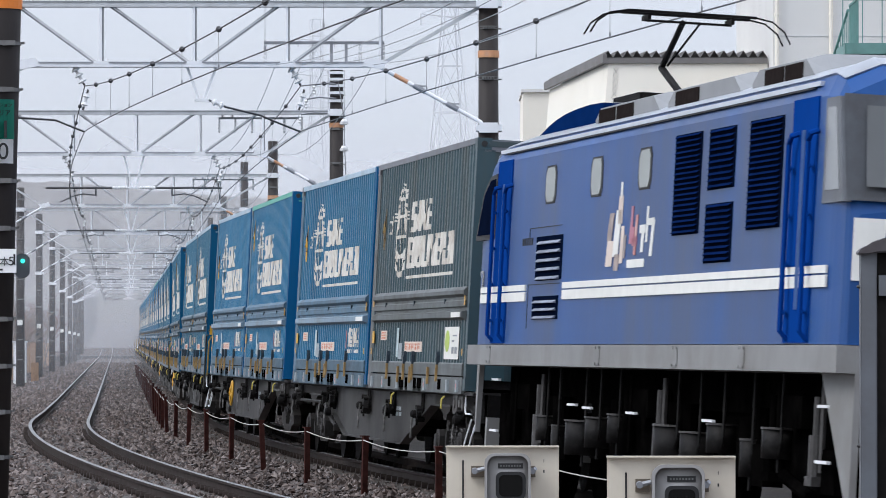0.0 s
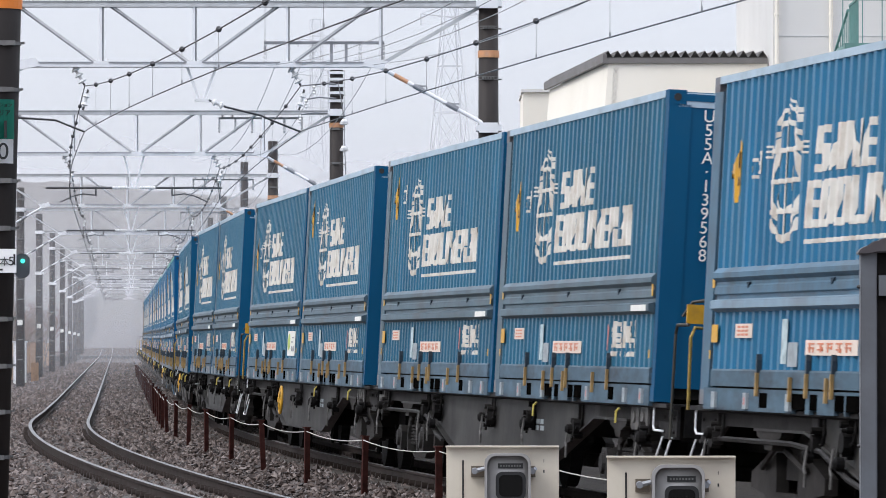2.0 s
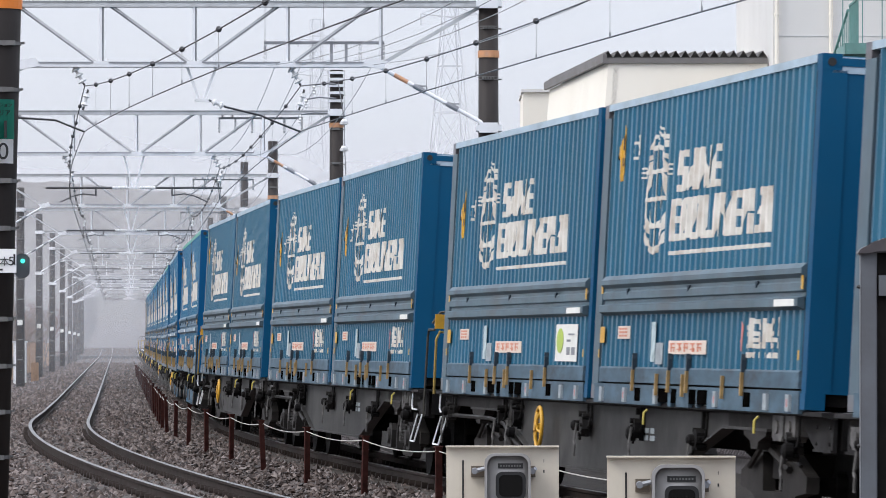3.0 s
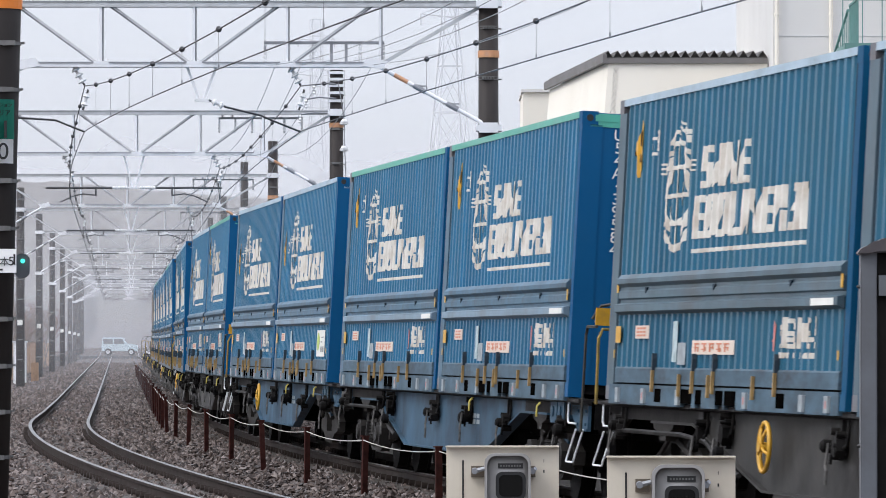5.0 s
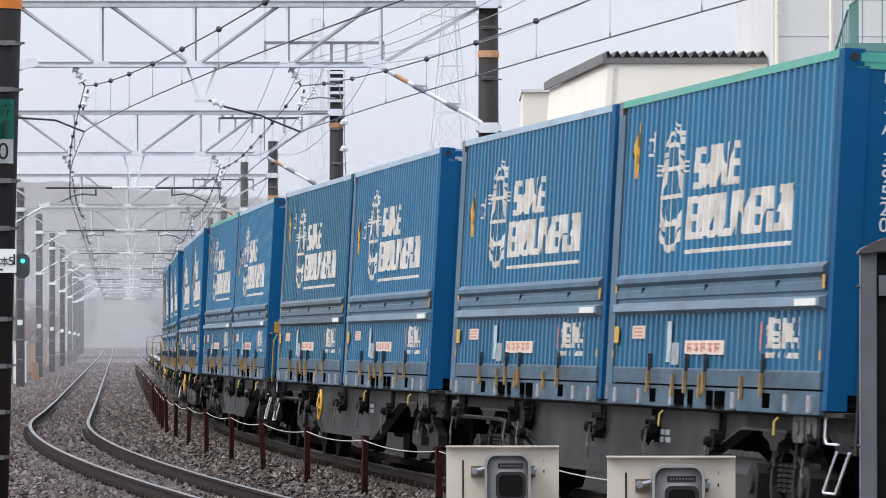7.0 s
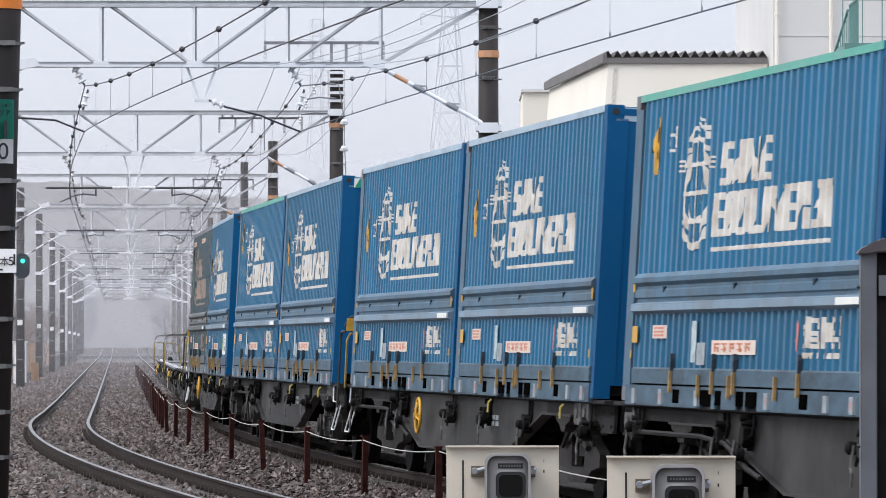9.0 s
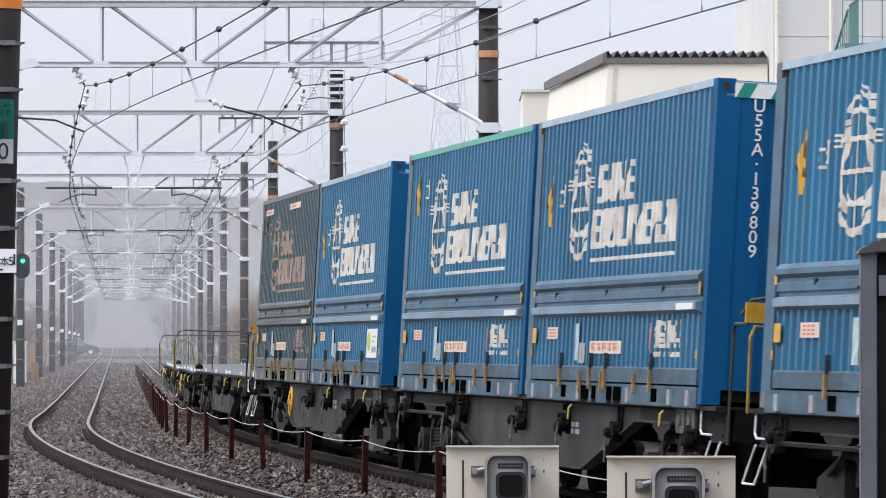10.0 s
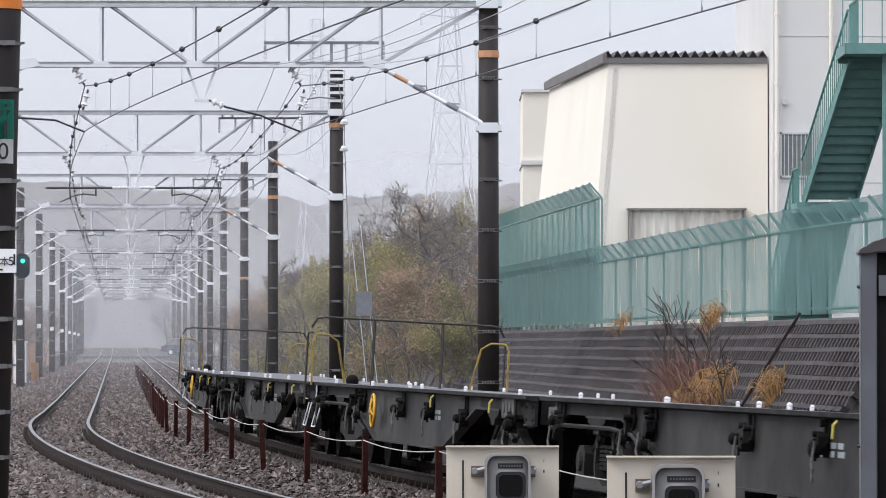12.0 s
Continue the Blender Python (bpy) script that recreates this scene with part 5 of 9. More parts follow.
def w_bolster(bm):
    """The stepped bracket over each bogie, seen below the sill."""
    prism(bm, [(-0.46, 0.84), (0.46, 0.84), (0.40, 0.78), (0.16, 0.74), (0.12, 0.68), (-0.12, 0.68), (-0.16, 0.74), (-0.40, 0.78)], "y", -0.04, 0.06)


def w_endbox(bm):
    # two rounded cases side by side under one bracket
    for x0, x1 in ((-0.44, -0.04), (0.02, 0.40)):
        prism(bm, [(x0, 0.955), (x1, 0.955), (x1, 0.80), (x1 - 0.06, 0.755), (x0 + 0.05, 0.755), (x0, 0.79)], "y", -0.05, 0.05)
        rod(bm, ((x0 + x1) / 2, -0.05, 0.86), ((x0 + x1) / 2, -0.065, 0.86), 0.05, 12)
    box(bm, -0.46, 0.42, -0.02, 0.05, 0.935, 0.965)
    pipe(bm, [(0.1, 0.0, 0.76), (0.12, 0.0, 0.64), (0.3, 0.03, 0.58)], 0.016, 6)


def w_endvalve(bm):
    prism(bm, [(-0.22, 0.90), (0.22, 0.90), (0.20, 0.78), (0.08, 0.735), (-0.14, 0.735), (-0.22, 0.78)], "y", -0.05, 0.04)
    rod(bm, (0.0, -0.05, 0.83), (0.0, -0.07, 0.83), 0.035, 10)
    box(bm, -0.05, 0.05, -0.02, 0.03, 0.90, 0.96)


def w_wheel(bm):
    for sy in (-1, 1):
        rod(bm, (0, sy * 0.50, 0), (0, sy * 0.53, 0), 0.455, 28)
        rod(bm, (0, sy * 0.53, 0), (0, sy * 0.64, 0), 0.43, 28)
        rod(bm, (0, sy * 0.64, 0), (0, sy * 0.72, 0), 0.12, 12)
    rod(bm, (0, -0.9, 0), (0, 0.9, 0), 0.075, 10)


def w_coupler(bm):
    box(bm, -0.25, 0.30, -0.10, 0.10, 0.72, 0.95)
    prism(bm, [(0.26, -0.14), (0.42, -0.16), (0.47, 0.02), (0.36, 0.04), (0.30, 0.15), (0.24, 0.15)], "z", 0.70, 0.97)


def w_step(bm):
    # one white boarding ladder: two slanting stiles joined at the foot
    pipe(bm, [(0, 0, 0.715), (-0.16, -0.05, 0.425), (-0.15, -0.052, 0.415), (0.25, -0.052, 0.415), (0.26, -0.05, 0.425), (0.42, 0, 0.715)], 0.009, 6)


def w_loop(bm):
    pipe(bm, [(0.46, -0.02, 0.975), (0.06, -0.02, 0.975), (0.0, -0.02, 0.94), (0.0, -0.02, 0.80), (0.06, -0.02, 0.765), (0.46, -0.02, 0.765)], 0.010, 6)


def w_endplate(bm):
    """The deep dark side of the headstock."""
    prism(bm, [(-0.95, 0.93), (-0.95, 0.84), (-0.60, 0.71), (0.0, 0.71), (0.0, 0.93)], "y", -0.015, 0.015)
    box(bm, -0.62, 0.0, -0.03, 0.015, 0.70, 0.72)
    for x in (-0.55, -0.10):
        for z in (0.76, 0.88):
            rod(bm, (x, -0.015, z), (x, -0.028, z), 0.016, 6)


def w_toprail(bm):
    pipe(bm, [(0.1, -1.27, DECK + 0.70), (0.06, -1.2, DECK + 0.82), (0.0, -1.1, DECK + 0.84), (0, 1.1, DECK + 0.84), (0.06, 1.2, DECK + 0.82), (0.1, 1.27, DECK + 0.70)], 0.015, 6)


def w_plate(bm):
    box(bm, -0.012, 0.012, 0.95, 1.26, DECK + 0.645, DECK + 0.80)


def w_railpost(bm):
    rod(bm, (0, 0, DECK - 0.05), (0, 0, DECK + 0.83), 0.014, 6)


def w_sideloop(bm):
    pipe(bm, [(0.22, 0, DECK - 0.3), (0.20, 0, DECK + 0.56), (0.14, 0, DECK + 0.63), (-0.30, 0, DECK + 0.63)], 0.014, 6)


def w_hoop(sy):
    def make(bm):
        pipe(bm, [(-0.04, sy * 1.28, DECK - 0.05), (0.0, sy * 1.28, DECK + 0.53), (0.04, sy * 1.24, DECK + 0.61), (0.12, sy * 1.06, DECK + 0.61), (0.16, sy * 0.94, DECK + 0.53), (0.22, sy * 0.82, DECK - 0.02)], 0.015, 6)
    return make


def w_handwheel(bm):
    n = 24
    pipe(bm, [(0.185 * math.cos(2 * math.pi * i / n), 0, 0.185 * math.sin(2 * math.pi * i / n)) for i in range(n)] + [(0.185, 0, 0)], 0.019, 8)


def w_spoke(bm):
    pipe(bm, [(0.02, -0.02, 0), (0.09, -0.025, 0), (0.185, 0, 0)], 0.013, 6)


def w_hub(bm):
    rod(bm, (0, -0.045, 0), (0, 0.03, 0), 0.038, 12)


def w_handle(bm):
    pipe(bm, [(0, 0, 0), (0.01, -0.03, -0.03), (0.03, -0.035, -0.13)], 0.011, 6)


def w_dome(bm):
    ball(bm, (0, 0, 0.05), 0.085, 14, 9, 1.0)
    rod(bm, (0, 0, -0.02), (0, 0, 0.05), 0.08, 14)


def w_knob(bm):
    rod(bm, (0, 0, -0.02), (0, 0, 0.02), 0.020, 10)
    ball(bm, (0, 0, 0.026), 0.023, 10, 7, 1.0)


def w_stencil(bm):
    for i in range(3):
        for j in range(2):
            box(bm, 1.90 + i * 0.28, 1.90 + i * 0.28 + 0.21 - 0.04 * ((i + j) % 2), -1.125, -1.119, 0.665 + j * 0.062, 0.710 + j * 0.062)


def wagon(colour, label, railed, plated=False):
    ob = tagged(new("flat_wagon"), label, "wagon", "flat wagons of the freight train")
    f = M[colour]
    for sy in (-1, 1):
        side = 0 if sy < 0 else 180
        piece("side_sill", shared(("side_sill", colour, sy), w_sill(sy), M["sill"]), ob)
        for sx in (-1, 1):
            piece("end_web", shared(("end_web", sx, sy), w_web(sy, sx), M["grimeframe"]), ob, None, "grimy shallow side frame")
        bl = piece("belly_plate", shared(("belly_plate", colour, sy), w_belly(sy), f), ob, None, "deep fish-belly side plate")
        piece("flange", shared(("flange", colour, sy), w_flange(sy), f), bl)
        for x in (-2.6, -0.9, 0.9, 2.6):
            piece("rib", shared(("rib", colour), w_rib, f), bl, Matrix.Translation((x, sy * 1.10, 0)))
        if sy == (1 if railed else -1):
            for k, x in enumerate((-8.9, -5.4, -4.5, -0.55, 2.2, 5.0, 8.6)):
                m = pose(x * -sy, sy * 1.15, 0.0, 0, 0, side)
                bk = piece("brake_block", shared(("brake_block", k), w_block(k + 3), M["dark"] if k % 3 else M["bogie"]), ob, m, "grimy black brake valve block")
                for nm, make, mt in (("valve", w_valve, "dark"), ("lever", w_lever, "gear")):
                    piece(nm, shared((nm, k), make(k), M[mt]), bk)
        piece("brake_pipe", shared(("brake_pipe",), w_pipe, M["bogie"]), ob, pose(0, sy * 1.16, 0, 0, 0, side))
        piece("air_tank", shared(("air_tank",), w_tank, M["dark"]), ob, pose(sy * 5.6, sy * 0.75, 0.66))
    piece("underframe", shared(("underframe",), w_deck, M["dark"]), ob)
    piece("deck_plate", shared(("deck_plate",), w_deckplate, M["deck"]), ob, None, "wet deck plate with painted sheen patches")
    for bx in (-7.1, 7.1):
        b = piece("bogie", shared(("bogie",), w_bogie_frame, M["grimeframe"]), ob, Matrix.Translation((bx, 0, 0)))
        for ax in (-0.95, 0.95):
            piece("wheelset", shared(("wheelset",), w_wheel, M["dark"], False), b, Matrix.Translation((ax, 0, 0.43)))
            piece("axlebox", shared(("axlebox",), w_axlebox, M["bogie"]), b, pose(ax, -1.04, 0), "grimy axlebox")
            piece("brake_shoe", shared(("brake_shoe",), w_shoe, M["bogie"]), b, pose(ax * 0.42, -1.05, 0, 0, 0, 0), "grimy brake hanger")
        for ax in (-0.2, 0.0, 0.2):
            piece("spring", shared(("spring",), w_spring, M["bogie"]), b, pose(ax, -1.0, 0.10), "coil spring")
        piece("bolster", shared(("bolster",), w_bolster, M["grimeframe"]), ob, pose(bx, -1.12, 0), "grimy stepped bolster bracket")
        piece("bolster", shared(("bolster",), w_bolster, M["grimeframe"]), ob, pose(bx, 1.12, 0, 0, 0, 180), "grimy stepped bolster bracket")
    for sx in (-1, 1):
        flip = pose(sx * 9.75, 0, 0, 0, 0, 0 if sx > 0 else 180)
        piece("coupler", shared(("coupler",), w_coupler, M["dark"]), ob, flip)
        # boarding ladders and loops at one end, equipment boxes at the other
        for near in (-1, 1):
            turn = 0 if near < 0 else 180
            piece("end_plate", shared(("end_plate", colour), w_endplate, M["frameblue"] if colour == "frameblue" else M["sill"]), ob, pose(sx * 9.76, near * 1.105, 0, 0, 0, 0) @ Matrix.Diagonal((sx, -near, 1, 1)), "dark deep end plate")
            if sx * near < 0:
                piece("end_box", shared(("end_box", colour), w_endbox, M["gear"] if colour == "frame" else M[colour]), ob, pose(sx * 8.30, near * 1.13, 0, 0, 0, turn), "dusty grey equipment box")
            elif sx < 0:
                piece("end_valve", shared(("end_valve", colour), w_endvalve, M["gear"]), ob, pose(sx * 9.15, near * 1.15, 0, 0, 0, turn), "pale dusty valve box")
            if sx > 0:
                piece("boarding_step", shared(("boarding_step",), w_step, M["galvw"]), ob, pose(9.34 if near < 0 else 9.76, near * 1.16, 0, 0, 0, turn), "white boarding ladder")
                piece("grab_loop", shared(("grab_loop",), w_loop, M["galvw"]), ob, pose(9.10 if near < 0 else 9.62, near * 1.18, 0, 0, 0, turn), "white grab loop")
        for hx in (2.9, 7.6):
            piece("release_handle", shared(("release_handle",), w_handle, M["lemon"]), ob, pose(sx * hx, -sx * 1.24, 0.93, 0, 0, 0 if sx > 0 else 180), "yellow release handle")
        for kx in (0.55, 4.3, 8.4):
            for sy in (-1, 1):
                piece("lock_knob", shared(("lock_knob",), w_knob, M["porcelain"], True), ob, Matrix.Translation((sx * kx, sy * 1.08, DECK)), "white domed lock cover")
        piece("stencil", shared(("stencil",), w_stencil, M["lugpale"]), ob, pose(0, 0, 0, 0, 0, 0 if sx > 0 else 180), "pale stencil marks")
    if not railed:
        return ob
    hw = piece("handwheel", shared(("handwheel",), w_handwheel, M["yellow"], True), ob, pose(2.75, 1.24, 0.70, 0, 0, 180), "yellow spoked brake handwheel")
    piece("hub", shared(("hub",), w_hub, M["yellow"]), hw)
    for i in range(5):
        piece("spoke", shared(("spoke",), w_spoke, M["yellow"]), hw, pose(0, 0, 0, 0, 72 * i + 17, 0))
    piece("brake_cover", shared(("brake_cover",), w_dome, M["dark"], True), ob, pose(9.55, 0.75, DECK - 0.02), "dark round brake cover")
    rl = piece("end_railing", shared(("end_railing",), w_toprail, M["railing"]), ob, pose(9.90, 0, 0), "dark end railing")
    if plated:
        piece("yellow_plate", shared(("yellow_plate",), w_plate, M["yellow"]), rl, None, "yellow plate on the railing")
    for y in (-0.45, 0.45):
        for x in (0.0, 0.12):
            piece("railing_post", shared(("railing_post",), w_railpost, M["railing"]), rl, pose(x, y, 0))
    for sy in (-1, 1):
        piece("side_loop", shared(("side_loop",), w_sideloop, M["railing"]), rl, pose(0, sy * 1.30, 0))
        piece("hoop", shared(("hoop", sy), w_hoop(sy), M["hoop"]), ob, pose(9.60, 0, 0), "yellow tubular hoop")
    return ob


def text(s, size, material, parent, m, spacing=1.0):
    cu = bpy.data.curves.new("lettering", "FONT")
    cu.body = s
    cu.size = size
    cu.extrude = 0.002
    cu.align_x = "LEFT" if "\n" not in s else "CENTER"
    cu.space_line = spacing
    ob = new("lettering", cu)
    dg = bpy.context.evaluated_depsgraph_get()
    me = bpy.data.meshes.new_from_object(ob.evaluated_get(dg))
    bpy.data.objects.remove(ob)
    me.materials.clear()
    me.materials.append(material)
    return piece("lettering", me, parent, m)


FRONT0, SPEED, STEP = 59.75, 25.8, 20.4
# play in the couplings: how far each wagon stands from an even spacing
SLACK = [-0.42, -0.18, -0.32, 0.12, -0.60, -0.22, -0.40, -0.12, -0.37, -0.25, -0.62, -0.25, -0.68, -0.50]
BLUE31 = "blue ribbed container with worn white lettering"
TEAL31 = "faded teal ribbed container with worn white lettering"
KINDS = {
    "a": ("blue", "paleblue", "red", BLUE31 + ", pale top rail"),
    "b": ("blue", "greenrail", "red", BLUE31 + ", green top rail"),
    "c": ("blue", "paleblue", "green", BLUE31 + " and a green poster"),
    "d": ("teal", "paleblue", "green", TEAL31 + " and a green poster"),
    "e": ("teal", "paleblue", "red", TEAL31),
    "g": ("teal", "paleblue", "red", TEAL31 + ", low emblem"),
    "h": ("dull", "castgrey", "green", "grimy grey-green ribbed container with a green poster"),
    "f": ("dull", "castgrey", "red", "dirty grey-teal ribbed container with faded lettering"),
}
LOADS = ["ha", "ba", "ge", "ed", "gg", "ge", "bb", "ca", "ba", "ae", "ab", "aa", "ab", "cf"]
CODES = {2: "U55A·139568", 6: "U54A·39584", 8: "U54A·39520", 12: "U55A·139809"}
TRAIN = []


def build_train():
    first = {}
    marked = []
    for n in range(18):
        colour = "frameblue" if n in (6, 7) else "frame"
        what = "empty black flat wagon with white domed lock covers" if n > 13 else ("blue-framed" if n in (6, 7) else "grimy grey-framed") + " flat wagon loaded with two containers"
        railed = n % 2 == 1
        if railed and n > 13:
            what = "empty black flat wagon with white lock covers and end railing"
        key = (colour, n > 13, railed)
        if key not in first:
            w = wagon(colour, what, railed, railed and n < 14)
            first[key] = w
        else:
            w = copy_thing(first[key], Matrix.Identity(4))
        s0 = FRONT0 - n * STEP - 9.475 + (SLACK[n] if n < 14 else -0.45)
        TRAIN.append((w, s0, 0.0, 7.1, 180 if n % 2 else 0, 0.0))
        if n < 14:
            for i, kind in enumerate(LOADS[n]):
                if kind not in first:
                    first[kind] = container(*KINDS[kind], high=kind in "bef")
                    c = first[kind]
                else:
                    c = copy_thing(first[kind], Matrix.Identity(4))
                if i == 0 and (n == 12 or n in CODES):
                    marked.append((n, c))
                TRAIN.append((c, s0, 4.71 if i == 0 else -4.70, 7.1, 0, DECK + 0.001))
    # what only one container carries comes last, so that no copy takes it over
    for n, c in marked:
        if n == 12:
            hd = piece("header_board", shared(("header_board",), c_board, M["paper"]), c, None, "green and white striped board")
            piece("stripe", shared(("stripe",), c_stripe, M["signgreen"]), hd, None, "green slanted stripes", "stuff")
        text("\n".join(CODES[n]), 0.145, M["paper"], c, pose(H0 + 0.003, -0.90, 2.345, 90, 0, 90), 0.80)


build_train()


# ---- the electric locomotive ----
def loco():
    ob = tagged(new("electric_locomotive"), "blue electric locomotive with white stripes heading the freight train", "locomotive")
    secs = [(-8.95, 1.20, 1.95, 2.05), (-8.85, 1.27, 2.10, 2.25), (-8.55, 1.33, 2.55, 2.72), (-8.1, 1.375, 3.0, 3.2), (-7.6, 1.4, 3.2, 3.42), (-7.0, 1.4, 3.24, 3.5)]
    secs = secs + [(7.2, 1.4, 3.24, 3.5), (7.75, 1.4, 3.24, 3.52), (8.02, 1.392, 3.2, 3.46), (8.14, 1.385, 3.1, 3.36), (8.36, 1.365, 2.58, 2.72), (8.42, 1.345, 2.42, 2.5), (8.45, 1.33, 2.34, 2.42)]
    bm = bmesh.new()
    rings = []
    for x, w, zs, zt in secs:
        rings.append([bm.verts.new((x, y, z)) for y, z in ((-w, 1.47), (-w, zs), (-w + 0.06, zs + (zt - zs) * 0.55), (-w * 0.78, zt), (w * 0.78, zt), (w - 0.06, zs + (zt - zs) * 0.55), (w, zs), (w, 1.47))])
    for a, b in zip(rings, rings[1:]):
        for i in range(8):
            bm.faces.new((a[i], a[(i + 1) % 8], b[(i + 1) % 8], b[i]))
    bm.faces.new(rings[0])
    bm.faces.new(rings[-1][::-1])
    body = part("body", bm, M["locoblue"], ob, "blue welded body")
    # roof skin over the shoulders, the sky's bright reflection painted as pale grey
    bm = bmesh.new()
    rings = []
    for x, w, zs, zt in secs[3:-4]:
        rings.append([bm.verts.new((x, y, z)) for y, z in ((-w + 0.045, zs + (zt - zs) * 0.6), (-w * 0.78, zt + 0.012), (w * 0.78, zt + 0.012), (w - 0.045, zs + (zt - zs) * 0.6))])
    for a, b in zip(rings, rings[1:]):
        for i in range(3):
            bm.faces.new((a[i], a[i + 1], b[i + 1], b[i]))
    bmesh.ops.solidify(bm, geom=bm.faces[:], thickness=0.01)
    part("roof_skin", bm, M["roofpale"], ob, "roof painted pale as reflected sky")
    # grey sill
    bm = bmesh.new()
    box(bm, -8.68, 8.5, -1.41, 1.41, 1.27, 1.465)
    part("sill", bm, M["locogrey"], ob, "grey underframe sill")
    for sy in (-1, 1):
        for x in (-7.35, 5.1, -1.2, 2.4):
            bm = bmesh.new()
            for dz in (0.03, 0.17):
                for dx in (0, 0.16):
                    rod(bm, (x + dx, sy * 1.41, 1.27 + dz), (x + dx, sy * 1.425, 1.27 + dz), 0.012, 6)
            box(bm, x - 0.02, x + 0.18, min(sy * 1.411, sy * 1.416), max(sy * 1.411, sy * 1.416), 1.285, 1.455)
            part("sill_plate", bm, M["locogrey"], body)
        # stripes
        for z0, z1 in ((1.975, 2.03), (1.875, 1.96)):
            for x0, x1 in ((-7.98, -5.25), (-3.15, 8.02)) if sy < 0 else ((-7.5, 8.4),):
                bm = bmesh.new()
                box(bm, x0, x1, min(sy * 1.40, sy * 1.416), max(sy * 1.40, sy * 1.416), z0, z1)
                part("stripe", bm, M["paper"], body, "white waist stripe")
        # cream end panels
        for ex in (-1, 1):
            bm = bmesh.new()
            if ex > 0:
                prism(bm, [(sy * 1.325, 1.92), (sy * 1.325, 2.36), (sy * 1.08, 2.36), (sy * 1.14, 1.92)], "x", 8.45, 8.46)
                part("end_panel", bm, M["paper"], body, "white end panel")
                continue
            vs = [bm.verts.new(v) for v in ((ex * 7.95, sy * 1.402, 2.2), (ex * 8.05, sy * 1.402, 1.88), (ex * 8.93, sy * 1.235, 1.88), (ex * 8.80, sy * 1.30, 2.2))]
            bm.faces.new(vs)
            bmesh.ops.solidify(bm, geom=bm.faces[:], thickness=0.01)
            part("end_panel", bm, M["paper"], body, "white end panel")
        # cab doors with rails
        for x in (-6.83, 7.05):
            bm = bmesh.new()
            y0, y1 = sorted((sy * 1.395, sy * 1.412))
            box(bm, x - 0.42, x + 0.44, y0, y1, 1.48, 3.25)
            d = part("cab_door", bm, M["locodeep"], ob, "deep blue recessed cab door")
            bm = bmesh.new()
            box(bm, x - 0.06, x + 0.06, min(sy * 1.412, sy * 1.418), max(sy * 1.412, sy * 1.418), 1.72, 3.02)
            part("door_panel", bm, M["locoblue"], d)
            for dx in (-0.25, 0.42):
                bm = bmesh.new()
                pipe(bm, [(x + dx, sy * 1.41, 1.5), (x + dx, sy * 1.47, 1.56), (x + dx, sy * 1.47, 2.92), (x + dx + 0.08, sy * 1.47, 2.98), (x + dx + 0.08, sy * 1.41, 3.0)], 0.022, 6)
                for z in (1.7, 2.05, 2.4, 2.75):
                    rod(bm, (x + dx - 0.1, sy * 1.43, z), (x + dx + 0.02, sy * 1.46, z), 0.016, 6)
                part("handrail", bm, M["locodeep"], d)
        # small round-cornered windows
        for x in (-4.12, -1.68, 0.66):
            for nm, m, dx, z0, z1, y in (("gasket", "gasket", 0.31, 2.765, 3.12, 1.404), ("window", "winpale", 0.25, 2.785, 3.10, 1.409)):
                bm = bmesh.new()
                c = 0.07
                prism(bm, [(x - dx + c, z0), (x + dx - c, z0), (x + dx, z0 + c), (x + dx, z1 - c), (x + dx - c, z1), (x - dx + c, z1), (x - dx, z1 - c), (x - dx, z0 + c)], "y", min(sy * 1.39, sy * y), max(sy * 1.39, sy * y))
                if nm == "gasket":
                    g = part("side_window", bm, M[m], ob, "small rounded side window in a black gasket")
                else:
                    part("pane", bm, M[m], g)
        # louvres
        for x0, x1, z0, z1, n in ((2.0, 3.14, 2.35, 3.165, 19), (3.43, 4.5, 2.68, 3.16, 10), (3.4, 4.5, 2.105, 2.57, 10), (5.03, 6.29, 2.335, 3.165, 19), (-4.77, -3.3, 2.06, 2.47, 5), (-4.85, -3.4, 1.70, 1.915, 3)):
            bm = bmesh.new()
            y0, y1 = sorted((sy * 1.39, sy * 1.404))
            box(bm, x0, x1, y0, y1, z0, z1)
            lv = part("louvre", bm, M["louvre"], ob, "dark blue ventilation louvre")
            h = (z1 - z0) / n
            for i in range(n if sy < 0 else 0):
                bm = bmesh.new()
                z = z0 + h * (i + 0.5)
                if n < 8:
                    # open hooded slots; their whitish highlights are painted as pale lips
                    prism(bm, [(sy * 1.404, z - h * 0.05), (sy * 1.43, z - h * 0.34), (sy * 1.43, z - h * 0.42), (sy * 1.404, z - h * 0.42)], "x", x0 + 0.12, x1 - 0.12)
                else:
                    prism(bm, [(sy * 1.404, z + h * 0.34), (sy * 1.428, z - h * 0.10), (sy * 1.428, z - h * 0.18), (sy * 1.404, z + h * 0.22)], "x", x0 + 0.07, x1 - 0.07)
                part("slat", bm, M["locopale"] if n < 8 else M["slat"], lv)
        # service panels and worn picture as plain bars
        for x0, x1, z0, z1 in ((-5.2, -3.4, 2.44, 2.56), (-5.15, -3.4, 1.62, 2.03)):
            bm = bmesh.new()
            for a, b, c, e in ((x0, x1, z1 - 0.008, z1), (x0, x0 + 0.02, z0, z1)):
                box(bm, a, b, min(sy * 1.40, sy * 1.404), max(sy * 1.40, sy * 1.404), c, e)
            part("panel_seam", bm, M["gasket"], body)
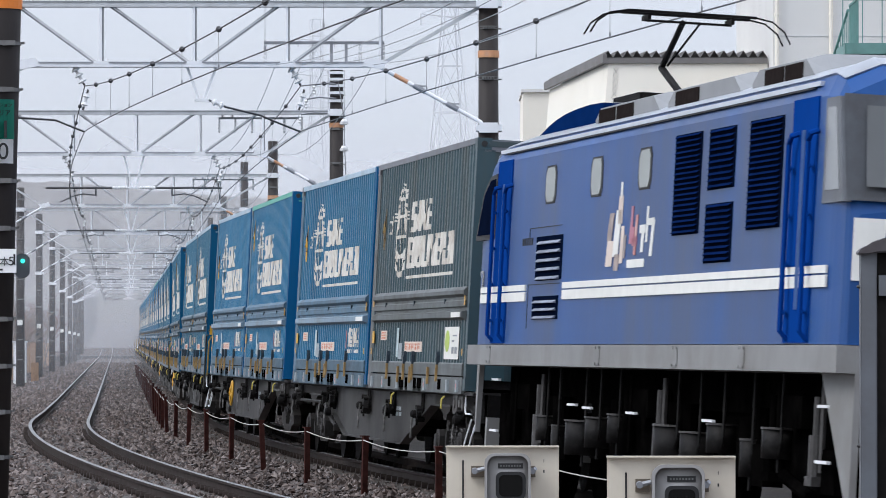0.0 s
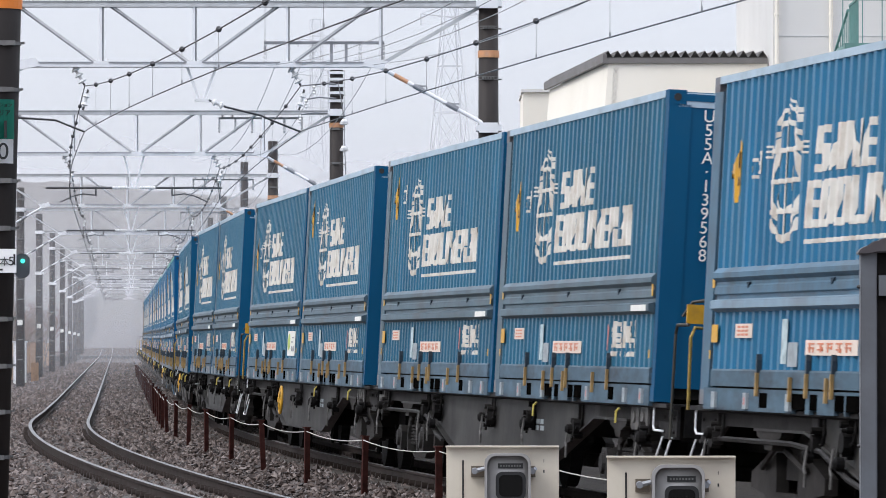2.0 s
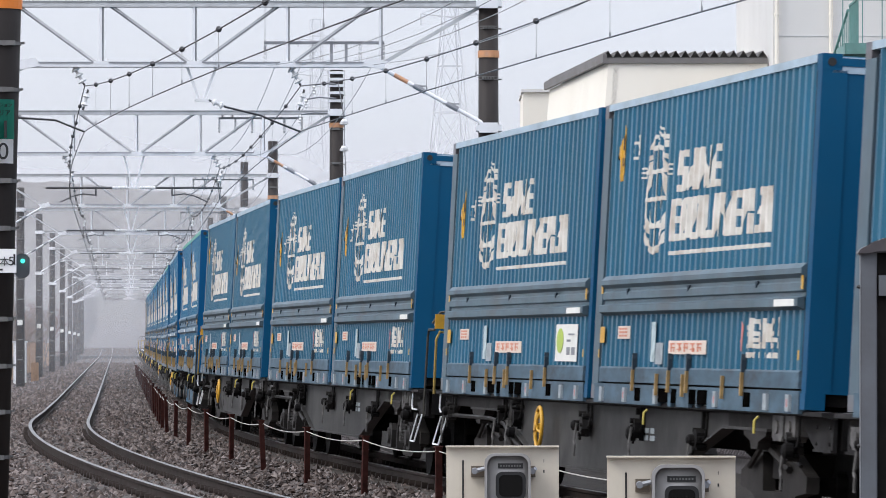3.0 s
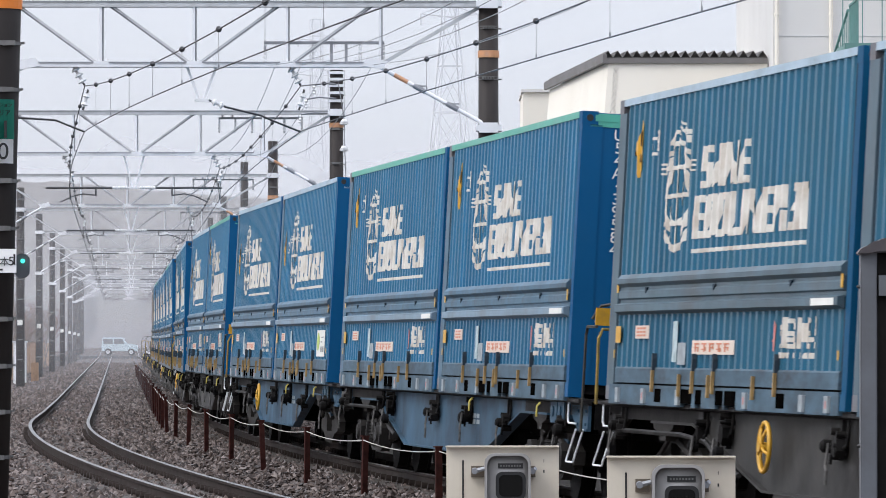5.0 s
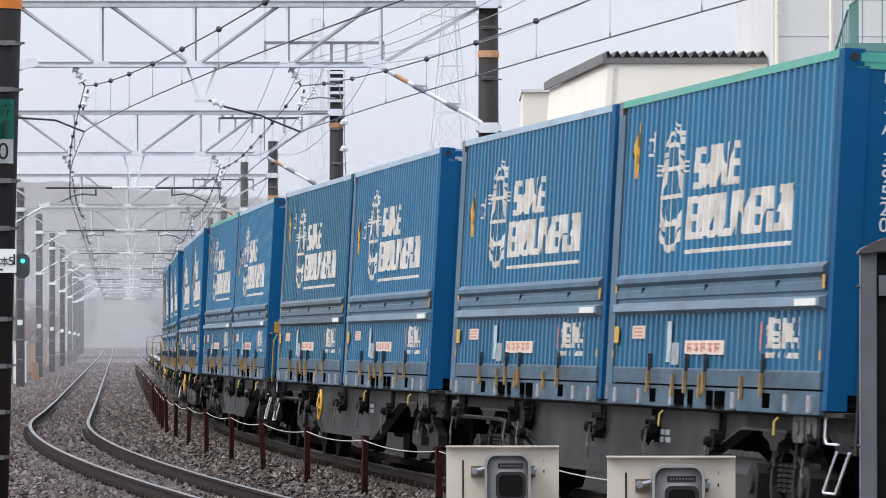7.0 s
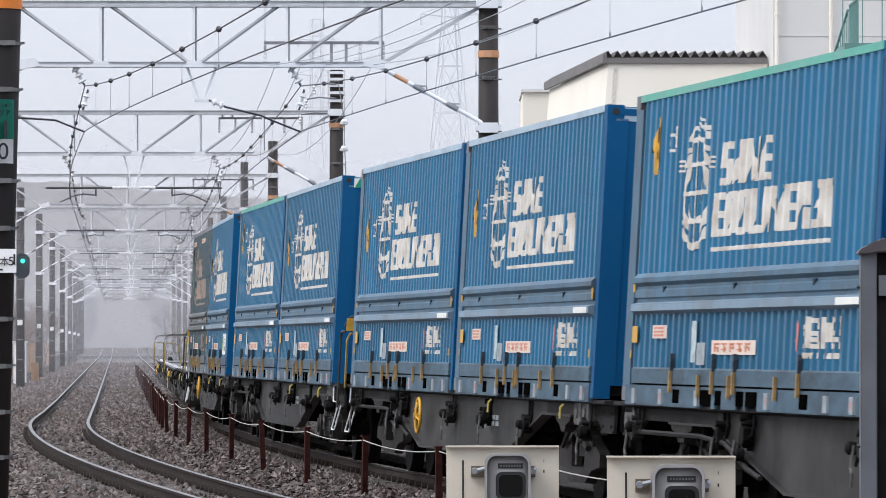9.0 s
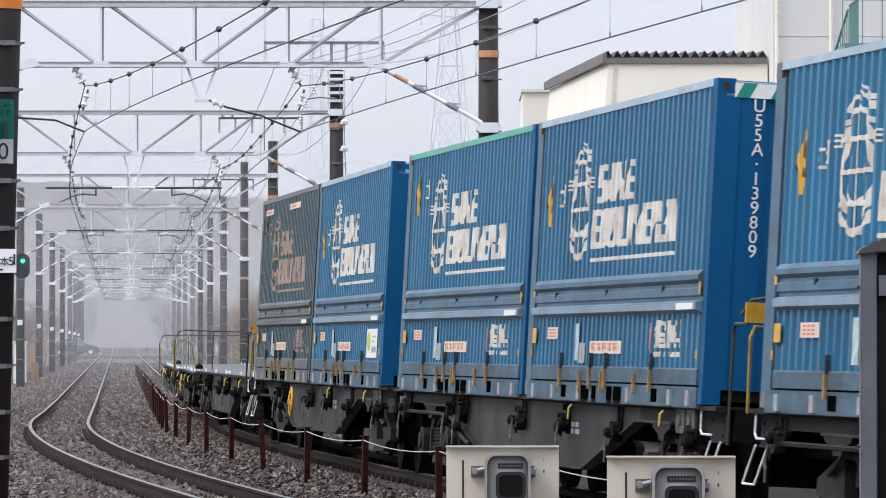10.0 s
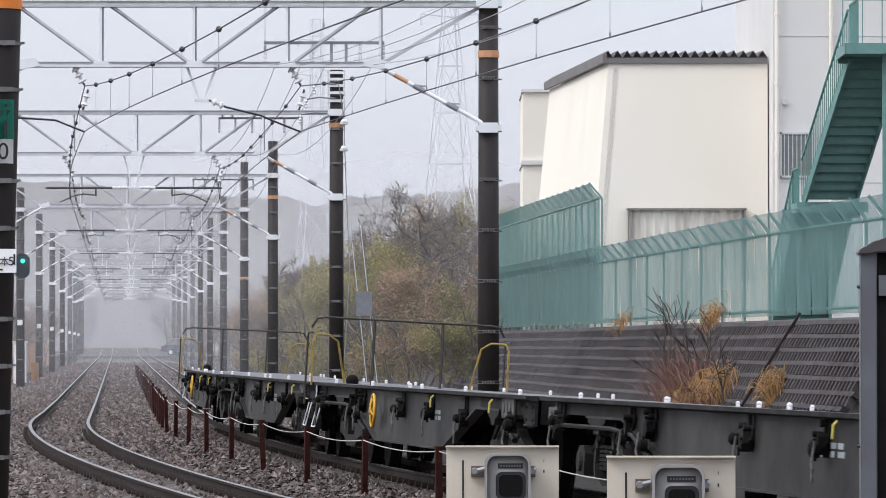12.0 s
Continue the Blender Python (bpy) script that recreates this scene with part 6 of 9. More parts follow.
        if sy < 0:
            for x0, x1, z0, z1, m, lean in ((-1.02, -0.72, 2.14, 2.36, "peach", 0.06), (-1.00, -0.78, 2.36, 2.60, "sand", 0.10), (-0.70, -0.44, 2.22, 2.62, "paper", 0.12), (-0.62, -0.40, 2.10, 2.24, "sand", 0.02),
                                            (-0.50, -0.30, 2.50, 2.74, "peach", 0.02), (-0.42, -0.34, 2.72, 2.86, "paper", 0.0), (-0.36, -0.22, 2.16, 2.48, "peach", 0.05), (-0.20, -0.10, 2.20, 2.40, "sand", 0.04),
                                            (0.08, 0.30, 2.32, 2.46, "pinkbar", 0.02), (0.12, 0.22, 2.46, 2.64, "pinkbar", 0.02), (0.22, 0.44, 2.30, 2.38, "pinkbar", 0.0), (0.30, 0.40, 2.22, 2.56, "fadedred", 0.06),
                                            (0.56, 0.82, 2.40, 2.47, "paper", 0.0), (0.62, 0.74, 2.24, 2.42, "paper", 0.04), (0.84, 0.92, 2.32, 2.62, "paper", 0.03), (0.90, 1.20, 2.46, 2.52, "paper", 0.02), (1.04, 1.16, 2.20, 2.50, "paper", 0.08),
                                            (0.02, 0.82, 2.115, 2.185, "paper", 0.0)):
                bm = bmesh.new()
                prism(bm, [(x0, z0), (x1, z0), (x1 + lean, z1), (x0 + lean, z1)], "y", -1.406, -1.401)
                part("decoration", bm, M[m], body, "worn coloured bar")
            bm = bmesh.new()
            for i in range(5):
                box(bm, -5.6 + i * 0.13, -5.52 + i * 0.13, -1.405, -1.401, 2.40, 2.47)
            part("marking", bm, M["gasket"], body, "small dark bar marking")
    # windscreens and cab side windows
    for ex in (-1, 1):
        bm = bmesh.new()
        lo, hi = (8.475, 8.25) if ex > 0 else (8.80, 8.22)
        for y0, y1 in ((-1.18, -0.05), (0.05, 1.18)):
            vs = [bm.verts.new((ex * x, y, z)) for x, y, z in ((lo, y0 * 1.06, 2.58), (lo, y1 * 1.06, 2.58), (hi, y1 * 1.04, 3.16), (hi, y0 * 1.04, 3.16))]
            bm.faces.new(vs)
        bmesh.ops.solidify(bm, geom=bm.faces[:], thickness=0.02)
        part("windscreen", bm, M["glass"], ob, "raked grey windscreen")
        if ex > 0:
            bm = bmesh.new()
            vs = [bm.verts.new(v) for v in ((8.465, -1.37, 2.48), (8.465, 1.37, 2.48), (8.215, 1.385, 3.24), (8.215, -1.385, 3.24))]
            bm.faces.new(vs)
            bmesh.ops.solidify(bm, geom=bm.faces[:], thickness=0.012)
            part("windscreen_surround", bm, M["postgrey"], ob, "grey windscreen surround")
        for sy in (-1, 1):
            if ex > 0:
                outer = [(7.74, 2.47), (7.74, 3.22), (8.19, 3.22), (8.44, 2.47)]
                inner = [(7.83, 2.56), (7.83, 3.15), (8.10, 3.15), (8.30, 2.56)]
            else:
                outer = [(-7.32, 2.5), (-7.32, 3.14), (-7.72, 3.12), (-8.12, 2.98), (-8.5, 2.56), (-8.5, 2.5)]
                inner = [(-7.38, 2.55), (-7.38, 3.09), (-7.7, 3.08), (-8.08, 2.94), (-8.42, 2.55)]
            bm = bmesh.new()
            prism(bm, outer, "y", min(sy * 1.345, sy * 1.408), max(sy * 1.345, sy * 1.408))
            w = part("cab_window", bm, M["postgrey"] if ex > 0 else M["gasket"], ob, "cab side window in a grey surround" if ex > 0 else "cab side window in a black gasket")
            bm = bmesh.new()
            prism(bm, inner, "y", min(sy * 1.39, sy * 1.412), max(sy * 1.39, sy * 1.412))
            part("pane", bm, M["glass"] if ex > 0 else M["louvre"], w, "grey glass" if ex > 0 else "dark glass")
            # sloping skirt beside the coupling
            bm = bmesh.new()
            prism(bm, [(ex * (7.4 if ex > 0 else 8.72), 1.27), (ex * (8.5 if ex > 0 else 8.88), 1.27), (ex * (8.5 if ex > 0 else 8.84), 0.35 if ex > 0 else 0.6), (ex * (8.36 if ex > 0 else 8.80), 0.35 if ex > 0 else 0.6)], "y", min(sy * 1.22, sy * 1.27), max(sy * 1.22, sy * 1.27))
            part("skirt", bm, M["locogrey"], ob, "grey sloping end skirt")
        bm = bmesh.new()
        box(bm, ex * 8.55 - 0.05, ex * 8.55 + 0.05, -1.2, 1.2, 0.35, 0.75)
        part("buffer_beam", bm, M["locogrey"], ob)
        flip = pose(ex * 8.9, 0, 0, 0, 0, 0 if ex > 0 else 180)
        piece("coupler", shared(("coupler",), w_coupler, M["dark"]), ob, flip)
    # roof: gutter, deep blue fairing, equipment boxes
    for sy in (-1, 1):
        bm = bmesh.new()
        bar(bm, (-7.3, sy * 1.372, 3.345), (7.4, sy * 1.372, 3.345), 0.035, 0.035)
        part("gutter", bm, M["roofpale"], ob, "roof gutter painted pale as reflected sky")
        bm = bmesh.new()
        bar(bm, (-6.9, sy * 1.376, 3.318), (7.2, sy * 1.376, 3.318), 0.03, 0.014)
        part("gutter_seal", bm, M["gasket"], ob)
        for ex in (-1,):
            bm = bmesh.new()
            prism(bm, [(ex * 7.3, 3.40), (ex * 7.0, 3.50), (ex * 6.5, 3.575), (ex * 6.0, 3.63), (ex * 5.4, 3.67), (ex * 4.8, 3.69), (ex * 4.1, 3.70), (ex * 3.4, 3.69), (ex * 3.4, 3.40)], "y", min(sy * 0.75, sy * 1.08), max(sy * 0.75, sy * 1.08))
            part("roof_fairing", bm, M["navy"], ob, "deep blue curved roof fairing")
        for x0, x1, grilles in ((-3.3, -0.15, ((-3.1, -2.28), (-2.2, -1.38))), (0.25, 3.35, ((0.6, 1.62),)), (3.8, 6.1, ((4.3, 5.0), (5.06, 5.7)))):
            bm = bmesh.new()
            ring = []
            for x, k in ((x0, 0.62), (x0 + 0.25, 1.0), (x1 - 0.3, 1.0), (x1, 0.5)):
                ring.append([bm.verts.new((x, sy * yy, zz)) for yy, zz in ((1.16, 3.36), (1.16, 3.36 + 0.255 * k), (1.02, 3.36 + 0.30 * k), (0.45, 3.36 + 0.325 * k), (0.45, 3.36))])
            for p, q in zip(ring, ring[1:]):
                for i in range(5):
                    bm.faces.new((p[i], p[(i + 1) % 5], q[(i + 1) % 5], q[i]))
            bm.faces.new(ring[0])
            bm.faces.new(ring[-1][::-1])
            rb = part("roof_box", bm, M["locoroof"], ob, "grey roof equipment box with sloped ends")
            for a, b in grilles:
                bm = bmesh.new()
                box(bm, a, b, min(sy * 1.15, sy * 1.168), max(sy * 1.15, sy * 1.168), 3.42, 3.60)
                part("grille", bm, M["grille"], rb, "dark intake grille")
    for x in (-5.3, 6.4, 7.0):
        for y in (-0.6, 0.6):
            bm = bmesh.new()
            rod(bm, (x, y, 3.45), (x, y, 3.8), 0.06, 8)
            part("roof_insulator", bm, M["locoroof"], ob)
    # pantographs (single arm), rear one raised
    for px_, up in ((-5.6, True),):
        top = 4.66 if up else 4.02
        bm = bmesh.new()
        for y in (-0.45, 0.45):
            bar(bm, (px_ - 0.7, y, 3.86), (px_ + 0.7, y, 3.86), 0.06, 0.06)
        bar(bm, (px_ - 0.7, -0.45, 3.86), (px_ - 0.7, 0.45, 3.86), 0.06, 0.06)
        bar(bm, (px_ + 0.7, -0.45, 3.86), (px_ + 0.7, 0.45, 3.86), 0.06, 0.06)
        pan = part("pantograph", bm, M["dark"], ob, "dark single-arm pantograph" + (" raised to the wire" if up else " folded down"))
        knee = (px_ - 0.85, 0, 3.86 + (top - 3.86) * 0.45)
        hx = px_ + 0.4 if up else px_ + 0.75
        bm = bmesh.new()
        rod(bm, (px_ + 0.3, 0, 3.9), knee, 0.035, 8)
        part("lower_arm", bm, M["dark"], pan)
        bm = bmesh.new()
        rod(bm, knee, (hx, -0.05, top - 0.08), 0.030, 8)
        rod(bm, (knee[0] + 0.1, 0.04, knee[2] + 0.02), (hx + 0.1, 0.10, top - 0.08), 0.011, 8)
        part("upper_arm", bm, M["dark"], pan)
        bm = bmesh.new()
        for dx in (-0.17, 0.17):
            bar(bm, (hx + dx, -0.62, top), (hx + dx, 0.62, top), 0.04, 0.026)
            for sy in (-1, 1):
                pipe(bm, [(hx + dx, sy * 0.62, top), (hx + dx, sy * 0.78, top - 0.03), (hx + dx, sy * 0.9, top - 0.12), (hx + dx, sy * 0.96, top - 0.23)], 0.009, 6)
        for y in (-0.4, 0.4):
            bar(bm, (hx - 0.17, y, top - 0.05), (hx + 0.17, y, top - 0.05), 0.03, 0.05)
        bar(bm, (hx, -0.42, top - 0.075), (hx, 0.42, top - 0.075), 0.03, 0.022)
        part("collector_head", bm, M["dark"], pan)
    # three bogies and gear under the floor, grime and shade in one black
    for bx in (-6.2, 0.0, 6.2):
        b = piece("bogie", shared(("loco_bogie",), loco_bogie, M["sootshade"]), ob, Matrix.Translation((bx, 0, 0)))
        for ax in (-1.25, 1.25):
            piece("wheelset", shared(("loco_wheelset",), loco_wheel, M["sootshade"]), b, Matrix.Translation((ax, 0, 0.56)))
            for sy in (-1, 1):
                piece("damper", shared(("damper", ax > 0), loco_damper, M["damper"] if ax > 0 else M["sootshade"]), b, Matrix.Translation((ax * 0.62, sy * 1.19, 0)), "grimy vertical damper")
    bm = bmesh.new()
    box(bm, -8.4, 8.4, -1.0, 1.0, 0.95, 1.27)
    for x0, x1 in ((-3.9, -2.2), (2.3, 3.9)):
        box(bm, x0, x1, -0.95, 0.95, 0.45, 1.2)
    part("underframe", bm, M["sootshade"], ob)
    for x, z in ((-7.9, 1.12), (-7.9, 0.62), (-3.4, 0.92), (-2.6, 0.90), (-0.4, 0.88), (3.0, 0.86), (7.3, 1.02), (7.3, 0.62), (7.3, 0.22)):
        bm = bmesh.new()
        box(bm, x, x + 0.42, -1.27, -1.24, z, z + 0.022)
        part("step_edge", bm, M["galvw"], ob, "pale step edge")
    # grimy fittings between the bogies: canisters with pale rims, and hanging rods
    for i, (x, z, r, h) in enumerate(((-5.0, 0.80, 0.10, 0.22), (-4.3, 0.72, 0.07, 0.30), (-3.0, 0.78, 0.16, 0.30), (-2.2, 0.82, 0.12, 0.26), (-1.2, 0.86, 0.10, 0.24), (1.4, 0.80, 0.17, 0.32), (2.4, 0.76, 0.14, 0.30), (3.4, 0.84, 0.12, 0.22), (4.6, 0.74, 0.09, 0.28), (5.6, 0.84, 0.13, 0.22))):
        bm = bmesh.new()
        rod(bm, (x, -1.18, z - h), (x, -1.18, z), r, 14)
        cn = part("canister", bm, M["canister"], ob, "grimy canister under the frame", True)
        bm = bmesh.new()
        rod(bm, (x, -1.18, z), (x, -1.18, z + 0.016), r * 1.08, 14)
        part("rim", bm, M["damper"], cn, "pale rim")
        bm = bmesh.new()
        pipe(bm, [(x + r * 1.4, -1.2, 1.26), (x + r * 1.4, -1.2, z - 0.1), (x + r * 0.8, -1.2, z - 0.2), (x + r * 0.8, -1.2, z - h - 0.1)], 0.014, 6)
        part("air_hose", bm, M["canister"], ob, "thin air pipe")
    return ob


def loco_bogie(bm):
    for sy in (-1, 1):
        y0, y1 = sorted((sy * 0.95, sy * 1.1))
        prism(bm, [(-1.9, 0.75), (-1.9, 0.60), (-0.7, 0.52), (-0.5, 0.42), (0.5, 0.42), (0.7, 0.52), (1.9, 0.60), (1.9, 0.75), (0.6, 0.86), (-0.6, 0.86)], "y", y0, y1)
        for x in (-1.25, 1.25):
            box(bm, x - 0.22, x + 0.22, sy * 1.12 - 0.08, sy * 1.12 + 0.08, 0.4, 0.72)
            rod(bm, (x - 0.32, sy * 1.1, 0.6), (x - 0.32, sy * 1.1, 1.0), 0.09, 10)
            rod(bm, (x + 0.32, sy * 1.1, 0.6), (x + 0.32, sy * 1.1, 1.0), 0.09, 10)
        rod(bm, (-0.5, sy * 1.15, 0.5), (0.5, sy * 1.15, 0.36), 0.05, 8)
        box(bm, -0.35, 0.35, sy * 1.12 - 0.1, sy * 1.12 + 0.1, 0.86, 1.1)
    box(bm, -0.4, 0.4, -1.0, 1.0, 0.5, 0.85)


def loco_wheel(bm):
    for sy in (-1, 1):
        rod(bm, (0, sy * 0.50, 0), (0, sy * 0.53, 0), 0.585, 32)
        rod(bm, (0, sy * 0.53, 0), (0, sy * 0.66, 0), 0.56, 32)
    rod(bm, (0, -0.95, 0), (0, 0.95, 0), 0.09, 10)


def loco_damper(bm):
    rod(bm, (0, 0, 0.50), (0, 0, 0.82), 0.055, 10)
    rod(bm, (0, 0, 0.82), (0, 0, 1.1), 0.03, 8)
    box(bm, -0.12, 0.12, -0.05, 0.05, 0.45, 0.52)
    pipe(bm, [(0.2, 0, 1.2), (0.2, 0, 0.55)], 0.025, 6)


M["winpale"] = mat("pale_window", (0.22, 0.24, 0.215), 0.2, 0, 0.05, 2, spec=0.35)
M["damper"] = mat("grimed_grey_damper", (0.06, 0.056, 0.054), 0.55, 0, 0.3, 8, 0, 30, (0.02, 0.018, 0.017), 0.9, 5)
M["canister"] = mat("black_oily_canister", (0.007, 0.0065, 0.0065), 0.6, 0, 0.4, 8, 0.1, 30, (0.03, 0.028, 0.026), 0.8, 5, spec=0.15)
M["slat"] = mat("louvre_slat_navy", (0.004, 0.014, 0.065), 0.9, 0, 0.2, 4, spec=0.0)
# pale colour that paints the highlight on the slot lips
M["locopale"] = mat("highlight_pale_lip", (0.22, 0.25, 0.32), 0.5, 0, 0.3, 6, 0, 30, (0.02, 0.03, 0.08), 0.8, 5)
M["grille"] = mat("dark_brown_grille", (0.020, 0.016, 0.015), 0.9, 0, 0.3, 12, spec=0.0)
M["navy"] = mat("navy_roof_fairing", (0.003, 0.018, 0.085), 0.8, 0, 0.15, 3, spec=0.0)
M["sand"] = mat("faded_sand_print", (0.38, 0.30, 0.26), 0.6, 0, 0.3, 9, 0, 30, (0.10, 0.13, 0.22), 0.8, 6)
M["pinkbar"] = mat("faded_pink", (0.42, 0.15, 0.20), 0.5, 0, 0.1, 6)
TRAIN.append((loco(), 69.05, 0.0, 6.2, 0, 0.0))


# ---- beside the line: crib wall, netting fence, buildings, stair ----
def wall_point(s, v, out=0.0):
    """On the crib wall: v metres up its slope, out metres proud of it."""
    p, a = DOWN.at(s)
    o = 8.35 + 0.537 * v - 0.84 * out
    q, _ = DOWN.at(s, o)
    q.z = -0.55 + 0.843 * v + 0.537 * out
    return q


def bank():
    bm = bmesh.new()
    prev = None
    for i in range(40):
        s = 60 - i * 6
        ring = [bm.verts.new(wall_point(s, 0, -0.12)), bm.verts.new(wall_point(s, 3.12, -0.12))]
        for o, z in ((13.0, 2.15), (40.0, 2.3), (40.0, -1.2), (8.0, -1.2)):
            q, _ = DOWN.at(s, o)
            q.z = z
            ring.append(bm.verts.new(q))
        if prev:
            for j in range(6):
                bm.faces.new((prev[j], prev[(j + 1) % 6], ring[(j + 1) % 6], ring[j]))
        prev = ring
    setting("embankment", bm, M["crib2"], "grey-brown concrete bank, painted shade-dark, below a netting fence", "embankment")


# darker copy of the crib concrete: shade between the blocks put into colour
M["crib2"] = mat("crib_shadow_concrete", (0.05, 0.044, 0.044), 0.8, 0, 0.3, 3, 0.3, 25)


def crib_wall():
    """Rows of precast toothed blocks laid on the bank."""
    w, h = 0.80, 0.285
    bm = bmesh.new()
    prism(bm, [(0.05, 0.0), (0.19, 0.0), (0.31, 0.19), (0.575, 0.19), (0.44, 0.0), (0.58, 0.0), (0.70, 0.19), (0.80, 0.195), (0.80, 0.275), (0.0, 0.275), (0.0, 0.195), (0.19, 0.19)], "z", 0.0, 0.13)
    me = mesh("crib_block", bm, M["crib"])
    wall = tagged(new("retaining_wall"), "sloping retaining wall of dark toothed concrete blocks in rows", "retaining wall", "", "structure")
    rest = bmesh.new()
    for row in range(10):
        for i in range(126):
            s = 26.0 - i * w - (row % 2) * 0.4
            a = wall_point(s, row * h + 0.1)
            b = wall_point(s - w, row * h + 0.1)
            c = wall_point(s, row * h + 0.6)
            x = (b - a).normalized()
            y = (c - a).normalized()
            z = x.cross(y).normalized()
            flip = z.x > 0
            m = Matrix((x, y, z)).transposed().to_4x4()
            if flip:
                m = Matrix((x, y, -z)).transposed().to_4x4()
            m.translation = a
            m = m @ pose(0, 0, 0.012 * math.sin(i * 0.35 + row * 1.9))
            if 6 <= i < 36:
                piece("crib_block", me, wall, m)
            else:
                k = len(rest.verts)
                vs = [rest.verts.new(m @ v.co) for v in me.vertices]
                for p in me.polygons:
                    rest.faces.new([vs[j] for j in p.vertices])
    r = part("far_blocks", rest, M["crib"], wall)
    r["kind"] = "stuff"
    # drain channel down the slope
    bm = bmesh.new()
    bar(bm, wall_point(14.2, 0, 0.16), wall_point(14.2, 3.1, 0.16), 0.06, 0.05)
    part("drain", bm, M["rail"], wall, "dark rusty drain pipe")


def net_material(name, base, cover):
    m = bpy.data.materials.new(name)
    m.use_nodes = True
    nt = m.node_tree
    b = nt.nodes["Principled BSDF"]
    b.inputs["Base Color"].default_value = (*base, 1)
    b.inputs["Roughness"].default_value = 0.7
    tr = nt.nodes.new("ShaderNodeBsdfTransparent")
    mx = nt.nodes.new("ShaderNodeMixShader")
    no = nt.nodes.new("ShaderNodeTexNoise")
    no.inputs["Scale"].default_value = 0.9
    no.inputs["Detail"].default_value = 4
    tc = nt.nodes.new("ShaderNodeTexCoord")
    mr = nt.nodes.new("ShaderNodeMapRange")
    mr.inputs[1].default_value, mr.inputs[2].default_value = 0.3, 0.7
    mr.inputs[3].default_value, mr.inputs[4].default_value = cover - 0.08, cover + 0.08
    nt.links.new(tc.outputs["Object"], no.inputs["Vector"])
    nt.links.new(no.outputs[0], mr.inputs[0])
    nt.links.new(mr.outputs[0], mx.inputs[0])
    nt.links.new(tr.outputs[0], mx.inputs[1])
    tl = nt.nodes.new("ShaderNodeBsdfTranslucent")
    tl.inputs[0].default_value = (*base, 1)
    half = nt.nodes.new("ShaderNodeMixShader")
    half.inputs[0].default_value = 0.45
    nt.links.new(b.outputs[0], half.inputs[1])
    nt.links.new(tl.outputs[0], half.inputs[2])
    nt.links.new(half.outputs[0], mx.inputs[2])
    nt.links.new(mx.outputs[0], nt.nodes["Material Output"].inputs[0])
    return m


M["net"] = net_material("green_netting", (0.17, 0.30, 0.28), 0.64)
M["net2"] = net_material("dense_green_netting", (0.11, 0.235, 0.22), 0.84)


def fence_point(s, z, out=0.0):
    q, _ = DOWN.at(s, 10.15 - out)
    q.z = z
    return q


def net_fence():
    fence = tagged(new("netting_fence"), "teal steel fence hung with green netting above the retaining wall", "fence")
    for z, r in ((2.22, 0.035), (3.72, 0.04)):
        bm = bmesh.new()
        for i in range(56):
            rod(bm, fence_point(34 - i * 2, z), fence_point(32 - i * 2, z), r, 6)
        part("rail", bm, M["teals"], fence, "teal tubular rail")
    for i in range(53):
        s = 33.0 - i * 2.1
        bm = bmesh.new()
        if i % 2 == 0:
            bar(bm, fence_point(s, 2.0), fence_point(s, 3.74), 0.05, 0.05)
        bar(bm, fence_point(s, 3.74), fence_point(s, 4.10, 0.30), 0.045, 0.045)
        part("post", bm, M["teals"], fence)
        # netting bay
        bm = bmesh.new()
        a, b = s, s - 2.1
        n = 4
        cols = []
        for j in range(n + 1):
            t = a + (b - a) * j / n
            k = 0.02 * math.sin(j * 2.1 + i)
            cols.append([bm.verts.new(fence_point(t, 2.12, 0.05 + k)), bm.verts.new(fence_point(t, 3.72, 0.06 - k)), bm.verts.new(fence_point(t, 4.08, 0.31))])
        for p, q in zip(cols, cols[1:]):
            for j in range(2):
                bm.faces.new((p[j], q[j], q[j + 1], p[j + 1]))
        part("net", bm, M["net"], fence, "sagging green netting")
    high = tagged(new("high_netting_fence"), "tall teal fence with dense dark green netting", "fence")
    for i in range(22):
        s = -31.0 - i * 2.1
        bm = bmesh.new()
        bar(bm, fence_point(s, 3.9, -0.1), fence_point(s, 5.45, -0.1), 0.05, 0.05)
        bar(bm, fence_point(s, 5.45, -0.1), fence_point(s, 5.85, 0.25), 0.045, 0.045)
        bar(bm, fence_point(s, 2.0, -0.1), fence_point(s, 3.9, -0.1), 0.05, 0.05)
        part("post", bm, M["teals"], high)
        bm = bmesh.new()
        vs = [fence_point(s, 2.2, -0.04), fence_point(s - 2.1, 2.2, -0.04), fence_point(s - 2.1, 5.45, -0.04), fence_point(s, 5.45, -0.04), fence_point(s - 2.1, 5.82, 0.26), fence_point(s, 5.82, 0.26)]
        v = [bm.verts.new(p) for p in vs]
        bm.faces.new(v[:4])
        bm.faces.new((v[3], v[2], v[4], v[5]))
        part("net", bm, M["net2"], high, "dense green netting")
    bm = bmesh.new()
    for i in range(22):
        rod(bm, fence_point(-31 - i * 2.1, 5.45, -0.04), fence_point(-33.1 - i * 2.1, 5.45, -0.04), 0.035, 6)
        rod(bm, fence_point(-31 - i * 2.1, 3.95, -0.0), fence_point(-33.1 - i * 2.1, 3.95, 0.0), 0.04, 6)
    part("rail", bm, M["teals"], high)


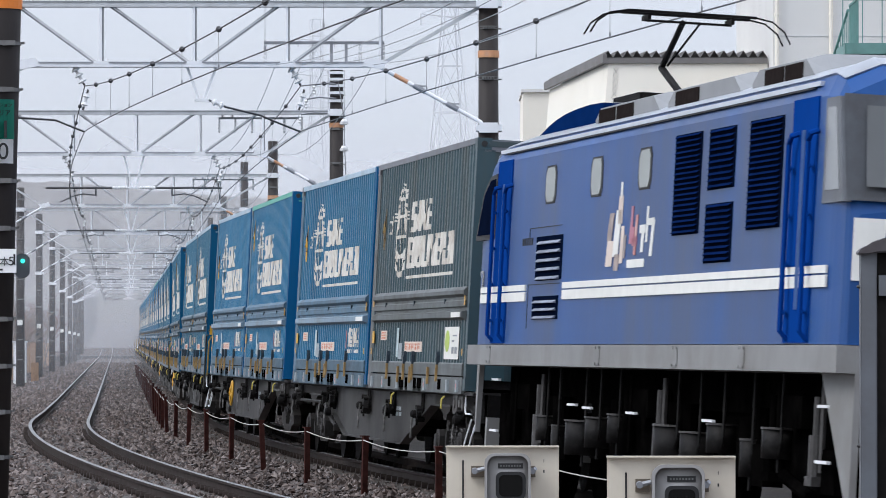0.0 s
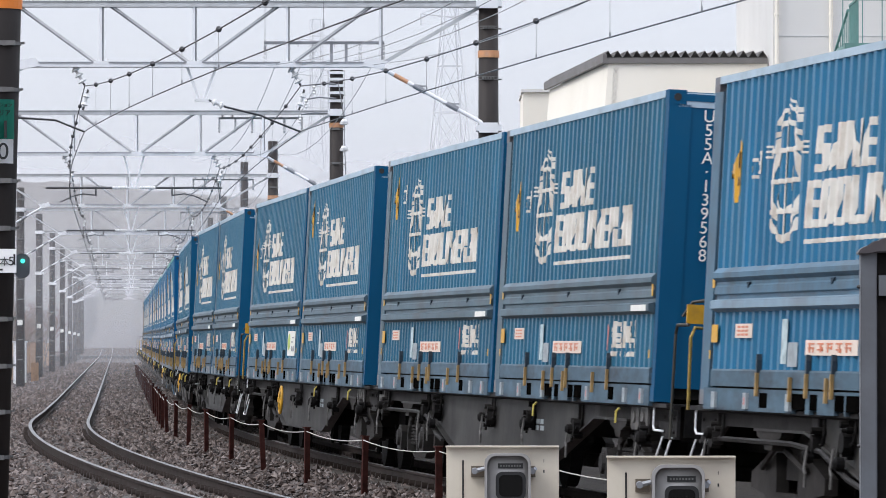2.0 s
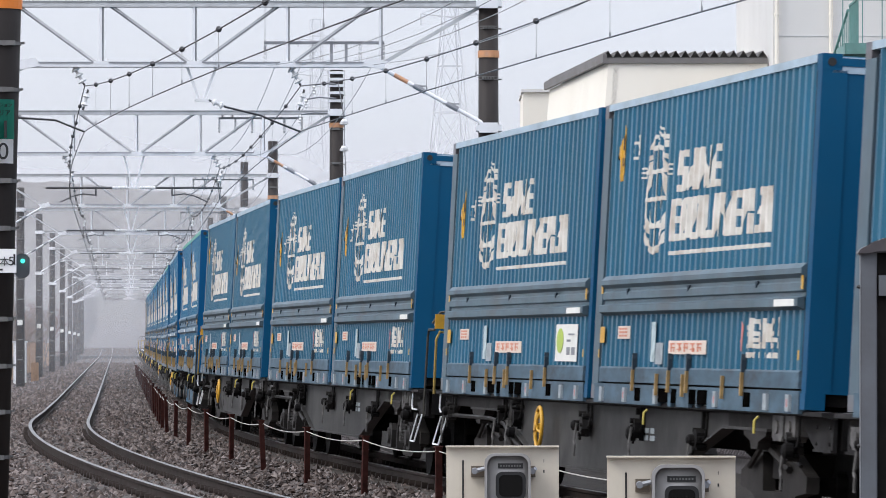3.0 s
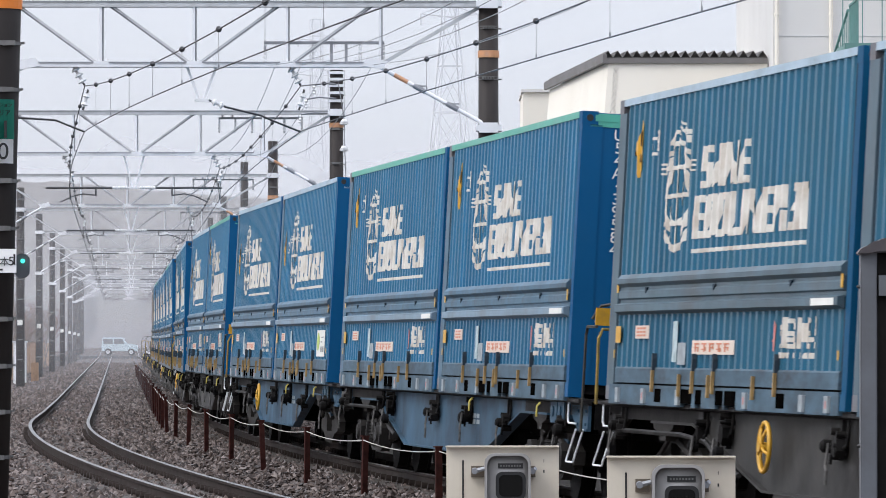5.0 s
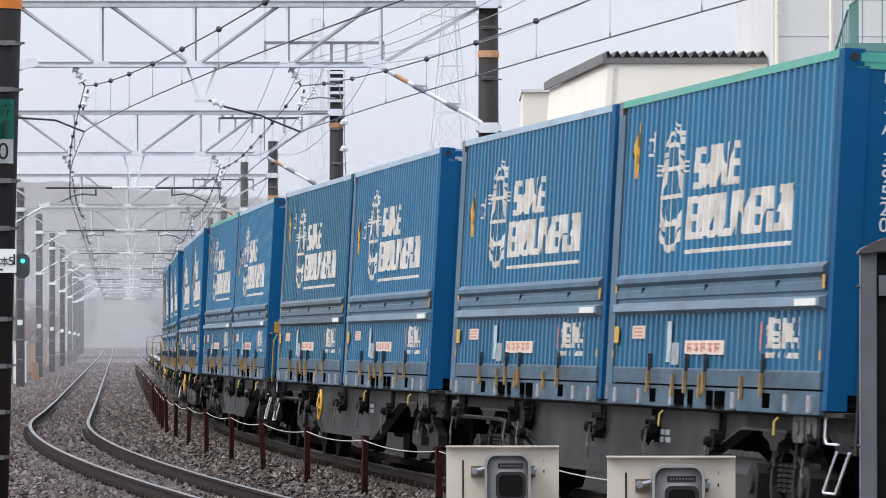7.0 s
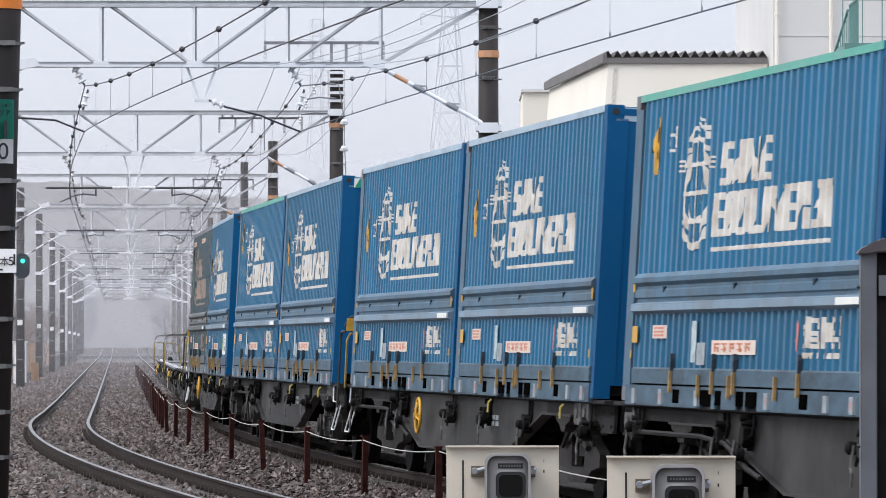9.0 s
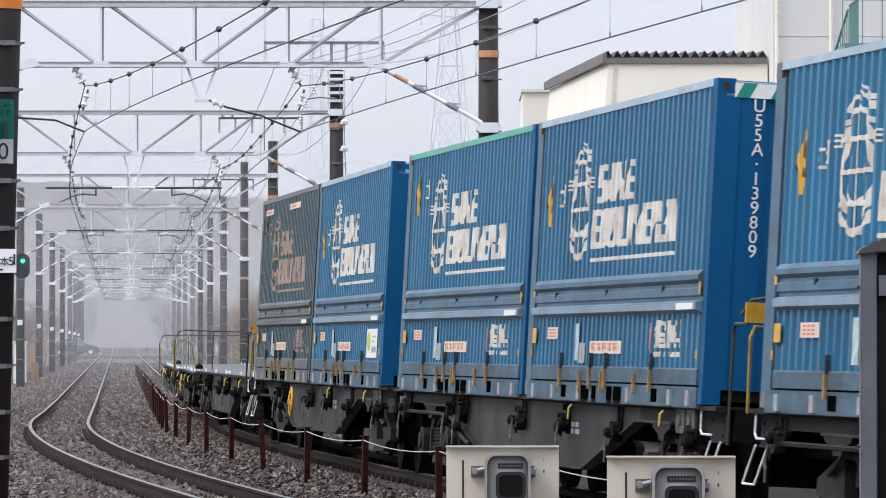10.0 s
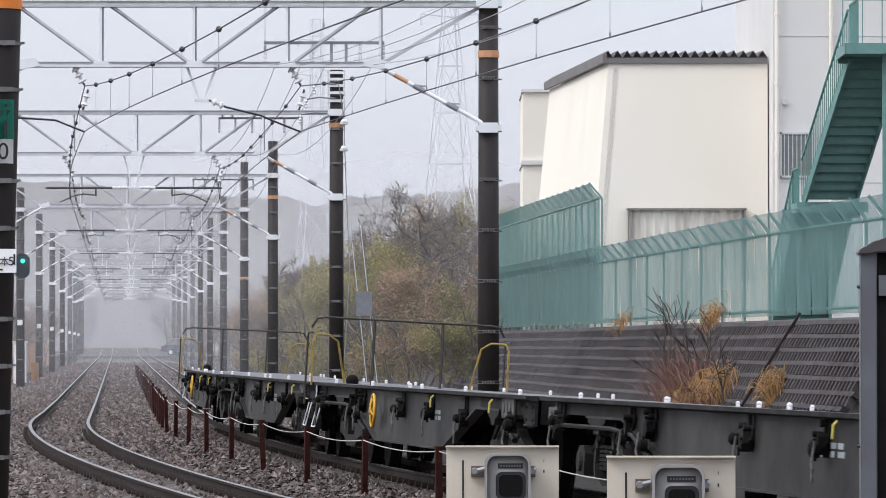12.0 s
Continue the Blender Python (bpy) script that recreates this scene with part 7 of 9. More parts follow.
def sheet_shed():
    """A white sheet-clad shed with a folded-plate roof."""
    ob = tagged(new("white_shed"), "white sheet-covered shed with a grey folded-plate roof", "building")
    y0, y1 = 162.0, 179.0
    xl, xr = 4.80, 9.42
    xf = 3.42
    zt = 9.75
    bm = bmesh.new()
    v = [bm.verts.new(p) for p in ((xl - 0.62, y0 - 0.3, 1.9), (xr, y0 - 0.3, 1.9), (xr, y0, zt), (xl, y0, zt),
                                   (xf - 0.75, y1, 1.9), (xr, y1, 1.9), (xr, y1, zt), (xf, y1, zt))]
    for f in ((0, 1, 2, 3), (4, 0, 3, 7), (5, 4, 7, 6), (1, 5, 6, 2), (3, 2, 6, 7)):
        bm.faces.new([v[i] for i in f])
    part("wall", bm, M["wall"], ob, "off-white sheet cladding")
    # roof of folded plates running away
    bm = bmesh.new()
    n = 17
    pts = []
    for i in range(n * 2 + 1):
        pts.append((xl - 0.15 + (xr - xl + 0.15) * i / (2 * n), zt + 0.13 + (0.22 if i % 2 else 0.0)))
    dx = xf - xl
    a = [bm.verts.new((x, y0 - 0.10, z)) for x, z in pts]
    b = [bm.verts.new((x + dx, y1 + 0.3, z)) for x, z in pts]
    for i in range(len(pts) - 1):
        bm.faces.new((a[i], a[i + 1], b[i + 1], b[i]))
    bmesh.ops.solidify(bm, geom=bm.faces[:], thickness=0.03)
    part("roof", bm, M["roofgrey"], ob, "grey folded-plate roof")
    bm = bmesh.new()
    bar(bm, (xl - 0.15, y0 - 0.03, zt + 0.06), (xr, y0 - 0.03, zt + 0.06), 0.10, 0.17)
    part("front_fascia", bm, M["roofgrey"], ob)
    bm = bmesh.new()
    bar(bm, (xl - 0.10, y0 - 0.1, zt + 0.12), (xf - 0.12, y1 + 0.3, zt + 0.12), 0.12, 0.24)
    part("side_fascia", bm, M["roofgrey"], ob)
    # crossed cord lacing on the corner
    n = 36
    for side in (0, 1):
        bm = bmesh.new()
        pts = []
        for i in range(n + 1):
            t = i / n
            x = (xl - 0.62) * (1 - t) + xl * t
            y = y0 - 0.3 + 0.3 * t - 0.012
            pts.append((x + 0.22 + (0.09 if (i + side) % 2 else -0.07), y, 1.9 + (zt - 0.15 - 1.9) * t))
        pipe(bm, pts, 0.0065, 4)
        part("lacing", bm, M["cord"], ob, "thin crossed cord lacing")
    bm = bmesh.new()
    rod(bm, (4.15, 168.0, 4.0), (4.32, 167.8, zt - 0.4), 0.02, 6)
    part("sheet_seam", bm, M["postgrey"], ob)
    # hatch with a canvas curtain
    bm = bmesh.new()
    for x0, x1, z0, z1 in ((5.35, 5.38, 3.6, 5.50), (8.72, 8.76, 3.6, 5.50), (5.32, 8.80, 5.47, 5.52)):
        box(bm, x0, x1, y0 - 0.42, y0 - 0.2, z0, z1)
    h = part("hatch", bm, M["cord"], ob, "thin laced frame of a hatch")
    bm = bmesh.new()
    prev = None
    for i in range(41):
        x = 5.38 + (8.72 - 5.38) * i / 40
        yy = y0 - 0.3 + 0.03 * math.sin(i * 1.9)
        col = [bm.verts.new((x, yy, 2.2)), bm.verts.new((x, yy + 0.02, 5.46))]
        if prev:
            bm.faces.new((prev[0], col[0], col[1], prev[1]))
        prev = col
    part("curtain", bm, M["canvas"], h, "stained grey-white canvas curtain")
    # small annex behind
    an = tagged(new("annex"), "small cream annex block behind the shed", "building")
    bm = bmesh.new()
    box(bm, 2.75, 4.6, 192, 199, 1.5, 10.25)
    part("wall", bm, M["wall"], an)
    bm = bmesh.new()
    box(bm, 2.7, 4.65, 191.9, 199.1, 7.75, 7.9)
    box(bm, 2.7, 4.65, 191.9, 199.1, 10.25, 10.35)
    part("ledge", bm, M["wallw"], an)


M["cord"] = mat("grey_cord", (0.22, 0.20, 0.18), 0.8, 0, 0.2, 8)
M["canvas"] = mat("stained_canvas", (0.72, 0.68, 0.60), 0.8, 0, 0.15, 1.5, 0.1, 8, (0.40, 0.34, 0.28), 0.7, 1.2, 0, (1, 1, 0.12))


def tall_block():
    ob = tagged(new("tall_white_building"), "tall plain white building with an outside teal steel stair", "building")
    y = 160.0
    bm = bmesh.new()
    box(bm, 9.46, 26, y, y + 20, 1.9, 24)
    wall = part("wall", bm, M["wallw"], ob, "cool white panel wall")
    for x in (9.56, 11.12):
        bm = bmesh.new()
        rod(bm, (x, y - 0.1, 2.0), (x, y - 0.1, 24), 0.055, 8)
        for z in range(3, 24, 2):
            rod(bm, (x, y - 0.1, z), (x, y - 0.1, z + 0.06), 0.075, 8)
        part("downpipe", bm, M["wall"], ob, "white downpipe")
    bm = bmesh.new()
    for i in range(5):
        z = 2.0 + i * 4.2
        box(bm, 9.5, 26, y - 0.012, y - 0.002, z, z + 0.02)
    part("panel_joint", bm, M["galv"], ob)
    bm = bmesh.new()
    x0, x1, z0, z1 = 9.66, 10.62, 6.35, 7.65
    for a, b, c, d in ((x0, x1, z0, z0 + 0.06), (x0, x1, z1 - 0.06, z1), (x0, x0 + 0.05, z0, z1), (x1 - 0.05, x1, z0, z1)):
        box(bm, a, b, y - 0.08, y, c, d)
    win = part("window", bm, M["galv"], ob, "barred window")
    for i in range(1, 8):
        bm = bmesh.new()
        x = x0 + (x1 - x0) * i / 8
        box(bm, x - 0.012, x + 0.012, y - 0.07, y - 0.04, z0, z1)
        part("bar", bm, M["galv"], win)
    bm = bmesh.new()
    box(bm, x0 + 0.05, x1 - 0.05, y - 0.03, y - 0.012, z0 + 0.06, z1 - 0.06)
    part("pane", bm, M["winpale"], win)
    bm = bmesh.new()
    box(bm, 9.72, 9.86, y - 0.12, y, 8.45, 8.6)
    part("vent_hood", bm, M["galv"], ob)


def stair():
    ob = tagged(new("steel_stair"), "teal painted steel outside stair with balustrade", "stairs")
    up = Vector((10.02, 137.5, 8.72))
    lo = Vector((9.13, 141.4, 5.15))
    across = Vector((1.30, 0.28, 0))
    for i, o in enumerate((Vector((0, 0, 0)), across)):
        bm = bmesh.new()
        bar(bm, lo + o, up + o, 0.06, 0.30)
        part("stringer", bm, M["teals"], ob)
    n = 16
    for i in range(n):
        p = lo.lerp(up, (i + 0.5) / n)
        bm = bmesh.new()
        for a, b in ((p, p + across),):
            d = (up - lo)
            d.z = 0
            d.normalize()
            q = [a - d * 0.15, b - d * 0.15, b + d * 0.15, a + d * 0.15]
            top = [bm.verts.new(v + Vector((0, 0, 0.02))) for v in q]
            bot = [bm.verts.new(v - Vector((0, 0, 0.02))) for v in q]
            bm.faces.new(top)
            bm.faces.new(bot[::-1])
            for j in range(4):
                bm.faces.new((bot[j], bot[(j + 1) % 4], top[(j + 1) % 4], top[j]))
            r = [a + d * 0.15, b + d * 0.15]
            r2 = [v + Vector((0, 0, 0.22)) for v in r]
            f = [bm.verts.new(v) for v in (r[0], r[1], r2[1], r2[0])]
            bm.faces.new(f)
        part("tread", bm, M["teals"], ob)
    for z, y0, y1, x0, x1 in ((8.72, 134.6, 137.7, 9.74, 14.5), (5.05, 141.2, 144.0, 9.0, 10.75)):
        bm = bmesh.new()
        box(bm, x0, x1, y0, y1, z - 0.06, z + 0.04)
        box(bm, x0, x1, y0 - 0.05, y0, z - 0.14, z + 0.12)
        box(bm, x0, x1, y1, y1 + 0.05, z - 0.22, z + 0.06)
        box(bm, x0 - 0.05, x0, y0, y1, z - 0.14, z + 0.12)
        part("landing", bm, M["teals"], ob, "teal steel landing")
    # balustrades
    def balustrade(a, b, count, height):
        for k in range(count + 1):
            p = a.lerp(b, k / count)
            bm = bmesh.new()
            bar(bm, p, p + Vector((0, 0, height)), 0.025, 0.025)
            part("baluster", bm, M["teals"], ob)
        bm = bmesh.new()
        bar(bm, a + Vector((0, 0, height)), b + Vector((0, 0, height)), 0.05, 0.05)
        part("handrail", bm, M["teals"], ob)
    balustrade(lo + Vector((-0.04, 0, 0.1)), up + Vector((-0.04, 0, 0.1)), 24, 1.0)
    balustrade(up + Vector((0, 0, 0.05)), up + Vector((0, -2.8, 0.05)), 14, 1.15)
    balustrade(Vector((9.0, 141.2, 5.05)), Vector((9.0, 144.0, 5.05)), 14, 1.0)
    balustrade(Vector((9.65, 134.7, 8.75)), Vector((14.4, 134.7, 8.75)), 10, 1.15)
    # lower flight to the ground
    a, b = Vector((9.05, 143.4, 5.0)), Vector((8.62, 146.6, 2.15))
    for o in (Vector((0, 0, 0)), Vector((1.45, 0.25, 0))):
        bm = bmesh.new()
        bar(bm, a + o, b + o, 0.06, 0.30)
        part("stringer", bm, M["teals"], ob)
    for i in range(12):
        p = a.lerp(b, (i + 0.5) / 12)
        bm = bmesh.new()
        bar(bm, p, p + Vector((1.45, 0.25, 0)), 0.28, 0.04)
        part("tread", bm, M["teals"], ob)
    bm = bmesh.new()
    v = [bm.verts.new(q) for q in (a + Vector((0, 0, -0.12)), a + Vector((1.45, 0.25, -0.12)), b + Vector((1.45, 0.25, -0.12)), b + Vector((0, 0, -0.12)))]
    bm.faces.new(v)
    bmesh.ops.solidify(bm, geom=bm.faces[:], thickness=0.02)
    part("soffit", bm, M["teals"], ob, "closed steel underside of the flight")
    balustrade(b + Vector((-0.05, 0, 0.05)), a + Vector((-0.05, 0, 0.05)), 18, 1.0)
    for x, y in ((11.2, 141.4), (14.3, 135.0), (10.7, 135.0), (14.3, 137.5)):
        bm = bmesh.new()
        bar(bm, (x, y, 2.0), (x, y, 5.0 if y > 140 else 8.7), 0.14, 0.14)
        part("column", bm, M["teals"], ob)


bank()
net_fence()
sheet_shed()
tall_block()
stair()


# ---- plants and distance ----
def cloud_of_leaves(name, rng, blobs, count, size, material):
    """Many small leaf faces spread over uneven lobes."""
    wts = np.array([b[1][0] * b[1][1] * b[1][2] for b in blobs]) ** 0.6
    pick = rng.choice(len(blobs), count, p=wts / wts.sum())
    cen = np.array([b[0] for b in blobs])[pick]
    rad = np.array([b[1] for b in blobs])[pick]
    d = rng.standard_normal((count, 3))
    d /= np.linalg.norm(d, axis=1)[:, None]
    r = (0.55 + 0.5 * rng.random(count)) * (0.8 + 0.35 * np.sin(d[:, 0] * 7 + cen[:, 0]) * np.cos(d[:, 2] * 6 + cen[:, 2]))
    c = cen + d * rad * r[:, None]
    c = c[c[:, 2] > -0.5]
    m = len(c)
    u = rng.standard_normal((m, 3)) + (0, 0, -0.5)
    u /= np.linalg.norm(u, axis=1)[:, None]
    w = np.cross(u, rng.standard_normal((m, 3)))
    w /= np.linalg.norm(w, axis=1)[:, None] + 1e-6
    s = (size * (0.5 + rng.random(m)))[:, None]
    vs = np.stack([c - u * s, c + w * s * 0.28, c + u * s, c - w * s * 0.28], 1).reshape(-1, 3)
    fs = np.arange(4 * m).reshape(-1, 4).tolist()
    me = bpy.data.meshes.new(name)
    me.from_pydata(vs.tolist(), [], fs)
    me.materials.append(material)
    return me


def branches(bm, rng, p, d, length, r, depth, spread=0.55):
    q = p + d * length
    r = max(r, 0.009)
    rod(bm, p, q, r, 5 if depth > 2 else 3, r * 0.68, False)
    if depth == 0:
        return
    for _ in range(3 if depth > 1 else 4):
        nd = (d + Vector(rng.standard_normal(3)) * spread)
        nd.z += 0.12
        nd.normalize()
        branches(bm, rng, p.lerp(q, 0.55 + 0.45 * rng.random()), nd, length * (0.62 + 0.2 * rng.random()), r * 0.6, depth - 1, spread)


def shrubs():
    rng = np.random.default_rng(21)
    spec = []
    for i in range(30):
        y = 183 + i * 6.4
        along = centre(DOWN, y)
        near = 5.4 + 2.0 * rng.random()
        kind = "leafg" if rng.random() < (0.62 if i < 11 else 0.22) else "leafb"
        h = (5.3 if i < 9 else 4.6) * (0.8 + 0.35 * rng.random())
        if i < 2:
            near, h = near + 1.6, h * 0.8
        spec.append((along + near, y, 0.1, 2.0 + 0.8 * rng.random(), h, kind, 20000 if i < 10 else 6000))
        spec.append((along + near + 3.4, y + 4, 0.6, 2.3, h * 1.22, "leafb" if i % 3 else "leafg", 13000 if i < 10 else 4500))
    for i in range(8):
        y = 330 + i * 30
        spec.append((centre(UP, y) - 9 - 3 * rng.random(), y, 0.0, 3.0, 4.5 + 2 * rng.random(), "leafb", 3500))
    for i, (x, y, z, w, h, kind, n) in enumerate(spec):
        word = "olive-green leafy" if kind == "leafg" else "brown winter"
        ob = tagged(new("shrub"), word + " shrub on the bank beside the line", "shrub", "bank shrubs")
        ob.location = (x, y, z - 0.4)
        bm = bmesh.new()
        for _ in range(5):
            d = Vector((rng.normal() * 0.35, rng.normal() * 0.35, 1)).normalized()
            branches(bm, rng, Vector((rng.normal() * w * 0.3, rng.normal() * w * 0.3, 0)), d, h * 0.36, 0.045, 3, 0.4)
        part("stems", bm, M["bark"], ob, "thin bare stems")
        blobs = []
        for _ in range(15):
            bz = h * (0.18 + 0.72 * rng.random())
            k = 1.0 - 0.45 * (bz / h)
            blobs.append(((rng.normal() * w * 0.38 * k, rng.normal() * w * 0.3, bz), (w * (0.22 + 0.2 * rng.random()), w * 0.35, h * (0.10 + 0.10 * rng.random()))))
        ob2 = piece("foliage", cloud_of_leaves("foliage", rng, blobs, n, 0.042 + 0.0002 * (y - 180), M[kind]), ob)


def far_brush():
    """Leafless brush and young trees along both sides of the line into the distance."""
    rng = np.random.default_rng(77)
    for i in range(44):
        y = 262 + i * 13.5
        right = i % 2 == 0
        x = centre(DOWN, y) + 4.6 + 4.0 * rng.random() if right else centre(UP, y) - 5.0 - 4.5 * rng.random()
        ob = tagged(new("winter_brush"), "leafless brown brush beside the far line", "brush", "far brush")
        ob.location = (x, y, -0.6 + (grade(s_at(DOWN, y)) if y > 420 else 0.0))
        bm = bmesh.new()
        for k in range(7):
            p = Vector((rng.normal() * 1.1, rng.normal() * 1.5, 0))
            branches(bm, rng, p, Vector((rng.normal() * 0.2, rng.normal() * 0.2, 1)).normalized(), 1.7 + 1.1 * rng.random(), 0.05, 3, 0.42)
        part("stems", bm, M["bark"] if i % 3 else M["twig"], ob, "fine bare stems")


def bare_trees():
    rng = np.random.default_rng(5)
    for x, y, z, h, r in ((-0.6, 206, 2.4, 2.9, 0.13), (-1.6, 214, 2.2, 2.5, 0.10), (0.35, 212, 2.2, 2.7, 0.11), (-6.4, 262, 1.0, 2.7, 0.11), (-4.2, 250, 1.0, 2.5, 0.11), (-7.4, 300, 0.0, 2.0, 0.1), (-9.6, 345, 0.0, 2.3, 0.11)):
        ob = tagged(new("bare_tree"), "leafless grey-brown tree with fine twigs", "tree", "bare trees")
        ob.location = (x, y, z - 0.3)
        bm = bmesh.new()
        rod(bm, (0, 0, -0.6), (0.1, 0, h * 0.9), r, 8, r * 0.75)
        part("trunk", bm, M["bark"], ob)
        bm = bmesh.new()
        for k in range(8):
            d = Vector((rng.normal() * 0.75, rng.normal() * 0.6, 0.65)).normalized()
            branches(bm, rng, Vector((0.06, 0, h * (0.55 + 0.07 * k))), d, h * 0.40, r * 0.5, 5, 0.62)
        part("crown", bm, M["bark"], ob, "fine bare twigs")


M["deadwood"] = mat("dark_wet_twig", (0.045, 0.032, 0.028), 0.8, 0, 0.3, 6)


def dry_grass():
    """Straw and reddish twigs growing out of the crib wall."""
    rng = np.random.default_rng(11)
    for s0, spread, n, m, nm, lab, hgt, v0 in ((5.4, 4.6, 620, "twig", "reddish_brush", "reddish bare brush on the retaining wall", 0.95, 0.9),
                                               (9.3, 1.6, 520, "straw", "dry_grass_clump", "drooping straw-coloured dry grass on the retaining wall", 0.62, 1.25),
                                               (6.4, 2.0, 340, "straw", "dry_grass_clump", "straw-coloured dry grass tuft on the retaining wall", 0.6, 1.0),
                                               (17.4, 0.5, 150, "straw", "dry_grass_clump", "single drooping straw plume on the retaining wall", 0.55, 1.35),
                                               (0.5, 1.5, 160, "straw", "dry_grass_clump", "dry grass hanging over the wall's top edge", 0.4, 3.0),
                                               (-20.0, 1.0, 60, "straw", "dry_grass_clump", "pale dry grass hanging over the wall's top edge", 0.4, 3.0)):
        bm = bmesh.new()
        for i in range(n):
            s = s0 + rng.normal() * spread * 0.5
            base = wall_point(s, v0 + 0.15 * rng.normal(), 0.12)
            d = Vector((rng.normal() * 0.35 - 0.15, rng.normal() * 0.5, 1.0)).normalized()
            L = hgt * (0.5 + 0.7 * rng.random())
            p1 = base + d * L * 0.6
            if m == "straw":
                p2 = p1 + Vector((d.x * 0.6 - 0.12, d.y * 0.9, -0.05 + 0.25 * rng.random())) * L * 0.6
                p3 = p2 + Vector((d.x * 0.4 - 0.1, d.y * 0.6, -0.5)) * L * 0.4
                pts = [base, p1, p2, p3]
            else:
                p2 = p1 + (d + Vector(rng.standard_normal(3)) * 0.3) * L * 0.5
                pts = [base, p1, p2]
            for a, b in zip(pts, pts[1:]):
                rod(bm, a, b, 0.007, 3, 0.005, False)
        tagged(part(nm, bm, M[m], None), lab, "dry plants", "", "stuff")
    for s, v, ln in ((3.0, 0.9, 0.85), (6.5, 1.0, 1.0), (9.0, 1.0, 0.9), (12.2, 0.9, 0.7)):
        bm = bmesh.new()
        base = wall_point(s, v, 0.12)
        branches(bm, rng, base, Vector((-0.1, 0.3, 1)).normalized(), ln, 0.022, 3, 0.45)
        tagged(part("sapling", bm, M["deadwood"], None), "dark leafless sapling rooted in the retaining wall", "sapling", "saplings")


def far_hills():
    rng = np.random.default_rng(3)
    for name, y, amp, base, x0, x1, seedy in (("backdrop_1", 1050, 5.5, 24, -330, 330, 0.0), ("backdrop_2", 1700, 8.0, 48, -500, 500, 5.0)):
        bm = bmesh.new()
        prev = None
        n = 420
        for i in range(n + 1):
            x = x0 + (x1 - x0) * i / n
            z = base + amp * noise.noise(Vector((x * 0.012, seedy, 0))) + amp * 0.35 * noise.noise(Vector((x * 0.09, seedy, 3))) + amp * 0.14 * noise.noise(Vector((x * 0.5, seedy, 7)))
            col = [bm.verts.new((x, y - 60, -1.0)), bm.verts.new((x, y - 25 + 4 * noise.noise(Vector((x * 0.3, 0, 1))), z * 0.62)), bm.verts.new((x, y, z)), bm.verts.new((x, y + 60, -1.0))]
            if prev:
                for j in range(3):
                    bm.faces.new((prev[j], col[j], col[j + 1], prev[j + 1]))
            prev = col
        setting(name, bm, M["hill"], "hazy wooded winter ridge on the horizon", "hills")


def lattice_tower(x, y, top, half):
    ob = tagged(new("transmission_tower"), "pale hazy steel lattice transmission tower", "pylon", "pylons")
    bm = bmesh.new()
    def w(z):
        return half * (1 - 0.78 * min(z / (top * 0.72), 1))
    zs = [0] + [top * t for t in (0.16, 0.30, 0.42, 0.53, 0.63, 0.72, 0.80, 0.88, 0.95, 1.0)]
    for a, b in zip(zs, zs[1:]):
        wa, wb = w(a), w(b)
        ca = [(-wa, -wa), (wa, -wa), (wa, wa), (-wa, wa)]
        cb = [(-wb, -wb), (wb, -wb), (wb, wb), (-wb, wb)]
        for i in range(4):
            j = (i + 1) % 4
            bar(bm, (*ca[i], a), (*cb[i], b), 0.12, 0.12)
            bar(bm, (*ca[i], a), (*cb[j], b), 0.06, 0.06)
            bar(bm, (*ca[j], a), (*cb[i], b), 0.06, 0.06)
            bar(bm, (*cb[i], b), (*cb[j], b), 0.09, 0.09)
    part("mast", bm, M["palesteel"], ob)
    for t, ln in ((0.735, 3.2), (0.83, 3.3), (0.935, 3.0)):
        bm = bmesh.new()
        z = top * t
        for sx in (-1, 1):
            bar(bm, (0, -0.6, z), (sx * ln, 0, z + 0.35), 0.1, 0.1)
            bar(bm, (0, 0.6, z), (sx * ln, 0, z + 0.35), 0.1, 0.1)
            bar(bm, (0, 0, z + 1.4), (sx * ln, 0, z + 0.35), 0.1, 0.1)
            rod(bm, (sx * ln, 0, z + 0.35), (sx * ln, 0, z - 0.9), 0.12, 6)
        part("cross_arm", bm, M["palesteel"], ob)
    ob.location = (x, y, 0)
    ob.rotation_euler = (0, 0, radians(14))


shrubs()
bare_trees()
far_brush()
dry_grass()
far_hills()
lattice_tower(0.75, 600, 50.0, 3.45)
lattice_tower(-20.4, 900, 54.0, 4.0)


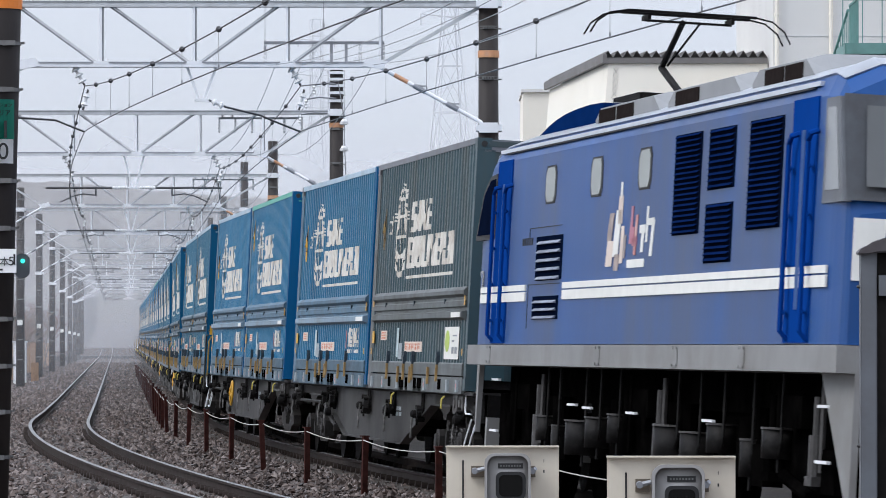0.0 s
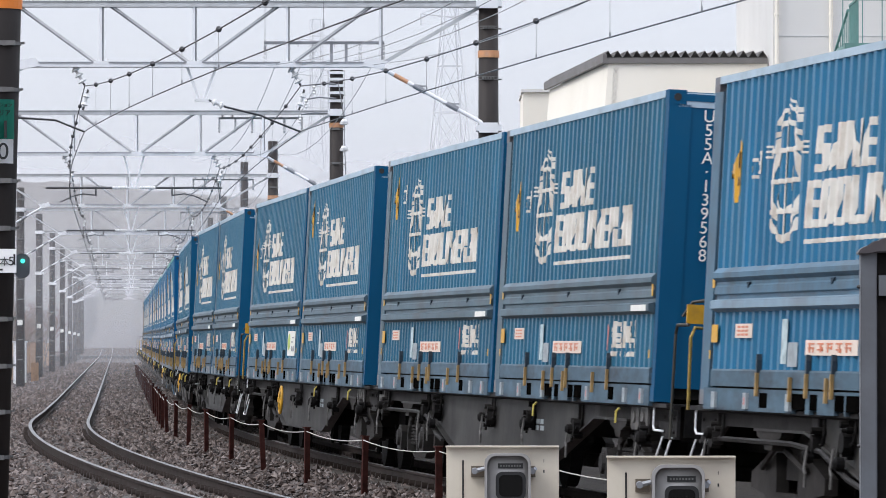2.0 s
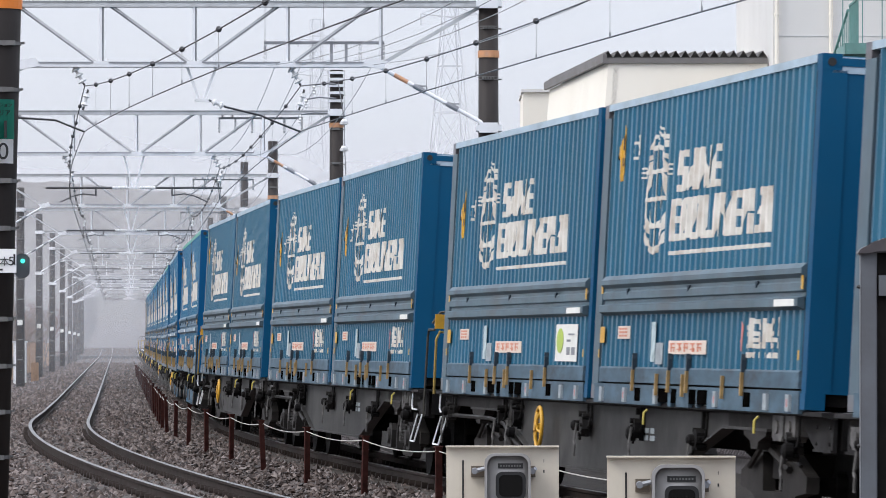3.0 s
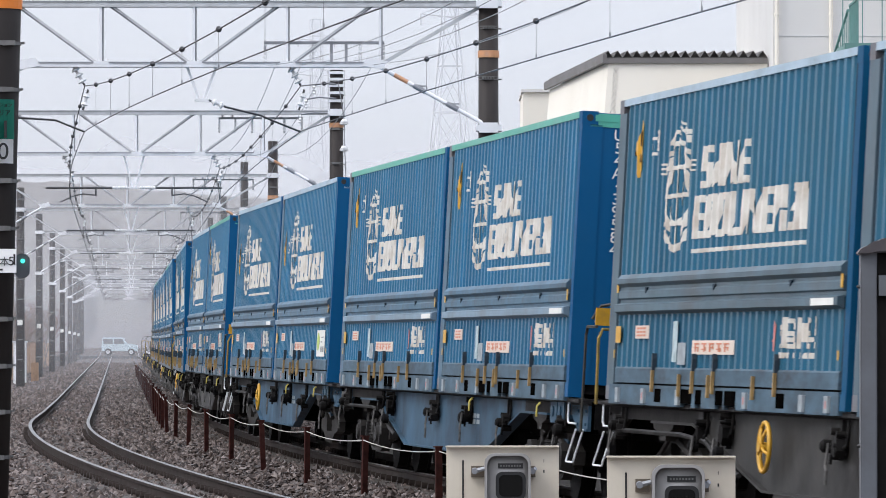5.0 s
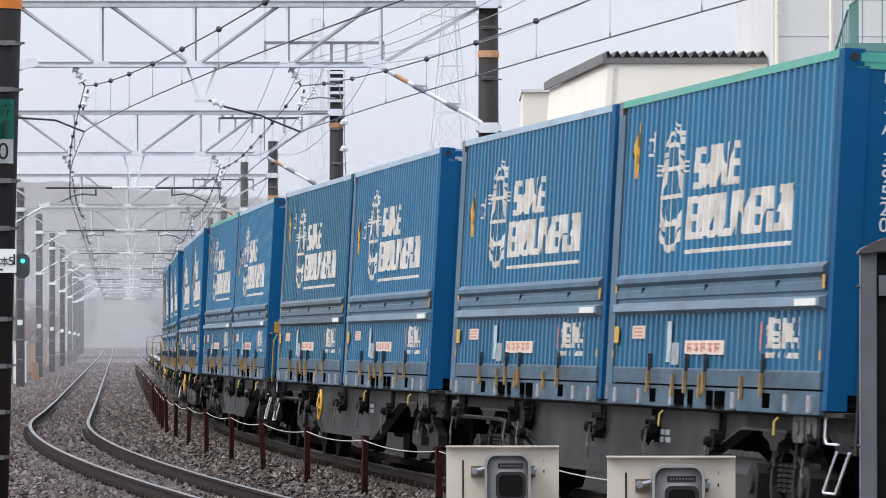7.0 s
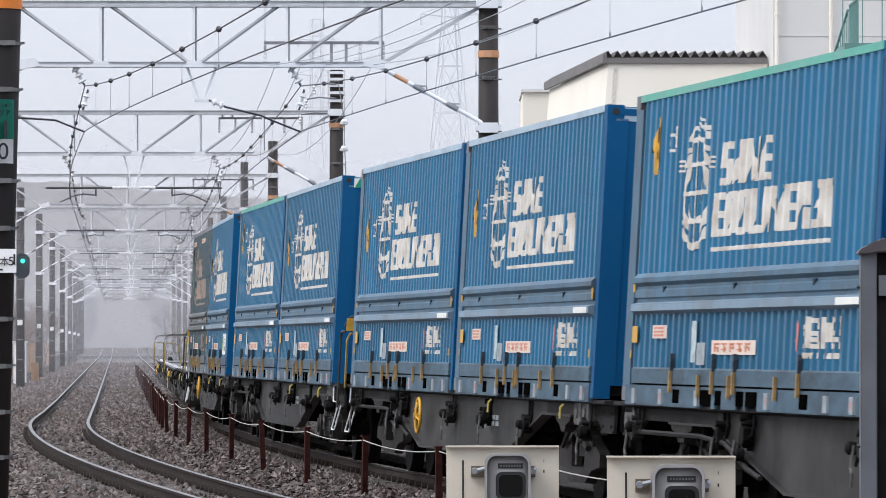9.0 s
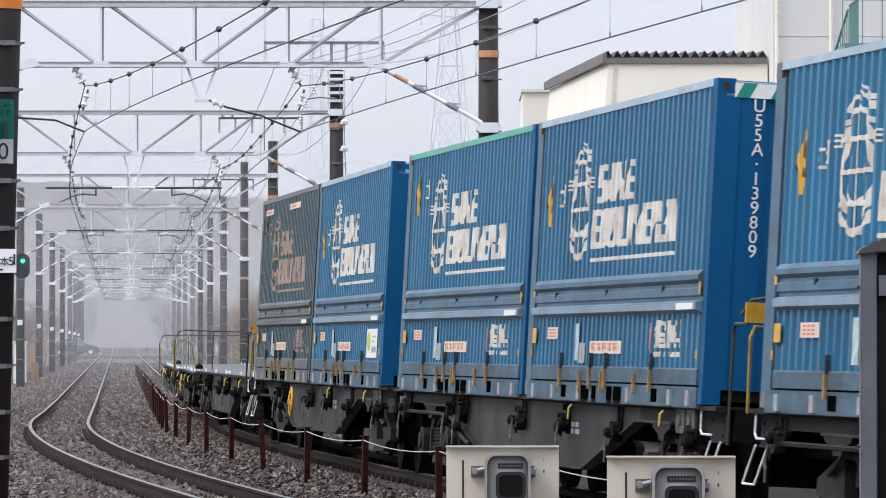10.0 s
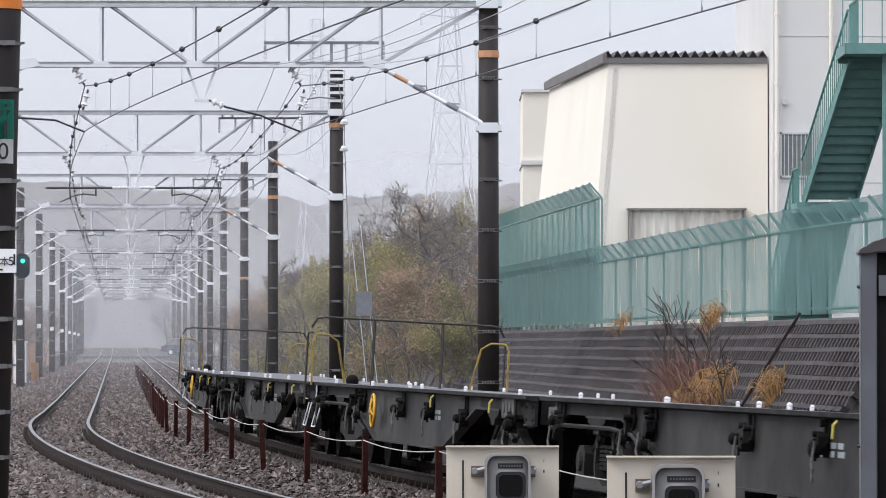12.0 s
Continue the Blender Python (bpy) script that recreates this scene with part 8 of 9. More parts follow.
# ---- foreground: mast with signs, crossing detectors, post ----
def sign_mast():
    """The near concrete mast, leaning a little, with its plates and a signal."""
    D = 47.0
    k = D / 9880.0

    def X(px):
        return (px - 784) * k

    def Z(py):
        return CAM_Z + (610.4 - py) * k
    root = tagged(new("sign_mast"), "dark leaning concrete mast with bands, plates and a signal", "mast")
    lean = 0.026
    xb = X(-24) - 0.026 * 1.0
    base = -0.8
    bm = bmesh.new()
    x0 = X(-31)
    top = 7.8
    rod(bm, (x0, D, base), (x0 + lean * (top - base), D, top), 0.195, 24, 0.185)
    pole = part("pole", bm, M["pole"], root, "dark wet concrete mast", True)

    def at(z):
        return x0 + lean * (z - base)
    for py in (79, 161, 322, 406, 566, 649, 730, 810):
        z = Z(py)
        bm = bmesh.new()
        rod(bm, (at(z), D, z - 0.012), (at(z), D, z + 0.018), 0.200, 24)
        prism(bm, [(at(z) - 0.15, z - 0.018), (at(z) + 0.02, z - 0.008), (at(z) + 0.06, z - 0.02), (at(z) + 0.16, z - 0.016), (at(z) + 0.16, z + 0.022), (at(z) - 0.15, z + 0.026)], "y", D - 0.212, D - 0.12)
        box(bm, at(z) + 0.18, at(z) + 0.225, D - 0.015, D + 0.015, z, z + 0.02)
        part("band", bm, M["bandgrey"], pole, "steel clamp band")
    z = Z(4)
    bm = bmesh.new()
    rod(bm, (at(z), D, Z(17)), (at(z) + 0.005, D, Z(-60)), 0.198, 24)
    part("orange_band", bm, M["signorange"], pole, "orange painted band")
    # curved plates on the mast
    for nm, a, b, m, lab in (("green_plate", 248, 178, "signgreen", "dark green plate"), ("number_plate", 291, 248, "enamel", "white plate")):
        bm = bmesh.new()
        z0, z1 = Z(a), Z(b)
        xm = at((z0 + z1) / 2)
        n = 12
        prev = None
        for i in range(n + 1):
            t = radians(-60 + 118 * i / n)
            col = [bm.verts.new((xm + 0.208 * math.sin(t) - 0.012, D - 0.208 * math.cos(t), zz)) for zz in (z0, z1)]
            if prev:
                bm.faces.new((prev[0], col[0], col[1], prev[1]))
            prev = col
        bmesh.ops.solidify(bm, geom=bm.faces[:], thickness=0.006)
        p = part(nm, bm, M[m], root, lab)
        if nm == "number_plate":
            text("0", 0.20, M["black"], p, Matrix.Translation((X(-1), D - 0.232, Z(284))) @ pose(0, 0, 0, 90, 0, 12))
        else:
            for word, px, py, size in (("ション", 2, 191, 0.040), ("リア", 1, 206, 0.056)):
                text(word, size, M["black"], p, Matrix.Translation((X(px), D - 0.214, Z(py))) @ pose(0, 0, 0, 90, 0, 30))
            for x_, y0, y1, w in ((1, 244, 216, 0.014), (13, 246, 216, 0.020)):
                bm = bmesh.new()
                box(bm, X(x_) - w / 2, X(x_) + w / 2, D - 0.222, D - 0.170, Z(y0), Z(y1))
                part("plate_bar", bm, M["black"], p, "dark bar of a numeral")
    # white board with writing
    bm = bmesh.new()
    box(bm, X(-60), X(33), D - 0.24, D - 0.225, Z(484), Z(442))
    bd = part("board", bm, M["enamel"], root, "white enamel board")
    text("本", 0.085, M["black"], bd, Matrix.Translation((X(3), D - 0.244, Z(471))) @ pose(0, 0, 0, 90, 0, 0))
    text("5", 0.105, M["black"], bd, Matrix.Translation((X(18.5), D - 0.244, Z(471))) @ pose(0, 0, 0, 90, 0, 0))
    for x0, x1, z0, z1 in ((2, 9, 480, 477), (28, 31, 470, 451)):
        bm = bmesh.new()
        box(bm, X(x0), X(x1), D - 0.245, D - 0.241, Z(z0), Z(z1))
        part("board_bar", bm, M["black"], bd)
    # signal head behind the mast
    bm = bmesh.new()
    c = 0.035
    xa, xb2, za, zb = X(22), X(49), Z(492), Z(449)
    prism(bm, [(xa + c, za), (xb2 - c, za), (xb2, za + c), (xb2, zb - c), (xb2 - c, zb), (xa + c, zb), (xa, zb - c), (xa, za + c)], "y", D + 0.22, D + 0.27)
    sg = part("signal_head", bm, M["postgrey"], root, "dark grey signal head showing green")
    bm = bmesh.new()
    rod(bm, (X(37), D + 0.215, Z(462)), (X(37), D + 0.20, Z(462)), 0.017, 14)
    part("lens", bm, M["lens"], sg, "lit green lens")


def detector(D, x0, x1, ytop):
    """A crossing detector: cream back plate, grey hooded housing and leg."""
    k = D / 9880.0

    def X(u):
        return (x0 + (x1 - x0) * u - 784) * k
    zt = CAM_Z - (ytop - 610.4) * k
    w = X(1) - X(0)
    ob = tagged(new("crossing_detector"), "cream-plated level-crossing detector with a grey hooded housing", "detector", "crossing detectors")
    bm = bmesh.new()
    box(bm, X(0), X(1), D - 0.004, D, zt - 1.02 * w, zt)
    box(bm, X(0) - 0.003, X(1), D - 0.03, D - 0.004, zt - 0.006, zt)
    part("plate", bm, M["cream"], ob, "cream enamelled back plate", False, 0.0015)
    bm = bmesh.new()
    box(bm, X(0.14), X(0.155), D - 0.0055, D - 0.0042, zt - 0.62 * w, zt - 0.13 * w)
    box(bm, X(0.863), X(0.868), D - 0.0055, D - 0.0042, zt - 0.15 * w, zt - 0.12 * w)
    box(bm, X(0.86), X(0.872), D - 0.0055, D - 0.0042, zt - 0.24 * w, zt - 0.215 * w)
    part("slot", bm, M["black"], ob)
    # hooded housing
    bm = bmesh.new()
    r = 0.05 * w
    a, b, z0, z1 = X(0.345), X(0.735), zt - 1.0 * w, zt - 0.07 * w
    r = 0.085 * w
    arc = [(b - r + r * math.cos(radians(t)), z1 - r + r * math.sin(radians(t))) for t in range(0, 91, 15)] + [(a + r - r * math.sin(radians(t)), z1 - r + r * math.cos(radians(t))) for t in range(0, 91, 15)]
    prism(bm, [(a, z0), (b, z0)] + arc, "y", D - 0.13, D - 0.004)
    hs = part("housing", bm, M["housing"], ob, "grey cast housing", True, 0.012)
    bm = bmesh.new()
    mx, mz = (a + b) / 2, z1 - 0.4 * w
    lip = [(mx + (x - mx) * 1.045, mz + (z - mz) * 1.02) for x, z in [(b, z0 + 0.3 * w)] + arc + [(a, z0 + 0.3 * w)]]
    inner = [(mx + (x - mx) * 0.93, mz + (z - mz) * 0.965) for x, z in [(b, z0 + 0.3 * w)] + arc + [(a, z0 + 0.3 * w)]]
    for p, q in zip(range(len(lip)), range(1, len(lip))):
        prism(bm, [lip[p], lip[q], inner[q], inner[p]], "y", D - 0.152, D - 0.126)
    bmesh.ops.remove_doubles(bm, verts=bm.verts[:], dist=0.0001)
    part("hood", bm, M["housing"], hs)
    # black rounded window with a recessed lens
    bm = bmesh.new()
    c = 0.055 * w
    p0, p1, q0, q1 = X(0.435), X(0.70), zt - 0.47 * w, zt - 0.225 * w
    ring = []
    for cx, cz, st in ((p1 - c, q1 - c, 0), (p0 + c, q1 - c, 90), (p0 + c, q0 + c, 180), (p1 - c, q0 + c, 270)):
        for j in range(5):
            t = radians(st + 22.5 * j)
            ring.append((cx + c * math.cos(t), cz + c * math.sin(t)))
    prism(bm, ring, "y", D - 0.134, D - 0.129)
    wd = part("window", bm, M["gasket"], hs, "black rounded window")
    bm = bmesh.new()
    mx, mz = (p0 + p1) / 2, (q0 + q1) / 2
    prism(bm, [(mx + (x - mx) * 0.78, mz + (z - mz) * 0.78) for x, z in ring], "y", D - 0.1355, D - 0.1342)
    part("lens", bm, M["lensglass"], wd, "dark glass lens")
    bm = bmesh.new()
    box(bm, X(0.455), X(0.675), D - 0.1325, D - 0.129, zt - 0.195 * w, zt - 0.15 * w)
    nb = part("name_plate", bm, M["black"], hs, "small black name plate")
    for i in range(8):
        u = 0.475 + i * 0.024
        bm = bmesh.new()
        box(bm, X(u), X(u + 0.014), D - 0.1335, D - 0.1326, zt - 0.18 * w, zt - 0.165 * w)
        part("name_bar", bm, M["bandgrey"], nb)
    for sgn, u0, u1 in ((-1, 0.22, 0.345), (1, 0.735, 0.79)):
        bm = bmesh.new()
        box(bm, X(u0), X(u1 if sgn > 0 else 0.335), D - 0.02, D - 0.0045, zt - 0.28 * w, zt - 0.18 * w)
        lt = part("latch_base", bm, M["brown"], ob, "tarnished latch plate")
        bm = bmesh.new()
        rod(bm, (X(u0 + 0.03), D - 0.04, zt - 0.225 * w), (X(u1), D - 0.05, zt - 0.20 * w), 0.008, 8, 0.007)
        rod(bm, (X(u0 + 0.03), D - 0.02, zt - 0.22 * w), (X(u0 + 0.03), D - 0.06, zt - 0.225 * w), 0.010, 10)
        part("latch", bm, M["galvd"], lt, "bright toggle latch")
    bm = bmesh.new()
    xm = (X(0) + X(1)) / 2
    box(bm, xm - 0.05, xm + 0.05, D + 0.001, D + 0.08, -0.75, zt - 0.25 * w)
    part("leg", bm, M["housing"], ob)


M["lensglass"] = mat("dark_lens_glass", (0.005, 0.005, 0.005), 0.1, 0, 0.05, 3, spec=0.25)
M["brown"] = mat("tarnished_brass", (0.16, 0.13, 0.10), 0.45, 0.5, 0.2, 20)


def edge_post():
    D = 15.0
    k = D / 9880.0
    ob = tagged(new("crossing_post"), "weathered grey box-section crossing post with a dented cap", "post")

    def X(px):
        return (px - 784) * k

    def Z(py):
        return CAM_Z + (610.4 - py) * k
    bm = bmesh.new()
    box(bm, X(1523), X(1552), D, D + 0.06, -0.75, Z(445))
    part("column", bm, M["postgrey"], ob, "grey painted steel column", False, 0.003)
    bm = bmesh.new()
    box(bm, X(1552.5), X(1600), D + 0.012, D + 0.05, -0.75, Z(440))
    part("rear_column", bm, M["dark"], ob)
    bm = bmesh.new()
    vs = [(1517, 452), (1519, 444), (1530, 437), (1548, 431), (1562, 422), (1600, 418), (1600, 446), (1553, 448), (1540, 446), (1523, 452)]
    prism(bm, [(X(a), Z(b)) for a, b in vs], "y", D - 0.02, D + 0.075)
    part("cap", bm, M["brownpaint"], ob, "dented dark cap", False, 0.004)
    for py, side in ((508, 0), (508, 1), (790, 0), (796, 1)):
        bm = bmesh.new()
        x = X(1522) if side == 0 else X(1553)
        rod(bm, (x, D + 0.02, Z(py)), (x - 0.008, D + 0.02, Z(py)), 0.006, 8, 0.003)
        part("bolt", bm, M["black"], ob)
    bm = bmesh.new()
    box(bm, X(1555), X(1600), D - 0.01, D + 0.012, Z(524), Z(488))
    part("bracket", bm, M["postgrey"], ob)


M["brownpaint"] = mat("dull_brown_paint", (0.06, 0.052, 0.055), 0.5, 0, 0.2, 15, 0.05, 60)


def small_trackside():
    # white tube lying between the rails of the empty track
    bm = bmesh.new()
    rod(bm, (-2.22, 56.9, -0.10), (-1.93, 56.4, -0.07), 0.075, 16)
    rod(bm, (-2.26, 56.97, -0.10), (-2.22, 56.9, -0.10), 0.05, 16, 0.075)
    rod(bm, (-1.93, 56.4, -0.07), (-1.90, 56.35, -0.07), 0.075, 16, 0.05)
    tagged(part("white_tube", bm, M["porcelain"], None, "", True), "short white tube lying on the ballast", "tube")
    # cabinet beside the line
    x, y = -19.85, 262.0
    cb = tagged(new("trackside_cabinet"), "white steel trackside cabinet with a flat top", "cabinet")
    bm = bmesh.new()
    box(bm, x - 0.30, x + 0.30, y, y + 0.6, -0.7, 1.66)
    part("body", bm, M["porcelain"], cb, "", False, 0.02)
    bm = bmesh.new()
    box(bm, x - 0.34, x + 0.34, y - 0.05, y + 0.65, 1.662, 1.74)
    part("top", bm, M["galv"], cb)
    bm = bmesh.new()
    box(bm, x - 0.24, x + 0.24, y - 0.03, y - 0.001, -0.1, 1.5)
    dr = part("door", bm, M["galvw"], cb, "flat cabinet door")
    bm = bmesh.new()
    box(bm, x + 0.16, x + 0.19, y - 0.05, y - 0.031, 0.6, 0.75)
    part("handle", bm, M["galvd"], dr)
    bm = bmesh.new()
    rod(bm, (x - 0.1, y + 0.3, 1.74), (x - 0.1, y + 0.3, 3.6), 0.03, 6)
    part("mast", bm, M["galv"], cb)
    jb = tagged(new("junction_box"), "weathered brown-grey junction box on a stub post", "box")
    bm = bmesh.new()
    box(bm, x + 0.46, x + 0.80, y + 1.0, y + 1.3, -0.2, 0.72)
    part("body", bm, M["barrier"], jb, "", False, 0.02)
    bm = bmesh.new()
    rod(bm, (x + 0.63, y + 1.15, -0.8), (x + 0.63, y + 1.15, -0.2), 0.06, 8)
    part("post", bm, M["galvd"], jb)
    # rusty sheet fencing behind the left masts
    for i in range(9):
        y0 = 268 + i * 24.0
        x0 = centre(UP, y0) - 4.6
        x1 = centre(UP, y0 + 22) - 4.6
        bm = bmesh.new()
        bar(bm, (x0, y0, 0.55), (x1, y0 + 22, 0.55 + 0.01), 0.06, 2.3)
        tagged(part("sheet_fence", bm, M["barrier"], None), "ochre rusty sheet fencing along the line", "fence", "sheet fences")
    # white number plates on the left masts, orange bands on the right ones
    for kk, y in enumerate(PORTALS[3:10]):
        x = portal_masts(kk + 3, y)[0]
        bm = bmesh.new()
        box(bm, x - 0.11, x + 0.11, y - 0.24, y - 0.225, 2.40, 2.62)
        tagged(part("mast_plate", bm, M["paper"], None), "small white plate on a dark mast", "plate", "mast plates")
    for kk, z in ((0, 6.44), (1, 6.98), (2, 6.55), (3, 4.35)):
        y = PORTALS[kk]
        x = portal_masts(kk, y)[1]
        bm = bmesh.new()
        rod(bm, (x, y, z), (x, y, z + 0.12), 0.183, 20)
        tagged(part("marker_band", bm, M["faded"], None), "faded orange band painted round a mast", "band", "mast bands")
    # head gear on the second right-hand mast: pale straps, arms and two bell insulators with a down lead
    y = PORTALS[1]
    x = portal_masts(1, y)[1]
    hg = tagged(new("mast_head_gear"), "pale steel straps and porcelain bells on a dark mast", "head gear")
    for i, z in enumerate((8.32, 8.16, 8.00, 7.82, 7.62)):
        bm = bmesh.new()
        rod(bm, (x, y, z), (x, y, z + 0.06), 0.182, 20)
        box(bm, x - 0.22, x + 0.22, y - 0.20, y - 0.17, z - 0.01, z + 0.05)
        part("strap", bm, M["galvw"], hg, "pale steel strap")
    for sx in (-1, 1):
        bm = bmesh.new()
        box(bm, x + sx * 0.19, x + sx * 0.215, y - 0.22, y - 0.19, 7.2, 8.40)
        part("arm", bm, M["galv"], hg)
    for dx, z in ((-0.55, 8.05), (-0.75, 7.70), (-0.9, 7.32)):
        bm = bmesh.new()
        pipe(bm, [(x, y - 0.2, z), (x + dx * 0.6, y - 0.2, z + 0.03), (x + dx, y - 0.2, z - 0.02)], 0.022, 6)
        sa = part("side_arm", bm, M["galvd"], hg, "thin steel side arm")
        br, bd = bmesh.new(), bmesh.new()
        insulator(br, bd, (x + dx, y - 0.2, z), (x + dx, y - 0.2, z - 0.26), 3, 0.05)
        br.free()
        part("insulator", bd, M["porcelain"], sa)
    lead = bmesh.new()
    pipe(lead, [(x + 0.05, y - 0.2, 8.1), (x + 0.15, y - 0.25, 7.5), (x + 0.2, y - 0.25, 7.12), (x + 0.21, y - 0.25, 6.5), (x + 0.26, y - 0.22, 5.2), (x + 0.34, y - 0.2, 3.4), (x + 0.2, y - 0.2, 1.2)], 0.012, 6)
    part("down_lead", lead, M["galvd"], hg, "thin drooping lead")
    for z in (7.08, 6.42):
        bm = bmesh.new()
        rod(bm, (x + 0.19, y - 0.25, z), (x + 0.19, y - 0.25, z + 0.10), 0.11, 16, 0.05)
        rod(bm, (x + 0.19, y - 0.25, z - 0.04), (x + 0.19, y - 0.25, z), 0.08, 16, 0.115)
        part("bell", bm, M["porcelain"], hg, "white porcelain bell", True)
    # line tensioning weights hung by the second mast
    y = 141.5
    x = -2.0
    tw = tagged(new("tension_weight"), "grey tensioning weight on slanted steel rods", "weight")
    for dx in (-0.1, 0.16):
        bm = bmesh.new()
        rod(bm, (x + dx - 0.25, y, 4.6), (x + dx + 0.32, y, -0.8), 0.014, 6)
        part("rod", bm, M["galv"], tw)
    bm = bmesh.new()
    box(bm, x - 0.19, x + 0.19, y - 0.12, y + 0.12, 2.30, 2.92)
    part("weight", bm, M["galvd"], tw)



sign_mast()
detector(18.5, 790, 989, 789)
detector(16.3, 1074, 1301, 807)
edge_post()
small_trackside()


# ---- the far level crossing, its car, and added haze sheets ----
CAR_Y, CAR_Z = 516.0, 0.55


def far_crossing():
    bm = bmesh.new()
    box(bm, -120, 60, CAR_Y - 3.2, CAR_Y + 3.2, 0.0, CAR_Z)
    setting("road", bm, M["asphalt"], "wet asphalt road over the far level crossing", "road")


def far_car():
    car = tagged(new("estate_car"), "dark blue-grey estate car with pale roof rails", "car")
    bm = bmesh.new()
    L = 2.3
    prof = [(-L, 0.35), (-L + 0.02, 0.85), (-1.9, 0.95), (-1.45, 1.46), (-0.9, 1.54), (0.35, 1.50), (1.05, 0.98), (2.05, 0.82), (L, 0.62), (L, 0.32)]
    prism(bm, prof, "y", -0.85, 0.85)
    part("body", bm, M["car"], car, "dark blue-grey body", False, 0.04)
    bm = bmesh.new()
    for sy in (-1, 1):
        prism(bm, [(-1.75, 0.98), (-1.38, 1.40), (-0.88, 1.46), (0.3, 1.42), (0.85, 0.98)], "y", min(sy * 0.8, sy * 0.862), max(sy * 0.8, sy * 0.862))
    part("side_glass", bm, M["glass"], car)
    for sx in (-1.4, 1.4):
        for sy in (-1, 1):
            bm = bmesh.new()
            rod(bm, (sx, sy * 0.68, 0.32), (sx, sy * 0.87, 0.32), 0.32, 18)
            wh = part("wheel", bm, M["gasket"], car)
            bm = bmesh.new()
            rod(bm, (sx, sy * 0.87, 0.32), (sx, sy * 0.885, 0.32), 0.2, 14)
            part("rim", bm, M["galv"], wh)
    bm = bmesh.new()
    for sy in (-1, 1):
        bar(bm, (-1.4, sy * 0.72, 1.58), (0.3, sy * 0.72, 1.56), 0.05, 0.05)
    part("roof_rail", bm, M["porcelain"], car)
    bm = bmesh.new()
    box(bm, -2.33, -2.28, -0.8, -0.5, 0.75, 0.92)
    part("tail_lamp", bm, M["red"], car)
    return car


def far_kei():
    car = tagged(new("boxy_car"), "small boxy pale blue-white off-road car", "car")
    bm = bmesh.new()
    prof = [(-1.65, 0.42), (-1.65, 1.0), (-1.58, 1.62), (-1.45, 1.68), (0.35, 1.66), (0.62, 1.08), (1.55, 1.0), (1.66, 0.85), (1.66, 0.42)]
    prism(bm, prof, "y", -0.72, 0.72)
    part("body", bm, M["kei"], car, "pale blue-white body", False, 0.04)
    for x0, x1, x2, x3 in ((-1.5, -0.62, -0.62, -1.46), (-0.5, 0.48, 0.28, -0.5)):
        for sy in (-1, 1):
            bm = bmesh.new()
            prism(bm, [(x0, 1.08), (x1, 1.08), (x2, 1.54), (x3, 1.54)], "y", min(sy * 0.7, sy * 0.732), max(sy * 0.7, sy * 0.732))
            part("side_window", bm, M["glass"], car)
    for sx in (-1.05, 1.08):
        for sy in (-1, 1):
            bm = bmesh.new()
            rod(bm, (sx, sy * 0.56, 0.33), (sx, sy * 0.74, 0.33), 0.33, 18)
            wh = part("wheel", bm, M["gasket"], car)
            bm = bmesh.new()
            rod(bm, (sx, sy * 0.74, 0.33), (sx, sy * 0.752, 0.33), 0.19, 14)
            part("rim", bm, M["galv"], wh)
    return car


M["kei"] = mat("pale_blue_white_paint", (0.55, 0.66, 0.70), 0.35, 0, 0.03, 3)
M["car"] = mat("dark_car_paint", (0.05, 0.06, 0.085), 0.3, 0.2, 0.03, 3, 0, 30, None, 0, 1, 0.5)
far_crossing()
CAR = far_car()
KEI = far_kei()


